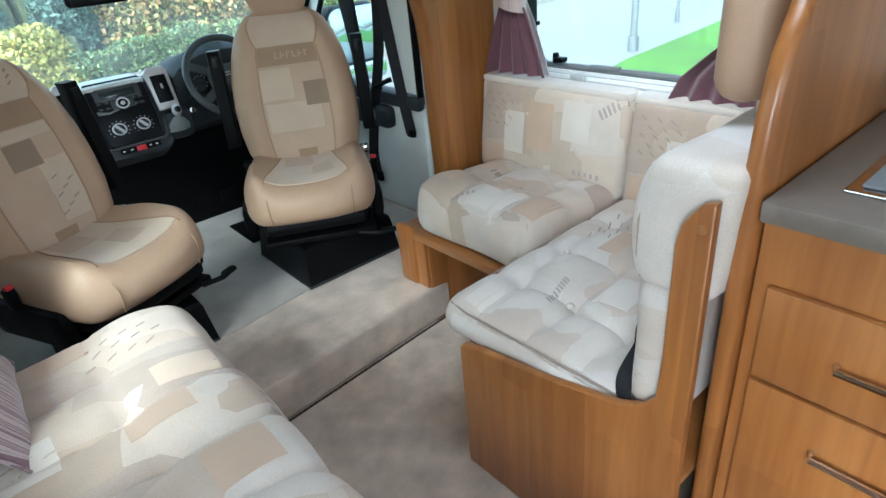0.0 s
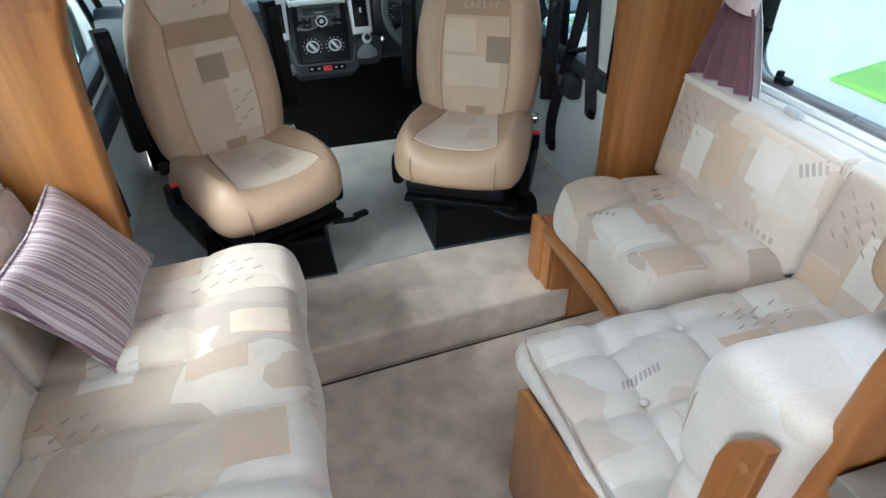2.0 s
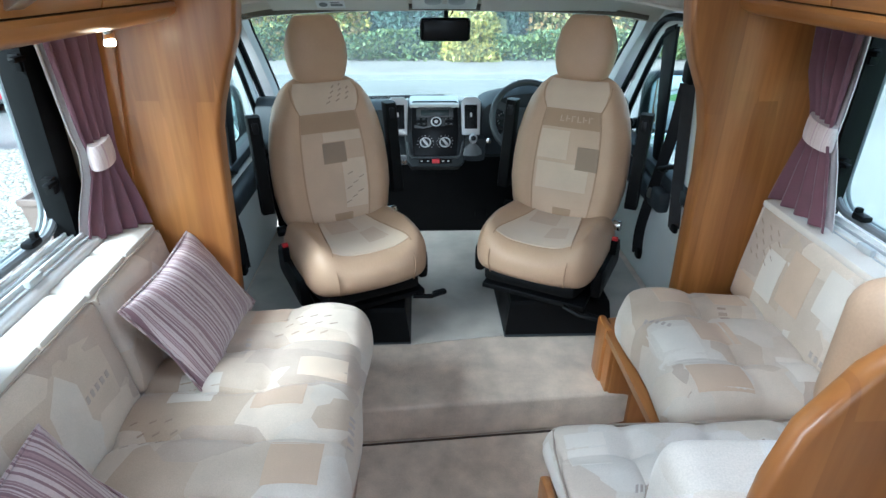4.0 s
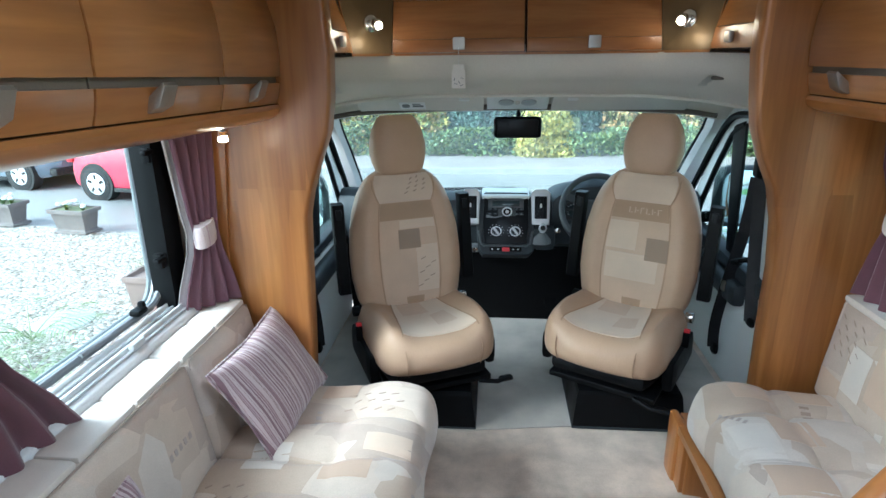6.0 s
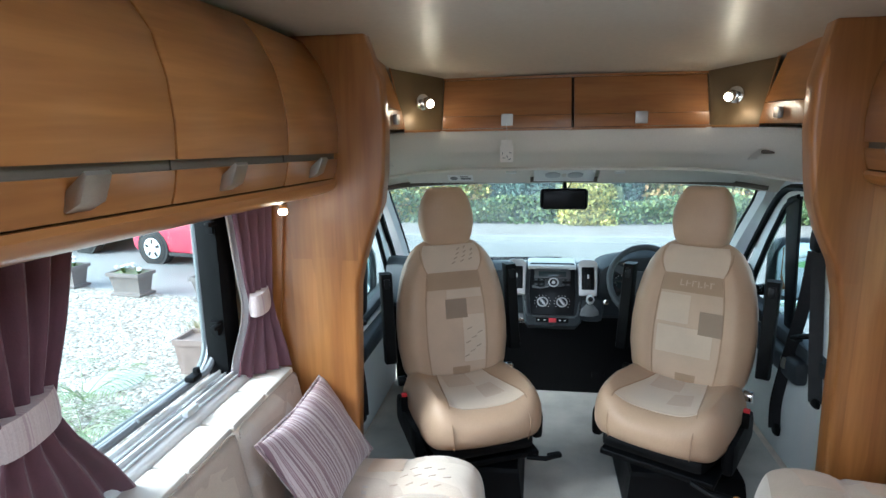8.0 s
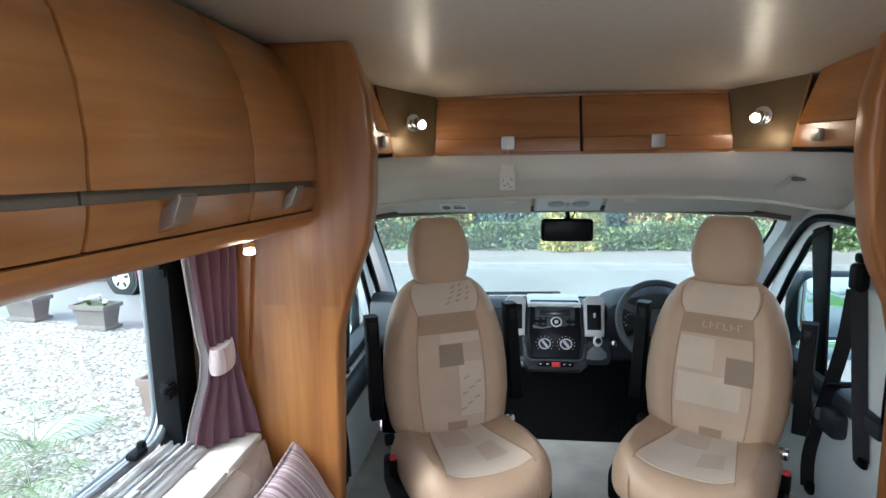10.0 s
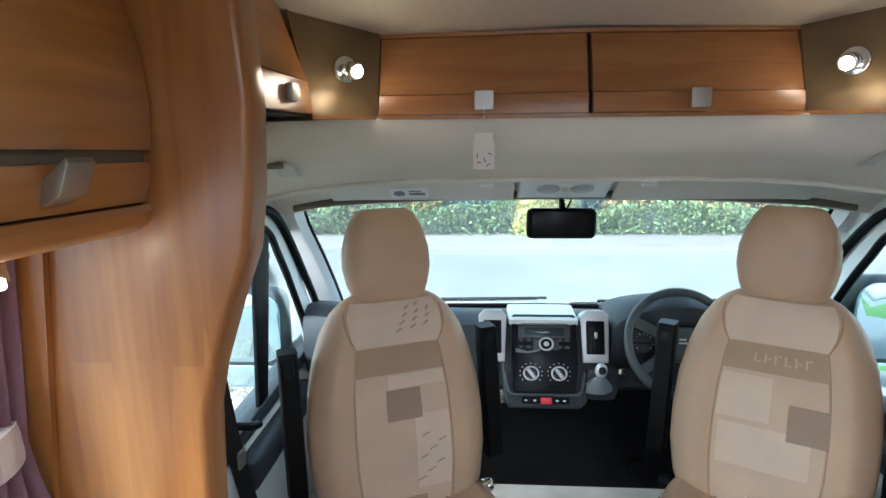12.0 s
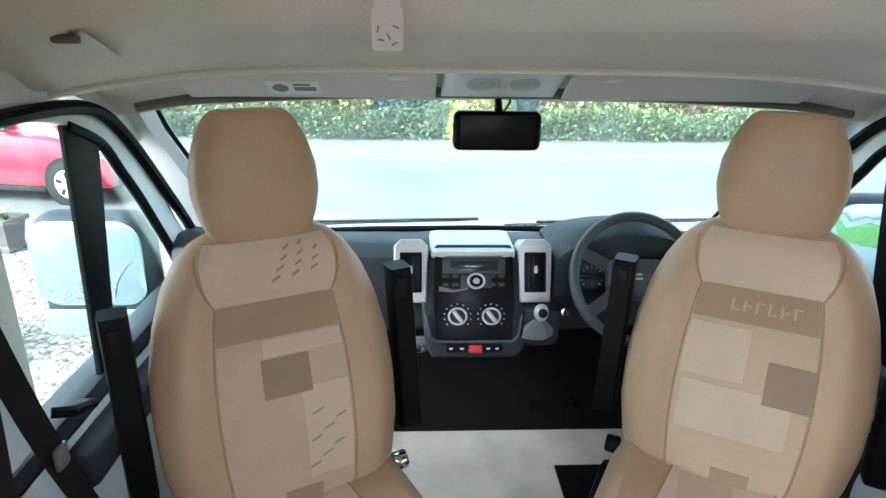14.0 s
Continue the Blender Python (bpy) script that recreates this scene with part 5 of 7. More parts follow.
    top_cloth([(-0.158, -0.20, 0.6), (0.158, -0.20, 0.6), (0.105, 0.18, 0.6), (-0.105, 0.18, 0.6)], M_INSERT_PALE, 0.0035, "oatmeal woven seat panel")
    top_cloth([(-0.09, 0.02, 0.6), (0.03, 0.03, 0.6), (0.02, 0.16, 0.6), (-0.09, 0.15, 0.6)], M_INSERT, 0.0042)
    top_cloth([(0.02, -0.12, 0.6), (0.11, -0.11, 0.6), (0.09, 0.02, 0.6), (0.02, 0.0, 0.6)], M_INSERT, 0.004)
    for s in (-1, 1):
        part("piping", press(cu, [(s * 0.157, -0.215, 0.6), (s * 0.161, -0.215, 0.6), (s * 0.109, 0.16, 0.6), (s * 0.105, 0.16, 0.6)], (0, 0, -1), 0.0045, 18), M_SEAM, cu, "brown seam")
        part("front_seam", tube([(s * 0.158, -0.215, 0.448), (s * 0.158, -0.243, 0.428), (s * 0.157, -0.262, 0.395), (s * 0.156, -0.264, 0.36), (s * 0.152, -0.25, 0.315)], 0.0025, 6), M_SEAM, cu)
    # black tray, swivel, pedestal
    part("tray", soft_box((0.45, 0.46, 0.06), 0.022, 0.03, lambda p, n: (p.x * (1 - 0.15 * max(0, -p.y / 0.23) ** 2), p.y, p.z), (0, 0.01, 0.275)), M_BLACK, st, "black seat tray")
    part("swivel_plate", join(box(-0.21, 0.23, -0.19, 0.19, 0.19, 0.215, 0.006), disc((0, 0, 0.17), (0, 0, 1), 0.16, 0.03, 28)), M_BLACK, st, "black swivel plate")
    part("side_cover", soft_box((0.05, 0.36, 0.13), 0.02, 0.03, None, (-0.255, 0.05, 0.29)), M_BLACK, st, "black side cover")
    part("side_cover", soft_box((0.05, 0.36, 0.13), 0.02, 0.03, None, (0.255, 0.05, 0.29)), M_BLACK, st, "black side cover")
    part("lever", join(tube([(0.16, -0.22, 0.215), (0.23, -0.25, 0.212), (0.275, -0.24, 0.21)], 0.010), soft_box((0.06, 0.03, 0.02), 0.008, 0.012, None, (0.275, -0.235, 0.21))), M_BLACK, st, "black swivel lever")
    part("recliner_knob", disc((0.235, 0.20, 0.42), (1, 0, 0), 0.022, 0.035, 18, 0.004), M_CHROME, st, "bright recliner pivot")
    part("recliner_knob", disc((-0.235, 0.20, 0.42), (-1, 0, 0), 0.022, 0.035, 18, 0.004), M_BLACK, st)
    part("buckle", soft_box((0.03, 0.035, 0.07), 0.007, 0.012, None, (-0.275 if marks else 0.275, 0.06, 0.385)), M_BLACK, st, "belt buckle")
    part("buckle_button", soft_box((0.024, 0.02, 0.014), 0.003, 0.008, None, (-0.275 if marks else 0.275, 0.052, 0.425)), M_RED, st, "red buckle button")
    for s in (-1, 1):
        arm = part("armrest", loft([[(s * 0.292 + dx, y + dy, h) for dx, dy in ((-0.022, -0.026), (0.022, -0.026), (0.026, -0.018), (0.026, 0.022), (0.018, 0.028), (-0.018, 0.028), (-0.026, 0.022), (-0.026, -0.018))] for h, y in ((0.50, 0.235), (0.51, 0.232), (0.70, 0.262), (0.86, 0.288), (0.885, 0.293), (0.89, 0.296))]), M_BLACK, st, "folded-up black armrest")
        part("channel", box(s * 0.292 - 0.013, s * 0.292 + 0.013, 0.2565, 0.266, 0.79, 0.87, 0.003), M_GLOSSBLACK, arm)
        for h in (0.60, 0.68, 0.76):
            part("bolt_hole", disc((s * 0.292 - 0.008, 0.2215 + 0.158 * (h - 0.51), h), (0, -1, 0.15), 0.005, 0.004, 10), M_GLOSSBLACK, arm)
    return st


seat_a = cab_seat(True)
seat_a.matrix_world = Matrix.Translation((-0.383, 0.509, STEP)) @ Matrix.Rotation(radians(25), 4, "Z")
seat_b = cab_seat(False)
tagged(seat_b, "swivelled driver's seat in beige leatherette with an embroidered band")
seat_b.matrix_world = Matrix.Translation((0.426, 0.548, STEP)) @ Matrix.Rotation(radians(-29), 4, "Z")


def pedestal(x0, x1, y0, y1):
    p = thing("seat_pedestal", ((x0 + x1) / 2, (y0 + y1) / 2, STEP), "black steel seat pedestal box on the cab floor", "pedestal", "seat pedestals")
    z = STEP + 0.004
    part("box", loft([[(x0 + i, y0 + i, h), (x1 - i, y0 + i, h), (x1 - i, y1 - i, h), (x0 + i, y1 - i, h)] for h, i in ((z, 0.0), (z + 0.01, -0.002), (z + 0.15, 0.014), (z + 0.168, 0.02))]), M_BLACK, p, "", False)
    part("cover_lip", box(x0 - 0.004, x1 + 0.004, y0 - 0.004, y1 + 0.004, z, z + 0.012, 0.003), M_DASH, p)


pedestal(-0.62, -0.16, 0.335, 0.80)
pedestal(0.247, 0.70, 0.375, 0.82)

# ---- dashboard ----
dash = thing("dashboard", (0.02, 1.4, 0.65), "charcoal moulded van dashboard with silver vents", "dashboard")


def dash_row(x):
    k = abs(x - 0.02) / 0.95
    back = 0.10 * k ** 2
    return [(x, y + (back if i < 7 else 0), z) for i, (y, z) in enumerate(((1.30, 0.665), (1.255, 0.70), (1.235, 0.80), (1.235, 0.885), (1.255, 0.93), (1.31, 0.955), (1.42, 0.945), (1.78, 0.84), (1.78, 0.66)))]


part("top_moulding", loft([dash_row(-0.95 + 1.94 * i / 32) for i in range(33)]), M_DASH, dash)
part("lower_moulding", prism([(1.30, 0.67), (1.33, 0.50), (1.42, 0.30), (1.44, STEP + 0.004), (1.74, STEP + 0.004), (1.74, 0.67)], "x", -0.93, 0.97), M_BLACK, dash, "black lower dash and bulkhead")
# centre stack
lean = Matrix.Translation((-0.032, 1.17, 0.838)) @ Matrix.Rotation(radians(-24), 4, "X") @ Matrix.Diagonal((0.97, 0.92, 0.87, 1))


def on_stack(bm):
    return moved(bm, lean)


part("stack_shell", on_stack(prism([(-0.145, -0.155), (-0.16, 0.02), (-0.132, 0.16), (-0.11, 0.185), (0.11, 0.185), (0.132, 0.16), (0.155, 0.02), (0.15, -0.165), (0.125, -0.192), (-0.125, -0.192)], "y", 0.012, 0.22, 0.01, 3)), M_DASH, dash, "charcoal centre stack")
frame_o = on_stack(prism([(-0.148, -0.05), (-0.136, -0.125), (-0.118, -0.144), (0.118, -0.144), (0.136, -0.125), (0.148, -0.05), (0.138, -0.05), (0.126, -0.12), (0.112, -0.134), (-0.112, -0.134), (-0.126, -0.12), (-0.138, -0.05)], "y", -0.004, 0.03, 0.004))
part("stack_surround", frame_o, M_WHEEL, dash, "dark grey trim round the stack")
st = part("stack_face", on_stack(prism([(-0.112, -0.125), (-0.122, 0.0), (-0.118, 0.145), (-0.108, 0.155), (0.108, 0.155), (0.118, 0.145), (0.122, 0.0), (0.112, -0.125), (0.1, -0.132), (-0.1, -0.132)], "y", -0.004, 0.03, 0.005)), M_GLOSSBLACK, dash, "gloss black control panel")
part("display_bezel", on_stack(box(-0.094, 0.094, -0.006, -0.003, 0.086, 0.136, 0.001)), M_BEZEL, st, "dark grey radio bezel")
part("display", on_stack(box(-0.072, 0.072, -0.0075, -0.003, 0.095, 0.128, 0.002)), M_DISPLAY, st, "dark radio display")
part("knob_plate", on_stack(box(-0.04, 0.052, -0.0055, -0.003, 0.038, 0.082, 0.001)), M_BEZEL, st)
part("radio_slot", on_stack(box(-0.085, 0.085, -0.008, -0.003, 0.139, 0.146, 0.001)), M_GREY, st, "disc slot")
part("radio_knob", on_stack(join(disc((0.006, -0.004, 0.062), (0, -1, 0), 0.030, 0.006, 30, 0.002))), M_BLACK, st, "black radio knob")
part("knob_ring", on_stack(tube([(0.006 + 0.024 * math.cos(2 * math.pi * k / 24), -0.011, 0.062 + 0.024 * math.sin(2 * math.pi * k / 24)) for k in range(25)], 0.004, 6)), M_SILVER, st, "silver ring")
part("knob_cap", on_stack(disc((0.006, -0.009, 0.062), (0, -1, 0), 0.010, 0.006, 18, 0.001)), M_SILVER, st)
for bx in (-0.085, -0.056, 0.055, 0.082):
    for bz in (0.05, 0.078):
        part("radio_button", on_stack(box(bx - 0.011, bx + 0.011, -0.008, -0.003, bz - 0.007, bz + 0.007, 0.002)), M_DASH, st)
        part("print", on_stack(box(bx - 0.005, bx + 0.005, -0.0088, -0.0078, bz - 0.0015, bz + 0.0015)), M_GREY, st)
part("trim_strip", on_stack(prism([(-0.105, 0.028), (-0.06, 0.024), (-0.018, 0.034), (-0.018, 0.040), (-0.06, 0.032), (-0.105, 0.045)], "y", -0.008, -0.003)), M_GREY, st, "grey trim strip")
for kx in (-0.05, 0.05):
    kn = part("heater_knob", on_stack(disc((kx, -0.004, -0.055), (0, -1, 0), 0.030, 0.008, 30, 0.002)), M_DASH, st, "round heater knob")
    part("knob_ring", on_stack(tube([(kx + 0.026 * math.cos(2 * math.pi * k / 24), -0.013, -0.055 + 0.026 * math.sin(2 * math.pi * k / 24)) for k in range(25)], 0.0035, 6)), M_SILVER, kn, "silver ring")
    part("pointer", on_stack(moved(soft_box((0.014, 0.014, 0.044), 0.005, 0.01), Matrix.Translation((kx, -0.018, -0.055)) @ Matrix.Rotation(radians(-35), 4, "Y"))), M_SILVER, kn, "silver grip bar")
    part("dial_ring", on_stack(join(*[disc((kx + 0.040 * math.cos(a), -0.004, -0.055 + 0.040 * math.sin(a)), (0, -1, 0), 0.0022, 0.001, 8) for a in [radians(-40 + 26 * i) for i in range(11)]])), M_WHITEMARK, kn, "white scale dots")
part("button_row", on_stack(box(-0.085, 0.085, -0.009, 0.0, -0.174, -0.148, 0.004)), M_BLACK, dash, "row of switches")
part("hazard_button", on_stack(box(-0.018, 0.022, -0.0135, -0.006, -0.175, -0.149, 0.003)), M_RED, dash, "red hazard button")
for bx in (-0.07, -0.038, 0.04, 0.066):
    part("switch_mark", on_stack(box(bx - 0.005, bx + 0.005, -0.0105, -0.0085, -0.164, -0.158)), M_WHITEMARK, dash)
part("top_tray", soft_box((0.25, 0.20, 0.028), 0.012, 0.03, None, (-0.034, 1.315, 0.958)), M_CABTRIM, dash, "pale dash-top cover")
for vx, s in ((-0.215, -1), (0.147, 1)):
    v = part("vent_surround", moved(prism([(-0.045, -0.085), (-0.05, 0.08), (-0.03, 0.10), (0.03, 0.10), (0.05, 0.08), (0.045, -0.085)], "y", -0.005, 0.12, 0.006, 3), Matrix.Translation((vx, 1.205, 0.905)) @ Matrix.Rotation(radians(-20), 4, "X")), M_SILVER, dash, "silver vent surround")
    vm = Matrix.Translation((vx, 1.205, 0.905)) @ Matrix.Rotation(radians(-20), 4, "X")
    part("vent_throat", moved(box(-0.032, 0.032, -0.0085, 0.0, -0.055, 0.062, 0.003), vm), M_GLOSSBLACK, v)
    for k in range(5):
        part("louvre", moved(box(-0.027 + 0.0135 * k - 0.0015, -0.027 + 0.0135 * k + 0.0015, -0.014, -0.008, -0.05, 0.057), vm), M_BLACK, v)
    part("vent_tab", moved(soft_box((0.010, 0.01, 0.022), 0.003, 0.008, None, (0, -0.017, 0.012)), vm), M_WHITEMARK, v, "pale vent tab")
    part("vent_print", moved(join(*[box(-0.015 + 0.01 * k, -0.009 + 0.01 * k, 0.02, 0.05, 0.1003, 0.1012) for k in range(3)]), vm), M_RED, v, "small red printed marks")
# instrument hood
part("instrument_hood", loft([[(x, y, z) for y, z in ((1.215, 0.83), (1.20, 0.90 + 0.06 * c), (1.21, 0.935 + 0.085 * c), (1.27, 0.955 + 0.095 * c), (1.45, 0.958 + 0.05 * c), (1.45, 0.83))] for x, c in [(0.205 + 0.46 * i / 16, math.sin(math.pi * i / 16) ** 0.6) for i in range(17)]]), M_DASH, dash, "charcoal instrument hood")
part("instrument_face", moved(prism([(-0.185, -0.05), (-0.15, 0.05), (-0.09, 0.085), (0.09, 0.085), (0.15, 0.05), (0.185, -0.05)], "y", -0.004, 0.01, 0.003), Matrix.Translation((0.435, 1.195, 0.90)) @ Matrix.Rotation(radians(-16), 4, "X")), M_GLOSSBLACK, dash, "gloss black instrument face")
im = Matrix.Translation((0.435, 1.190, 0.90)) @ Matrix.Rotation(radians(-16), 4, "X")
for gx, gr in ((-0.125, 0.036), (-0.045, 0.022), (0.03, 0.022), (0.105, 0.042)):
    g = part("gauge", moved(join(disc((gx, -0.002, 0.0), (0, -1, 0), gr, 0.003, 28)), im), M_DISPLAY, dash, "round gauge")
    part("gauge_scale", moved(join(*[moved(box(-0.001, 0.001, -0.0062, -0.005, gr * 0.75, gr * 0.95), Matrix.Translation((gx, 0, 0)) @ Matrix.Rotation(radians(a), 4, "Y")) for a in range(-130, 131, 26)]), im), M_WHITEMARK, g)
# gear lever beside the stack
gear = thing("gear_lever", (0.155, 1.13, 0.78), "grey gear lever with a chrome-topped knob and gaiter", "gear lever")
part("housing", soft_box((0.12, 0.10, 0.13), 0.03, 0.03, None, (0.165, 1.19, 0.755)), M_DASH, gear)
part("gaiter", loft([[(0.15 + r * math.cos(a) * (1 + 0.15 * math.cos(5 * a)), 1.125 + d + r * math.sin(a) * 0.7, z) for a in [2 * math.pi * k / 30 for k in range(30)]] for z, r, d in ((0.735, 0.045, 0.02), (0.76, 0.042, 0.01), (0.785, 0.026, -0.005), (0.80, 0.014, -0.012))]), M_GREY, gear, "creased grey gaiter")
part("knob", blob((0.152, 1.105, 0.828), 0.021, 0.021, 0.026), M_SILVER, gear, "silver gear knob")
part("knob_cap", disc((0.152, 1.088, 0.834), (0, -1, 0.3), 0.013, 0.006, 18, 0.002), M_GLOSSBLACK, gear)
part("key_barrel", disc((0.235, 1.185, 0.795), (0, -1, 0.2), 0.014, 0.03, 16, 0.003), M_CHROME, gear)
sock = thing("power_socket", (-0.185, 1.15, 0.70), "small chrome power socket on the dash side", "socket")
part("plate", soft_box((0.045, 0.02, 0.05), 0.008, 0.015, None, (-0.188, 1.15, 0.705)), M_GREY, sock)
part("cap", disc((-0.188, 1.14, 0.70), (0, -1, 0), 0.014, 0.01, 18, 0.002), M_CHROME, sock)
# steering wheel
sw = thing("steering_wheel", (0.425, 1.16, 0.915), "black four-spoke steering wheel", "steering wheel")
wm = Matrix.Translation((0.425, 1.145, 0.915)) @ Matrix.Rotation(radians(-28), 4, "X")
rim_pts = [(0.178 * math.cos(2 * math.pi * k / 48), 0, 0.178 * math.sin(2 * math.pi * k / 48)) for k in range(49)]
part("rim", moved(tube(rim_pts, 0.0155, 10), wm), M_WHEEL, sw)
part("hub", moved(soft_box((0.17, 0.05, 0.12), 0.024, 0.02, None, (0, 0.01, -0.005)), wm), M_WHEEL, sw)
part("badge", moved(join(*[box(-0.014 + 0.002 * k, 0.014 - 0.002 * k, -0.018, -0.0145, -0.006 + 0.012 * k, 0.0 + 0.012 * k) for k in range(2)]), wm), M_SILVER, sw, "plain silver badge")
for a in (25, 155, 215, 325):
    ca, sa = math.cos(radians(a)), math.sin(radians(a))
    part("spoke", moved(ribbon([(0.06 * ca, 0.008, 0.05 * sa), (0.12 * ca, 0.004, 0.12 * sa), (0.172 * ca, 0, 0.172 * sa)], 0.035, (-sa, 0, ca), 0.014), wm), M_WHEEL, sw)
part("column", tube([(0.425, 1.16, 0.90), (0.425, 1.28, 0.84)], 0.045, 16), M_BLACK, sw)
part("stalk", tube([(0.38, 1.19, 0.895), (0.30, 1.175, 0.91), (0.25, 1.165, 0.912)], [0.008, 0.008, 0.012]), M_DASH, sw)
# pedals, floor mat
pd = thing("brake_pedal", (0.36, 1.3, 0.22), "black foot pedal below the dash", "pedal", "foot pedals")
part("arm", tube([(0.36, 1.46, 0.42), (0.36, 1.41, 0.30)], 0.01), M_BLACK, pd)
part("pad", soft_box((0.07, 0.02, 0.06), 0.006, 0.015, None, (0.36, 1.40, 0.285)), M_BLACK, pd)
copy_thing(pd, Matrix.Translation((0.24, 1.32, 0.235)))
fm = thing("floor_mat", (0.42, 1.12, STEP + 0.008), "worn black rubber floor mat", "floor mat")
part("mat", moved(box(-0.17, 0.17, -0.12, 0.16, STEP + 0.009, STEP + 0.017, 0.003), Matrix.Translation((0.44, 1.08, 0))), M_BLACK, fm)

# mirror, visors, roof console, tag
mr = thing("rear_view_mirror", (0.016, 1.2, 1.32), "black rear-view mirror with a dark screen", "mirror")
part("housing", soft_box((0.236, 0.04, 0.105), 0.019, 0.015, None, (0.016, 1.205, 1.318)), M_BLACK, mr)
part("face", box(-0.085, 0.117, 1.1835, 1.186, 1.275, 1.361, 0.004), M_GLOSSBLACK, mr, "dark mirror glass")
part("stem", tube([(0.02, 1.215, 1.37), (0.02, 1.24, 1.40), (0.02, 1.25, 1.43)], [0.012, 0.009, 0.016]), M_BLACK, mr)
part("cable", tube([(0.035, 1.21, 1.37), (0.05, 1.225, 1.39), (0.052, 1.24, 1.415)], 0.003), M_BLACK, mr)
rc = thing("roof_console", (0.01, 1.05, 1.46), "pale grey roof console with two reading lenses", "console")
part("shell", loft([[(x, 0.982 + i, 1.496), (x, 0.990 + i, 1.478 + i * 0.5), (x, 1.185, 1.408), (x, 1.20, 1.42), (x, 1.20, 1.495)] for x, i in ((-0.135, 0.03), (-0.122, 0.006), (-0.10, 0.0), (0.01, -0.002), (0.12, 0.0), (0.142, 0.006), (0.155, 0.03))]), M_CABTRIM, rc)
for cx in (-0.045, 0.06):
    part("lens", moved(disc((0, 0, -0.005), (0, 0, 1), 0.036, 0.010, 28, 0.003), Matrix.Translation((cx, 1.065, 1.449)) @ Matrix.Rotation(radians(-20), 4, "X") @ Matrix.Diagonal((1, 1.25, 1, 1))), M_LENS, rc, "frosted oval lens")
part("switch", moved(soft_box((0.022, 0.05, 0.012), 0.005, 0.01), Matrix.Translation((0.0075, 1.07, 1.448)) @ Matrix.Rotation(radians(-20), 4, "X")), M_VISOR, rc, "small lamp switch")
for xa, xb in ((-0.76, -0.15), (0.17, 0.80)):
    vs = thing("sun_visor", ((xa + xb) / 2, 1.09, 1.45), "pale grey folded-up sun visor", "sun visor", "sun visors")
    tilt = Matrix.Translation(((xa + xb) / 2, 1.092, 1.449)) @ Matrix.Rotation(radians(-31), 4, "X")
    part("pad", moved(soft_box((xb - xa, 0.15, 0.02), 0.009, 0.025, lambda p, n: (p.x, p.y + 0.012 * (abs(2 * p.x / (xb - xa)) ** 6), p.z)), tilt), M_VISOR, vs)
    part("pivot", tube([(xa if xa < 0 else xb, 1.13, 1.425), ((xa + 0.06) if xa < 0 else xb - 0.06, 1.14, 1.42)], 0.006), M_CABTRIM, vs)
    part("clip", moved(soft_box((0.05, 0.018, 0.012), 0.005, 0.008, None, ((xb - xa) / 2 - 0.09 if xa < 0 else (xa - xb) / 2 + 0.09, -0.05, -0.013)), tilt), M_CABTRIM, vs, "pale visor clip")
    if xa < 0:
        lay = tilt @ Matrix.Translation((-0.035, 0.012, 0))
        lb = part("warning_label", moved(box(-0.062, 0.062, -0.034, 0.034, -0.0125, -0.0108), lay), M_WHITEMARK, vs, "white warning label")
        part("print", moved(join(disc((-0.032, 0.0, -0.0127), (0, 0, -1), 0.019, 0.0008, 20), box(0.0, 0.052, -0.006, 0.012, -0.0136, -0.0127), box(0.0, 0.04, -0.022, -0.014, -0.0136, -0.0127)), lay), M_GREY, lb)
at_ = thing("air_freshener", (-0.248, 0.745, 1.57), "white jar-shaped paper air freshener on a string", "air freshener")
jar = [(-0.026, -0.048), (-0.028, -0.04), (-0.028, 0.018), (-0.022, 0.028), (-0.022, 0.034), (-0.024, 0.036), (-0.024, 0.046), (0.024, 0.046), (0.024, 0.036), (0.022, 0.034), (0.022, 0.028), (0.028, 0.018), (0.028, -0.04), (0.026, -0.048)]
part("tag", moved(prism(jar, "y", -0.001, 0.001), Matrix.Translation((-0.248, 0.744, 1.578))), M_PAPER, at_)
part("print", moved(join(*[moved(box(-0.006, 0.006, -0.0022, -0.001, -0.0015, 0.0015), Matrix.Translation((px, 0, pz)) @ Matrix.Rotation(radians(r), 4, "Y")) for px, pz, r in ((-0.012, -0.03, 10), (0.002, -0.024, 60), (0.015, -0.008, 20), (-0.017, -0.012, 100), (0.012, -0.036, -30))]), Matrix.Translation((-0.248, 0.744, 1.578))), M_GREY, at_, "grey sprig print")
part("string", tube([(-0.248, 0.744, 1.624), (-0.248, 0.745, 1.69)], 0.0007, 5), M_WHITEMARK, at_)
for sx, hx, hy, hz in ((-1, -0.825, 0.79, 1.52), (1, 0.805, 0.80, 1.54)):
    ck = thing("grab_recess", (hx, hy, hz), "scooped grip recess moulded in the headliner", "grip", "headliner grips")
    part("scoop", loft([[(hx + sx * x * 0.07, hy + y, hz + z) for x, y, z in ((-1, -0.03, 0.014), (-0.75, -0.055, 0.036), (0.75, -0.055, 0.036), (1, -0.03, 0.014), (0.9, 0.03 + d, -0.012), (-0.9, 0.03 + d, -0.012))] for d in (0.0, 0.02)]), M_VISOR, ck)
    # solid dark block imitates the shaded hole of the grip
    part("slot", soft_box((0.05, 0.014, 0.016), 0.006, 0.008, None, (hx - sx * 0.02, hy - 0.05, hz + 0.022)), M_TAUPE_SHADE, ck, "dark block put for the shade in the finger slot")

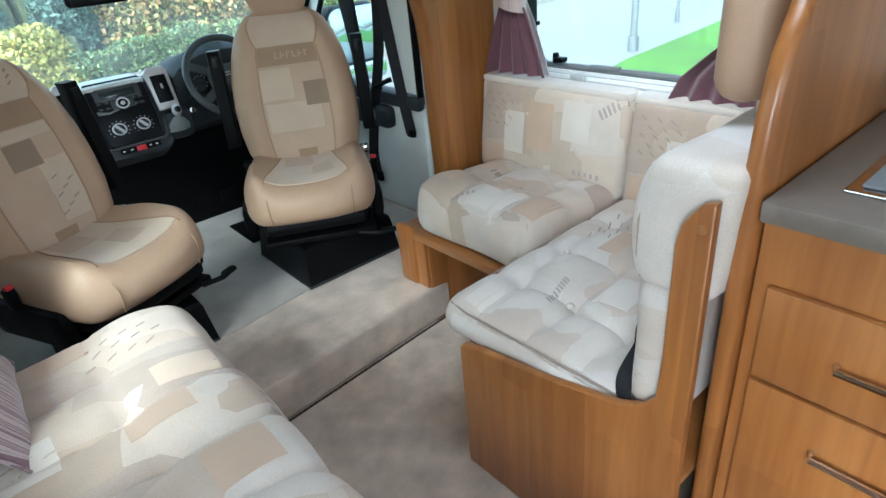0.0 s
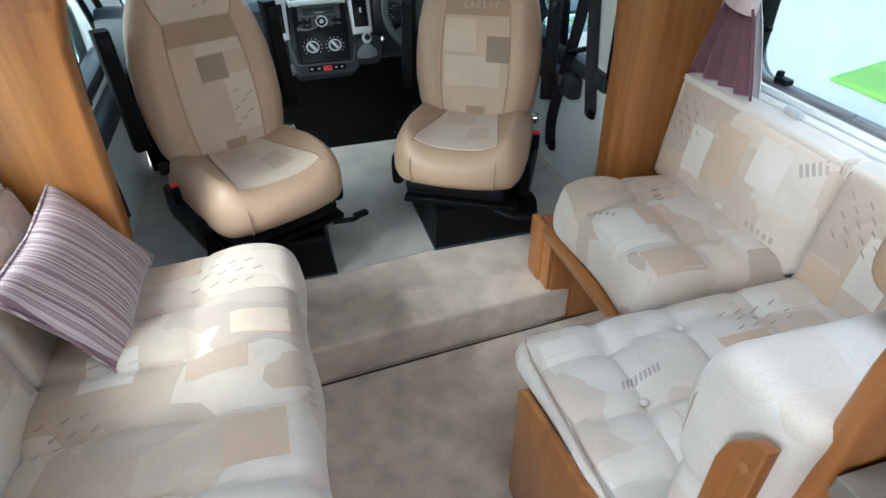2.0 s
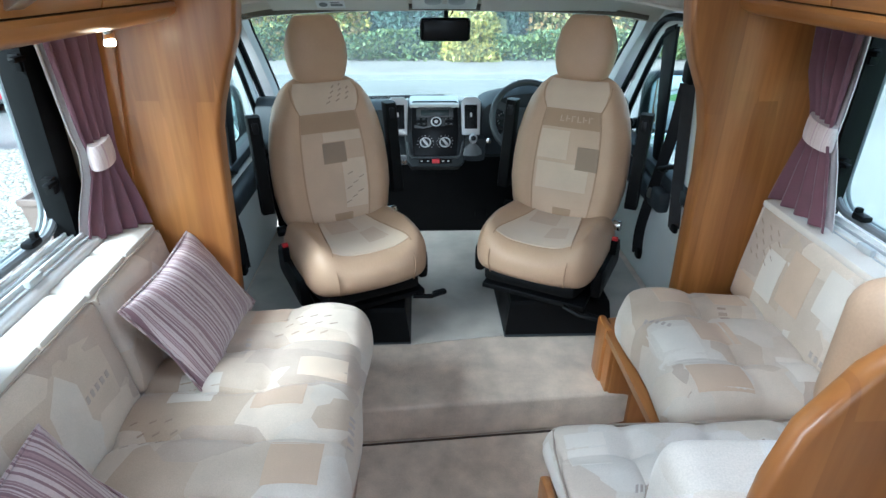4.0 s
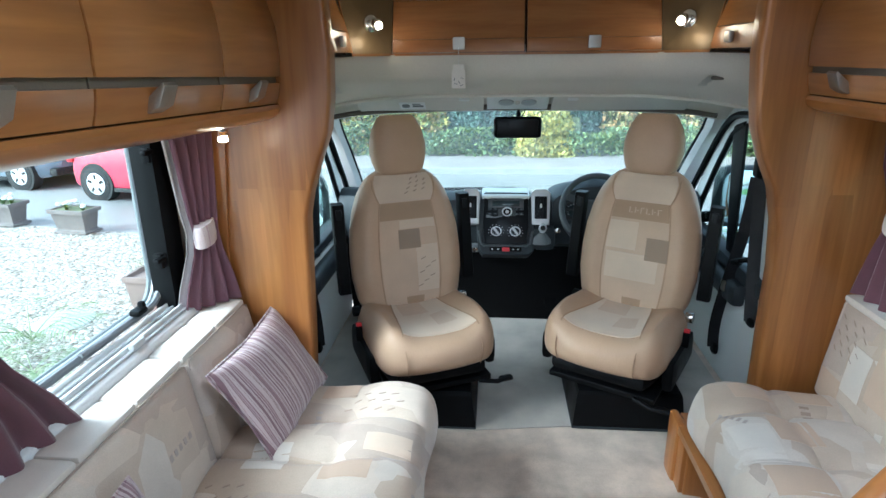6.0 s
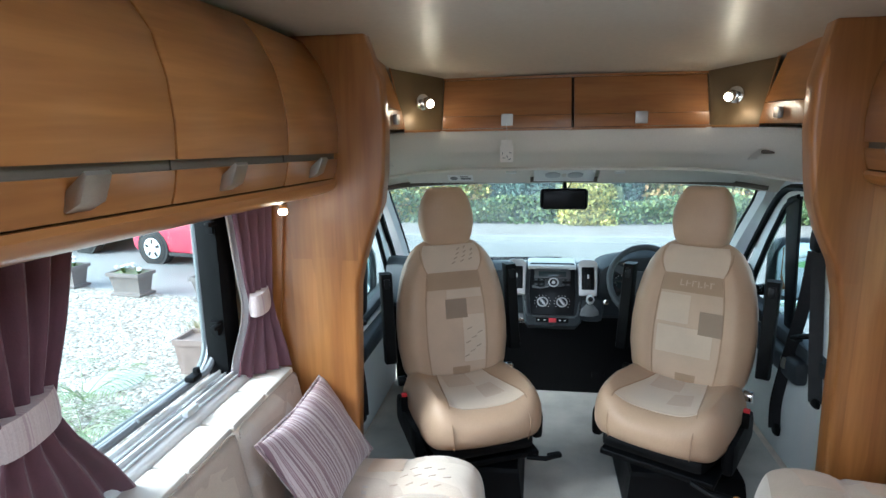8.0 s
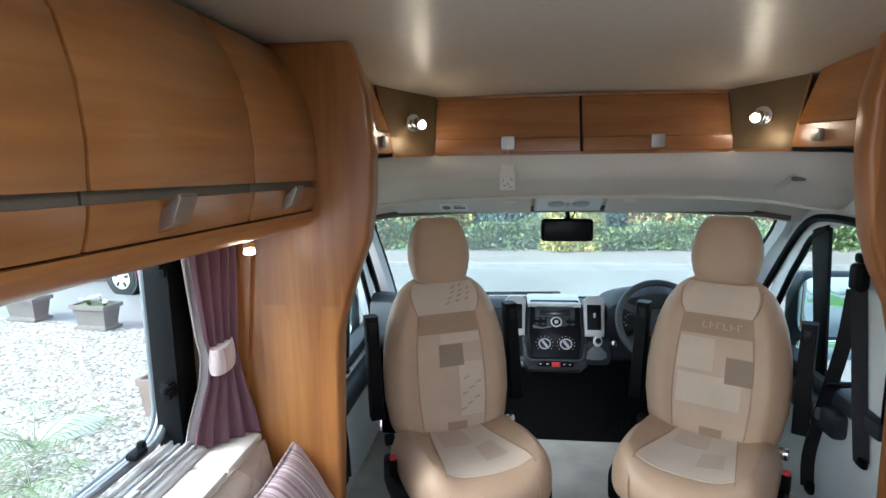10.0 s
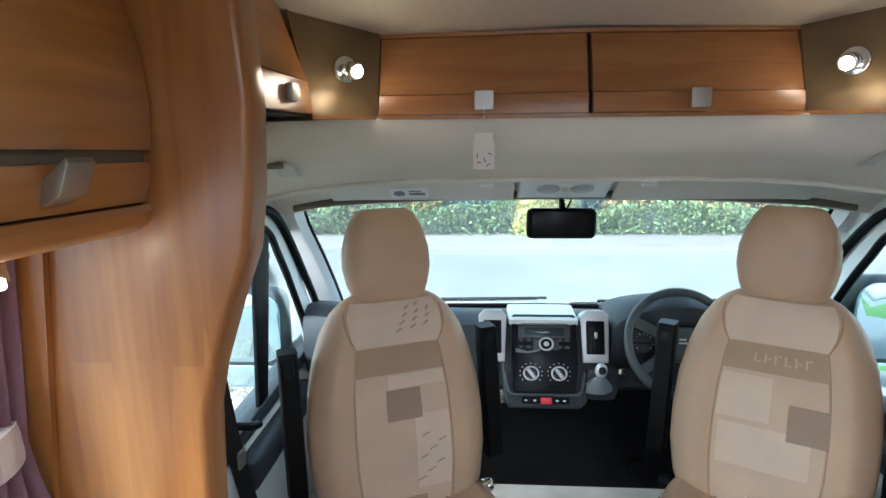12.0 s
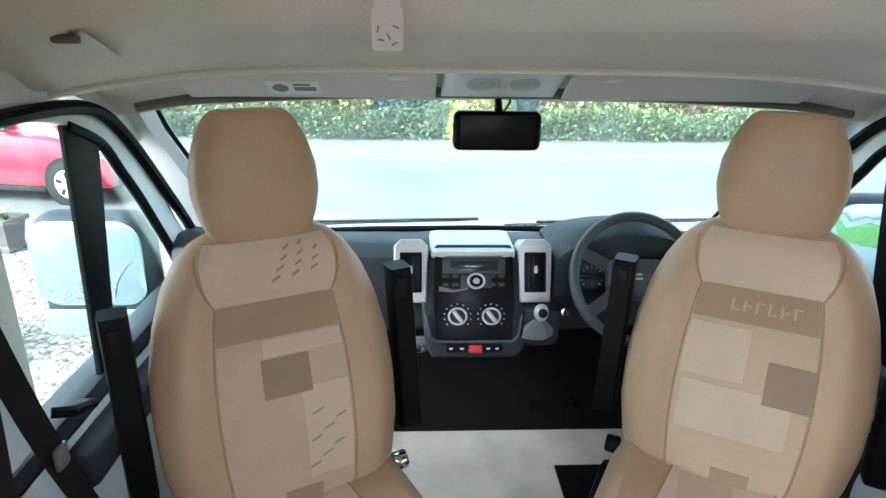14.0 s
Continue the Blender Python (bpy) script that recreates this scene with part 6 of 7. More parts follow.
# seat belts beside the doors
def seat_belt(sx, x, y, z, tail, strap):
    """tail and strap: the way of the two webbings along the wall, as (y, z)."""
    b = thing("seat_belt", (x, y, 0.6), "black three-point seat belt hanging by the door post", "seat belt", "cab seat belts")
    part("height_guide", soft_box((0.045, 0.075, 0.10), 0.02, 0.012, lambda p, n: (p.x, p.y * (1 - 1.2 * max(0, p.z)), p.z), (x, y, z)), M_BLACK, b, "black belt guide")
    part("guide_knob", soft_box((0.03, 0.045, 0.035), 0.01, 0.012, None, (x, y - sx * 0.004, z + 0.068)), M_BLACK, b)
    for nm, way, off in (("tail_webbing", tail, 0.0), ("shoulder_webbing", strap, 0.008)):
        part(nm, ribbon(curved([(x - sx * off, yy, zz) for yy, zz in way]), 0.048, (0.6, 0.8, 0) if sx < 0 else (0.9, -0.42, 0)), M_BELT, b)
    ty, tz = tail[-1]
    part("webbing_stop", soft_box((0.022, 0.054, 0.035), 0.008, 0.012, None, (x, ty, tz)), M_BLACK, b)
    my, mz = strap[len(strap) // 2]
    part("tongue", soft_box((0.012, 0.04, 0.05), 0.005, 0.012, None, (x - sx * 0.022, my, mz)), M_NICKEL, b, "steel tongue")
    part("anchor", soft_box((0.026, 0.05, 0.055), 0.01, 0.012, None, (x, strap[-1][0], strap[-1][1])), M_BLACK, b, "black floor anchor")
    return b


seat_belt(-1, -0.925, 0.517, 1.125, [(0.505, 1.09), (0.49, 0.92), (0.472, 0.76), (0.45, 0.50), (0.44, 0.36)], [(0.53, 1.09), (0.57, 0.92), (0.615, 0.76), (0.70, 0.50), (0.72, 0.33)])
seat_belt(1, 0.965, 0.655, 1.225, [(0.645, 1.18), (0.615, 1.0), (0.58, 0.8), (0.537, 0.60)], [(0.66, 1.18), (0.70, 0.95), (0.80, 0.66), (0.86, 0.45), (0.85, 0.32)])

# ---- outside ----
M_ASPHALT = surf("wet_asphalt", (0.225, 0.222, 0.215), 0.5, 0.12, 0.6, 60, 0.3)
M_PAVE = surf("pale_pavement", (0.24, 0.215, 0.20), 0.8, 0.12, 1.5, 50, 0.3)
M_KERB = surf("concrete_kerb", (0.27, 0.265, 0.25), 0.8, 0.1, 3, 60, 0.3)
M_GRASS = surf("wet_grass", (0.09, 0.20, 0.03), 0.8, 0.3, 1.2, 40, 0.8)
M_BARK = surf("dark_twigs", (0.15, 0.17, 0.09), 0.9, 0.3)
M_POT = surf("brown_planter", (0.16, 0.135, 0.125), 0.6, 0.15, 6, 120, 0.2)
M_TERRA = surf("terracotta_pot", (0.24, 0.17, 0.145), 0.7, 0.12, 6, 120, 0.2)
M_CONC = surf("concrete_slab", (0.42, 0.42, 0.42), 0.85, 0.08, 4, 60, 0.3)
M_TYRE = surf("tyre_rubber", (0.02, 0.02, 0.02), 0.8, 0.1)
M_REDPAINT = surf("red_car_paint", (0.50, 0.022, 0.06), 0.25, 0.05, 2, 100, 0.0, coat=0.6)
M_BLUEPAINT = surf("grey_blue_car_paint", (0.16, 0.19, 0.23), 0.25, 0.05, 2, 100, 0.0, coat=0.6)
M_WHITEPAINT = surf("white_van_paint", (0.72, 0.73, 0.73), 0.3, 0.03, 2, 100, 0.0, coat=0.4)
M_DARKGLASS = surf("dark_car_glass", (0.02, 0.025, 0.03), 0.08, 0.05, 3, 50, 0.0)
M_POST = surf("galvanised_post", (0.16, 0.17, 0.18), 0.5, 0.1)


def gravel_mat():
    m, nt, b = mat_base("pale_gravel")
    v = coords(nt)
    vo = node(nt, "ShaderNodeTexVoronoi", Scale=26.0)
    nt.links.new(v, vo.inputs["Vector"])
    sep = nt.nodes.new("ShaderNodeSeparateColor")
    nt.links.new(vo.outputs["Color"], sep.inputs[0])
    c = ramp(nt, sep.outputs[0], ((0.0, (0.16, 0.13, 0.10)), (0.3, (0.31, 0.275, 0.235)), (0.65, (0.43, 0.40, 0.365)), (1.0, (0.55, 0.53, 0.50))))
    # shade between the stones is painted into the colour towards each stone's edge
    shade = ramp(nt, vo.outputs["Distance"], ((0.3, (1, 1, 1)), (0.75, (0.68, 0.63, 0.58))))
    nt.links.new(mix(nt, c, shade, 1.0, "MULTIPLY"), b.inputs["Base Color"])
    b.inputs["Roughness"].default_value = 0.75
    inv = ramp(nt, vo.outputs["Distance"], ((0.0, (1, 1, 1)), (0.8, (0, 0, 0))))
    bump(nt, b, inv, 0.8, 0.02)
    return m


M_GRAVEL = gravel_mat()
structure("ground", box(-300, 300, -300, 300, GROUND - 0.5, GROUND), M_ASPHALT, "wet grey asphalt road")
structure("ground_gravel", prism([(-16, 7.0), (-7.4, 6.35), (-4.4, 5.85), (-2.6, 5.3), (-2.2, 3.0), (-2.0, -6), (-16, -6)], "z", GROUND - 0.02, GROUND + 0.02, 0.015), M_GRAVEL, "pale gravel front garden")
structure("ground_verge", prism([(5.6, 3.4), (8.0, 4.0), (11.5, 4.3), (40, 8.0), (40, -30), (5.6, -30)], "z", GROUND - 0.02, GROUND + 0.05, 0.03), M_GRASS, "bright wet grass verge")
pv = thing("pavement", (0, 11.3, GROUND), "pale pavement behind a concrete kerb", "pavement", kind="structure")
part("slab", box(-40, 40, 10.80, 14.0, GROUND - 0.02, GROUND + 0.11), M_PAVE, pv, "", False)
kerb_me = box(0, 0.912, 10.66, 10.797, GROUND - 0.05, GROUND + 0.12, 0.005, 1)
k0 = part("kerb_stone", kerb_me, M_KERB, pv, "concrete kerb stone")
for i in range(-30, 34):
    kk = k0 if i == 0 else k0.copy()
    if i:
        scene.collection.objects.link(kk)
    kk.location.x = i * 0.915

rng = np.random.default_rng(7)


def leaves(name, x0, x1, y0, y1, z1, n, size, tones, label, lumps=5, category="hedge", bushy=False):
    """A hedge of many small leaves over an uneven body, denser to the face."""
    h = thing(name, ((x0 + x1) / 2, (y0 + y1) / 2, GROUND), label, category, "roadside hedge")
    px, pz = rng.uniform(x0, x1, n), rng.uniform(0, 1, n) ** 0.8
    bulge = sum(np.sin(px * f + p) * np.cos(pz * g + q) for f, g, p, q in zip(rng.uniform(1, 4, lumps), rng.uniform(2, 7, lumps), rng.uniform(0, 6, lumps), rng.uniform(0, 6, lumps))) / lumps
    top = z1 * (0.9 + 0.12 * np.sin(px * 1.7 + 1) + 0.06 * np.sin(px * 5.1))
    py = y0 + 0.35 * (1 - bulge) + rng.exponential(0.22, n)
    if bushy:
        # a rounded crown: lower and set back to both ends
        u = (2 * px - x0 - x1) / (x1 - x0)
        top = top * np.sqrt(np.maximum(0.05, 1 - np.abs(u) ** 2.6))
        py = py + 0.5 * u ** 4 + 0.25 * pz ** 3
    zz = GROUND + 0.06 + pz * (top + 0.05)
    c = np.stack([px, np.minimum(py, y1), zz], 1)
    a = rng.normal(size=(n, 3))
    a /= np.linalg.norm(a, axis=1)[:, None]
    b = np.cross(a, rng.normal(size=(n, 3)))
    b /= np.linalg.norm(b, axis=1)[:, None]
    s = size * rng.uniform(0.6, 1.4, n)[:, None]
    v = np.stack([c - a * s, c + b * s * 0.55, c + a * s, c - b * s * 0.55], 1).reshape(-1, 3) - np.array([(x0 + x1) / 2, (y0 + y1) / 2, GROUND])
    me = bpy.data.meshes.new("foliage")
    me.from_pydata([tuple(p) for p in v], [], [(4 * i, 4 * i + 1, 4 * i + 2, 4 * i + 3) for i in range(n)])
    me.materials.append(leafy(name + "_leaves", tones))
    ob = new("foliage", me)
    ob.parent = h
    tagged(ob, "", kind="stuff")
    part("twigs", soft_box((x1 - x0, 0.5, z1 * 0.8), 0.15, 0.35, lambda p, nn: p + nn * 0.12 * noise.noise(p * 2.3), ((x0 + x1) / 2, y0 + 0.95, GROUND + z1 * 0.42)), M_BARK, h, "dark inner twigs")
    return h


GRN = ((0.03, 0.06, 0.015), (0.07, 0.13, 0.03), (0.12, 0.17, 0.04), (0.2, 0.22, 0.06))
leaves("mixed_hedge", -14, -3.6, 12.4, 14, 3.2, 20000, 0.065, ((0.10, 0.15, 0.05), (0.22, 0.25, 0.07), (0.42, 0.33, 0.10), (0.46, 0.28, 0.11), (0.25, 0.27, 0.08)), "mixed green and gold autumn hedge along the pavement")
leaves("mixed_hedge", -4.0, -1.2, 12.3, 14, 3.2, 11000, 0.06, ((0.10, 0.16, 0.05), (0.27, 0.30, 0.07), (0.48, 0.38, 0.09), (0.40, 0.25, 0.10), (0.16, 0.22, 0.06)), "yellow-green autumn hedge along the pavement")
leaves("mixed_hedge", -1.6, 3.0, 12.9, 14.4, 3.3, 12000, 0.06, ((0.22, 0.20, 0.07), (0.40, 0.31, 0.10), (0.50, 0.33, 0.13), (0.22, 0.24, 0.08)), "olive and russet autumn hedge behind the evergreen bushes")
leaves("dark_conifer", -1.4, 1.1, 12.2, 14, 3.6, 14000, 0.06, ((0.059, 0.096, 0.084), (0.084, 0.140, 0.115), (0.103, 0.178, 0.140), (0.077, 0.115, 0.077)), "dark blue-green evergreen bush behind the pavement", category="bush", bushy=True)
leaves("golden_shrub", 0.35, 2.0, 11.75, 13, 1.3, 5000, 0.055, ((0.515, 0.415, 0.103), (0.590, 0.490, 0.128), (0.290, 0.315, 0.103), (0.440, 0.390, 0.115)), "golden yellow shrub at the foot of the hedge", category="bush", bushy=True)
leaves("dark_conifer", 1.2, 2.6, 12.2, 14, 3.4, 8000, 0.06, ((0.065, 0.103, 0.084), (0.090, 0.152, 0.115), (0.103, 0.165, 0.128)), "dark blue-green evergreen bush behind the pavement", category="bush", bushy=True)
leaves("beech_hedge", 2.4, 14, 12.4, 14, 3.4, 22000, 0.065, ((0.440, 0.253, 0.115), (0.540, 0.328, 0.140), (0.290, 0.265, 0.103), (0.190, 0.228, 0.090), (0.477, 0.315, 0.152)), "russet and green autumn beech hedge")
leaves("low_shrubs", -9, 9, 11.95, 12.6, 0.75, 13000, 0.05, ((0.077, 0.128, 0.065), (0.128, 0.203, 0.077), (0.228, 0.265, 0.090), (0.103, 0.152, 0.077)), "low dark green ground cover along the pavement", category="shrubs")


def wheel(parent, x, y, r=0.30, side=-1):
    t = part("wheel", disc((x, y, r), (0, side, 0), r, 0.19, 32, 0.025), M_TYRE, parent, "black tyre")
    part("rim", disc((x, y + side * 0.17, r), (0, side, 0), r * 0.66, 0.025, 28, 0.006), M_SILVER, t, "silver wheel trim")
    for k in range(5):
        a = 2 * math.pi * k / 5 + 0.3
        part("rim_slot", moved(soft_box((0.05, 0.008, 0.09), 0.003, 0.02), Matrix.Translation((x + 0.13 * math.cos(a), y + side * 0.1955, r + 0.13 * math.sin(a))) @ Matrix.Rotation(-a + math.pi / 2, 4, "Y")), M_TYRE, t)
    part("hub_cap", disc((x, y + side * 0.195, r), (0, side, 0), 0.035, 0.006, 16), M_CHROME, t)


def car(m, paint, label, wb=2.3, length=3.7, width=1.66):
    """A small hatchback along x with its wheels on z 0; its near side is at y 0."""
    c = thing("parked_car", (0, 0, 0), label, "car", "parked cars", local=True)
    x0, x1 = -(length - wb) / 2, wb + (length - wb) / 2
    L = length
    prof = [(0.0, 0.30, 0.62, 0.30), (0.04, 0.22, 0.78, 0.08), (0.12, 0.20, 0.88, 0.02), (0.25, 0.20, 0.94, 0.0), (0.5, 0.19, 0.96, 0.0), (0.72, 0.20, 0.92, 0.0), (0.86, 0.21, 0.84, 0.03), (0.95, 0.24, 0.72, 0.12), (1.0, 0.32, 0.58, 0.34)]
    rings = []
    for f, zl, zh, inn in prof:
        x = x0 + L * f
        ya, yb = inn, width - inn
        rings.append([(x, ya + 0.05, zl), (x, ya, zl + 0.08), (x, ya - 0.015, (zl + zh) / 2), (x, ya + 0.03, zh - 0.03), (x, ya + 0.09, zh), (x, yb - 0.09, zh), (x, yb - 0.03, zh - 0.03), (x, yb + 0.015, (zl + zh) / 2), (x, yb, zl + 0.08), (x, yb - 0.05, zl)])
    part("body", loft(rings), paint, c)
    cab = []
    for f, z, inn in ((0.02, 0.90, 0.10), (0.08, 1.38, 0.20), (0.2, 1.47, 0.22), (0.5, 1.48, 0.22), (0.62, 1.40, 0.22), (0.78, 0.92, 0.10)):
        x = x0 + L * f
        cab.append([(x, inn, 0.86), (x, inn + 0.02, (0.86 + z) / 2), (x, inn + 0.08, z), (x, width - inn - 0.08, z), (x, width - inn - 0.02, (0.86 + z) / 2), (x, width - inn, 0.86)])
    part("roof", loft(cab), paint, c)
    for fa, fb in ((0.13, 0.33), (0.36, 0.56)):
        part("window", loft([[(x0 + L * f, 0.118 + 0.0 * f, 0.97), (x0 + L * f, 0.185, 1.33), (x0 + L * f, 0.22, 1.33), (x0 + L * f, 0.16, 0.97)] for f in (fa, fb)]), M_DARKGLASS, c, "dark side glass")
    for x in (0.0, wb):
        part("wheel_arch", disc((x, -0.018, 0.31), (0, 1, 0), 0.355, 0.20, 32), M_TYRE, c, "dark wheel arch")
        wheel(c, x, 0.16, 0.30, -1)
        wheel(c, x, width - 0.16, 0.30, 1)
    part("sill", box(0.36, wb - 0.36, -0.012, 0.05, 0.17, 0.24, 0.01), M_TYRE, c, "black lower sill")
    part("door_line", box(wb * 0.5, wb * 0.5 + 0.008, -0.022, 0.0, 0.28, 0.9), M_TYRE, c)
    for xx, mt, nm in ((x0 + 0.10, M_RED, "tail_lamp"), (x1 - 0.20, M_CHROME, "headlamp")):
        part(nm, soft_box((0.16, 0.22, 0.14), 0.04, 0.04, None, (xx, 0.16, 0.72)), mt, c)
    part("bumper", soft_box((0.2, width - 0.3, 0.16), 0.05, 0.06, None, (x1 - 0.06, width / 2, 0.34)), M_TYRE, c, "dark lower bumper")
    c.matrix_world = m
    return c


car(pose(-7.18, 8.03, GROUND, 0, 0, -11), M_REDPAINT, "red hatchback parked across the road")
car(pose(-11.55, 9.25, GROUND, 0, 0, -11), M_BLUEPAINT, "grey-blue hatchback parked behind the red one")


def blades(name, at, n, h, spread, tones, parent, width=0.012, droop=0.5):
    bm = bmesh.new()
    r = random.Random(round(at[0] * 100 + at[1]))
    for _ in range(n):
        a, lean_, L = r.uniform(0, 2 * math.pi), r.uniform(0.15, 1) * spread, h * r.uniform(0.6, 1.1)
        d, s = Vector((math.cos(a), math.sin(a), 0)), Vector((-math.sin(a), math.cos(a), 0))
        prev = None
        for k in range(5):
            t = k / 4
            p = Vector(at) + d * lean_ * t + Vector((0, 0, L * (t - droop * t * t)))
            w = width * (1 - t) + 0.001
            cur = (bm.verts.new(p - s * w), bm.verts.new(p + s * w))
            if prev:
                bm.faces.new((prev[0], prev[1], cur[1], cur[0]))
            prev = cur
    return part(name, bm, leafy(name + "_green", tones), parent)


def planter(x, y, w=0.60, h=0.34, deep=0.36, flowers=True, turn=-8):
    p = thing("planter", (0, 0, 0), "brown rectangular planter with winter flowers on the gravel", "planter", "garden planters", local=True)
    part("trough", loft([[(sx * (w / 2 - i), sy * (deep / 2 - i), z) for sx, sy in ((-1, -1), (1, -1), (1, 1), (-1, 1))] for z, i in ((0.0, 0.05), (0.03, 0.05), (0.04, 0.065), (h - 0.06, 0.03), (h - 0.055, 0.0), (h, 0.0), (h, 0.03), (h - 0.04, 0.035))]), M_POT, p, "", False)
    part("foot", box(-w / 2 + 0.02, w / 2 - 0.02, -deep / 2 + 0.02, deep / 2 - 0.02, -0.02, 0.02, 0.01), M_POT, p)
    part("soil", box(-w / 2 + 0.035, w / 2 - 0.035, -deep / 2 + 0.035, deep / 2 - 0.035, h - 0.07, h - 0.02), M_BARK, p)
    r = random.Random(round(x * 10))
    for k in range(4):
        blades("leaf_tuft", (-w / 3 + k * w / 4.5, r.uniform(-0.08, 0.08), h - 0.02), 26, 0.13, 0.12, GRN, p, 0.014)
    if flowers:
        for k in range(9):
            part("flower", blob((r.uniform(-w / 2.4, w / 2.4), r.uniform(-0.12, 0.12), h + r.uniform(0.04, 0.11)), 0.035, 0.035, 0.022, 8, 6), M_WHITEMARK, p, "white flower head")
    p.matrix_world = pose(x, y, GROUND + 0.04, 0, 0, turn)
    return p


planter(-6.15, 6.0)
planter(-4.75, 5.85, 0.5)
planter(-7.55, 6.35)
pt = thing("flower_pot", (-3.5, 3.45, GROUND), "square terracotta pot with dry grass on the gravel", "plant pot")
part("pot", loft([[(-3.5 + sx * (0.17 + i), 3.45 + sy * (0.17 + i), z) for sx, sy in ((-1, -1), (1, -1), (1, 1), (-1, 1))] for z, i in ((GROUND + 0.02, -0.03), (GROUND + 0.34, 0.0), (GROUND + 0.345, 0.015), (GROUND + 0.40, 0.015), (GROUND + 0.40, -0.015), (GROUND + 0.36, -0.02))]), M_TERRA, pt, "", False)
blades("dry_grass", (-3.62, 3.75, GROUND + 0.1), 160, 0.75, 0.35, ((0.35, 0.27, 0.14), (0.45, 0.36, 0.2), (0.3, 0.26, 0.12)), pt, 0.007)


def palm(at, n, reach, seed):
    """Arching ribs with narrow leaflets on both sides."""
    p = thing("palm", at, "low palm with arching feathery fronds in the gravel", "plant", "garden palms")
    r = random.Random(seed)
    mt = leafy("palm_leaflets", ((0.10, 0.15, 0.06), (0.17, 0.22, 0.10), (0.26, 0.28, 0.15)))
    o = Vector(at)
    for k in range(n):
        a = 2 * math.pi * (k + r.uniform(-0.3, 0.3)) / n
        d, w = Vector((math.cos(a), math.sin(a), 0)), Vector((-math.sin(a), math.cos(a), 0))
        L, up = reach * r.uniform(0.7, 1.1), r.uniform(0.45, 1.0)
        rib = [o + d * L * t + Vector((0, 0, L * (1.5 * up * t - 1.25 * up * t * t) + 0.02)) for t in [i / 16 for i in range(17)]]
        bm = tube(rib, [0.006 * (1 - 0.8 * i / 16) for i in range(17)], 5)
        for i in range(3, 17):
            ll = 0.20 * math.sin(math.pi * min(1, i / 17)) + 0.04
            for sd in (-1, 1):
                tip = rib[i] + (w * sd * 0.85 + d * 0.55).normalized() * ll - Vector((0, 0, 0.25 * ll))
                q = (rib[i] + tip) / 2 + Vector((0, 0, 0.1 * ll))
                bm.faces.new([bm.verts.new(c) for c in (rib[i], q + d * 0.008, tip, q - d * 0.008)])
        part("frond", bm, mt, p)


palm((-4.18, 2.62, GROUND + 0.02), 8, 0.62, 3)
palm((-3.74, 2.08, GROUND + 0.02), 6, 0.48, 8)
mh = thing("manhole_cover", (-4.20, 3.06, GROUND), "round concrete inspection cover in the gravel", "manhole cover")
part("cover", disc((-4.20, 3.06, GROUND + 0.005), (0, 0, 1), 0.27, 0.025, 36, 0.006), M_CONC, mh)
part("collar", disc((-4.20, 3.06, GROUND), (0, 0, 1), 0.31, 0.022, 36), M_GRAVEL, mh)
for (x, y, r) in ((8.9, 4.4, 0.06), (11.8, 5.2, 0.035), (13.6, 5.0, 0.035)):
    lp = thing("street_post", (x, y, GROUND), "dark galvanised post on the verge", "post", "verge posts")
    part("pole", tube([(x, y, GROUND), (x, y, GROUND + 1.2), (x, y, GROUND + 6)], [r, r, r * 0.7], 12), M_POST, lp)
    part("sleeve", disc((x, y, GROUND), (0, 0, 1), r * 1.5, 0.25, 14), M_POST, lp)
# loose pebbles on the gravel
pn = 2600
pc = np.stack([rng.uniform(-9, -2.3, pn), rng.uniform(1.2, 5.9, pn), np.full(pn, GROUND + 0.02)], 1)
base = np.array([(1, 0, 0), (0, 1, 0), (-1, 0, 0), (0, -1, 0), (0, 0, 0.7)])
sc_ = rng.uniform(0.012, 0.032, (pn, 1, 1)) * rng.uniform(0.7, 1.3, (pn, 1, 3))
pv_ = (pc[:, None, :] + base[None] * sc_).reshape(-1, 3)
me = bpy.data.meshes.new("pebbles")
me.from_pydata([tuple(p) for p in pv_], [], [f for i in range(pn) for f in ((5 * i, 5 * i + 1, 5 * i + 4), (5 * i + 1, 5 * i + 2, 5 * i + 4), (5 * i + 2, 5 * i + 3, 5 * i + 4), (5 * i + 3, 5 * i, 5 * i + 4))])
me.materials.append(leafy("pebble_stone", ((0.3, 0.25, 0.2), (0.6, 0.56, 0.5), (0.72, 0.7, 0.67), (0.5, 0.42, 0.34))))
tagged(new("pebbles", me), "loose pale pebbles on the gravel", "gravel", kind="stuff")

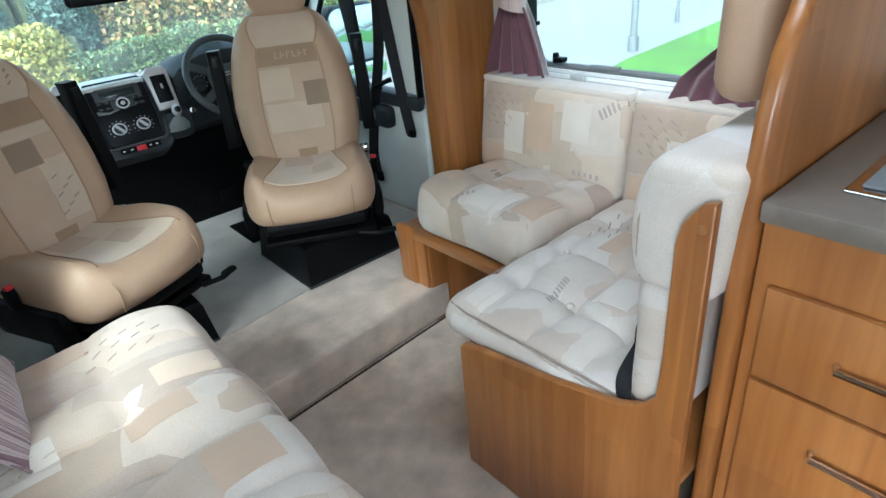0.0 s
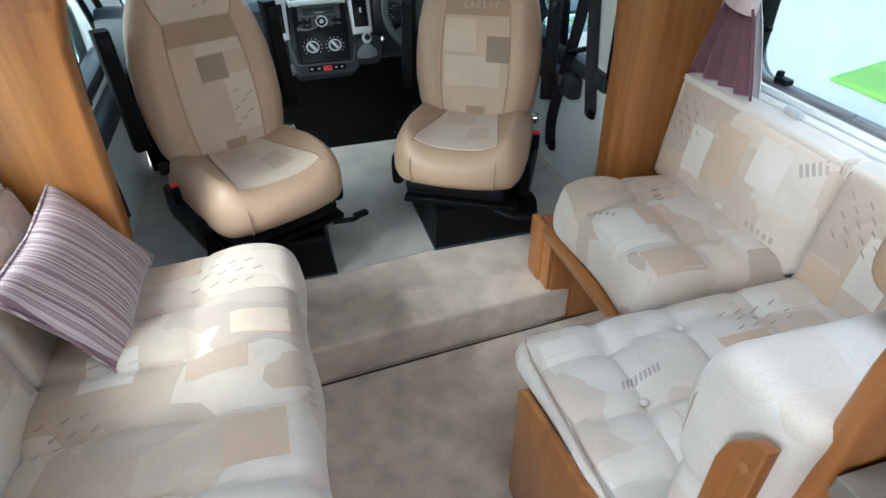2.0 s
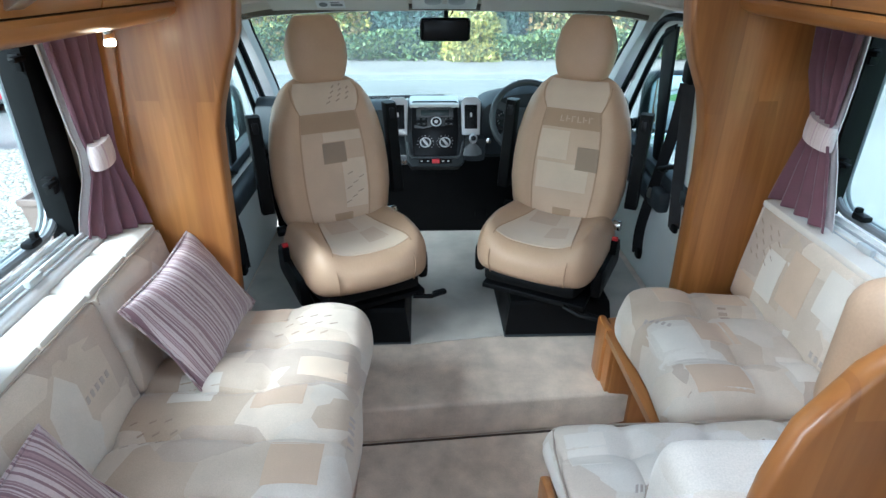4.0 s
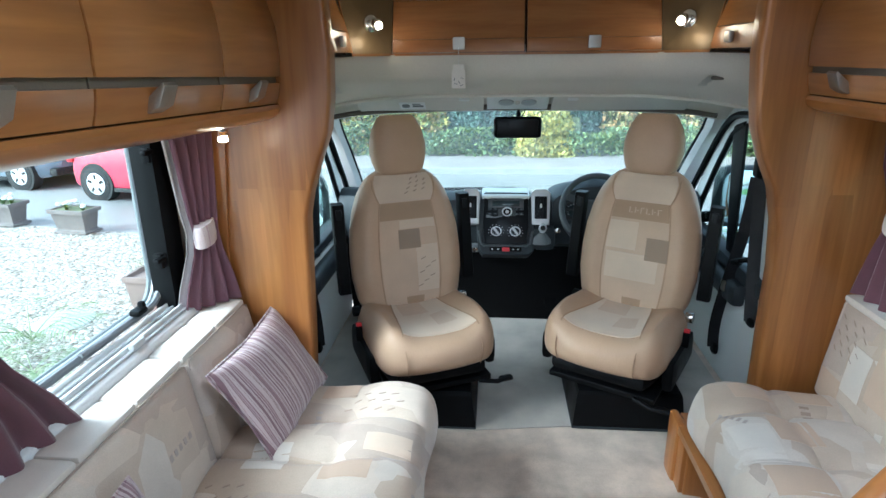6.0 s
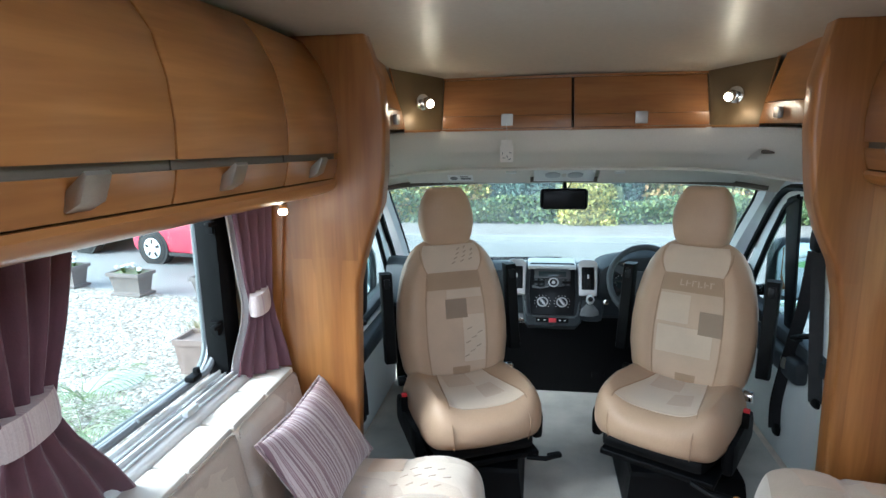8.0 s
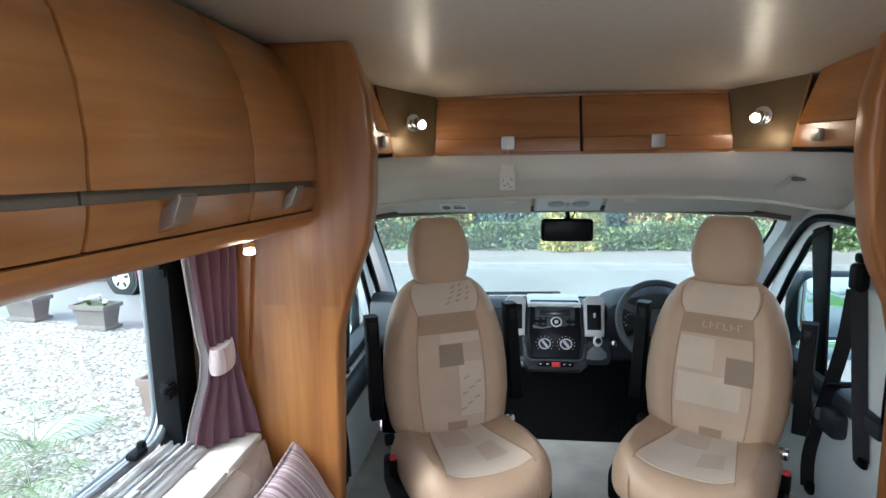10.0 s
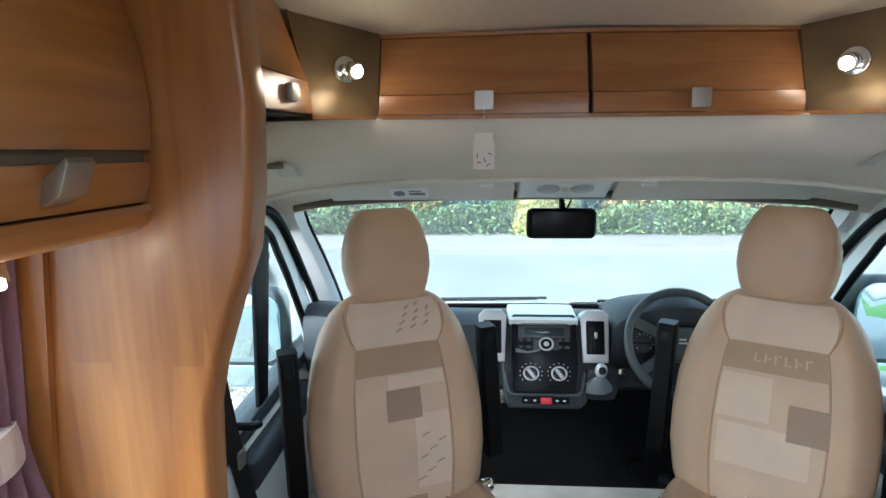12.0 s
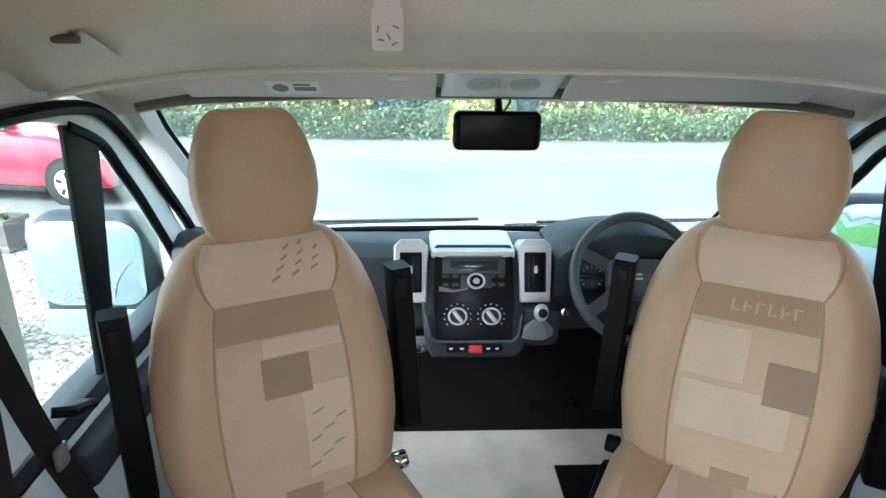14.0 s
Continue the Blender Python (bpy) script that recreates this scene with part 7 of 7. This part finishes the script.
# door mirrors and wipers
def door_mirror(sx, x, y, z):
    d = thing("door_mirror", (x, y, z), "large van door mirror with a dark frame", "door mirror", "door mirrors")
    part("housing", soft_box((0.37, 0.13, 0.42), 0.07, 0.03, lambda p, n: (p.x, p.y * (1 if p.y < 0 else 1.3), p.z), (x, y + 0.05, z)), M_DASH, d)

    def plate(w, za, zb, r):
        pts = []
        for cx, cz, a0 in ((w / 2 - r, zb - r, 0), (-w / 2 + r, zb - r, 90), (-w / 2 + r, za + r, 180), (w / 2 - r, za + r, 270)):
            pts += [(x + cx + r * math.cos(radians(a0 + 15 * k)), z + cz + r * math.sin(radians(a0 + 15 * k))) for k in range(7)]
        return prism(pts, "y", y - 0.024, y - 0.012, 0.002)
    part("glass", plate(0.34, -0.085, 0.195, 0.07), surf("mirror_glass", (0.52, 0.64, 0.68), 0.03, 0.01, 3, 50, 0.0, metal=1.0), d, "mirror glass")
    part("wide_glass", plate(0.34, -0.195, -0.10, 0.035), surf("wide_mirror_glass", (0.58, 0.70, 0.73), 0.04, 0.01, 3, 50, 0.0, metal=1.0), d, "wide-angle glass")
    part("bracket", tube([(x - sx * 0.09, y + 0.08, z - 0.06), (sx * 1.0, y + 0.14, z - 0.10)], 0.03, 10), M_BLACK, d)


door_mirror(-1, -1.225, 1.40, 0.81)
door_mirror(1, 1.245, 1.32, 0.895)
for xa, xb in ((-0.75, 0.0), (0.15, 0.92)):
    wi = thing("wiper", (xa, 1.86, 0.85), "black rubber windscreen wiper below the glass", "wiper", "windscreen wipers")
    part("arm", tube([(xa, 1.86, 0.84), ((xa + xb) / 2, 1.84, 0.86), (xb, 1.83, 0.872)], 0.007), M_BLACK, wi)
    part("blade", tube([(xa + 0.12, 1.815, 0.868), (xb + 0.04, 1.81, 0.882)], 0.006), M_BLACK, wi)
structure("trim_bonnet", loft([[(x, 1.80, 0.80), (x, 1.95, 0.80), (x, 2.35, 0.70), (x, 2.55, 0.45), (x, 2.55, -0.3), (x, 1.80, -0.3)] for x in (-0.9, -0.5, 0.02, 0.55, 0.95)]), M_WHITEPAINT, "white van bonnet")
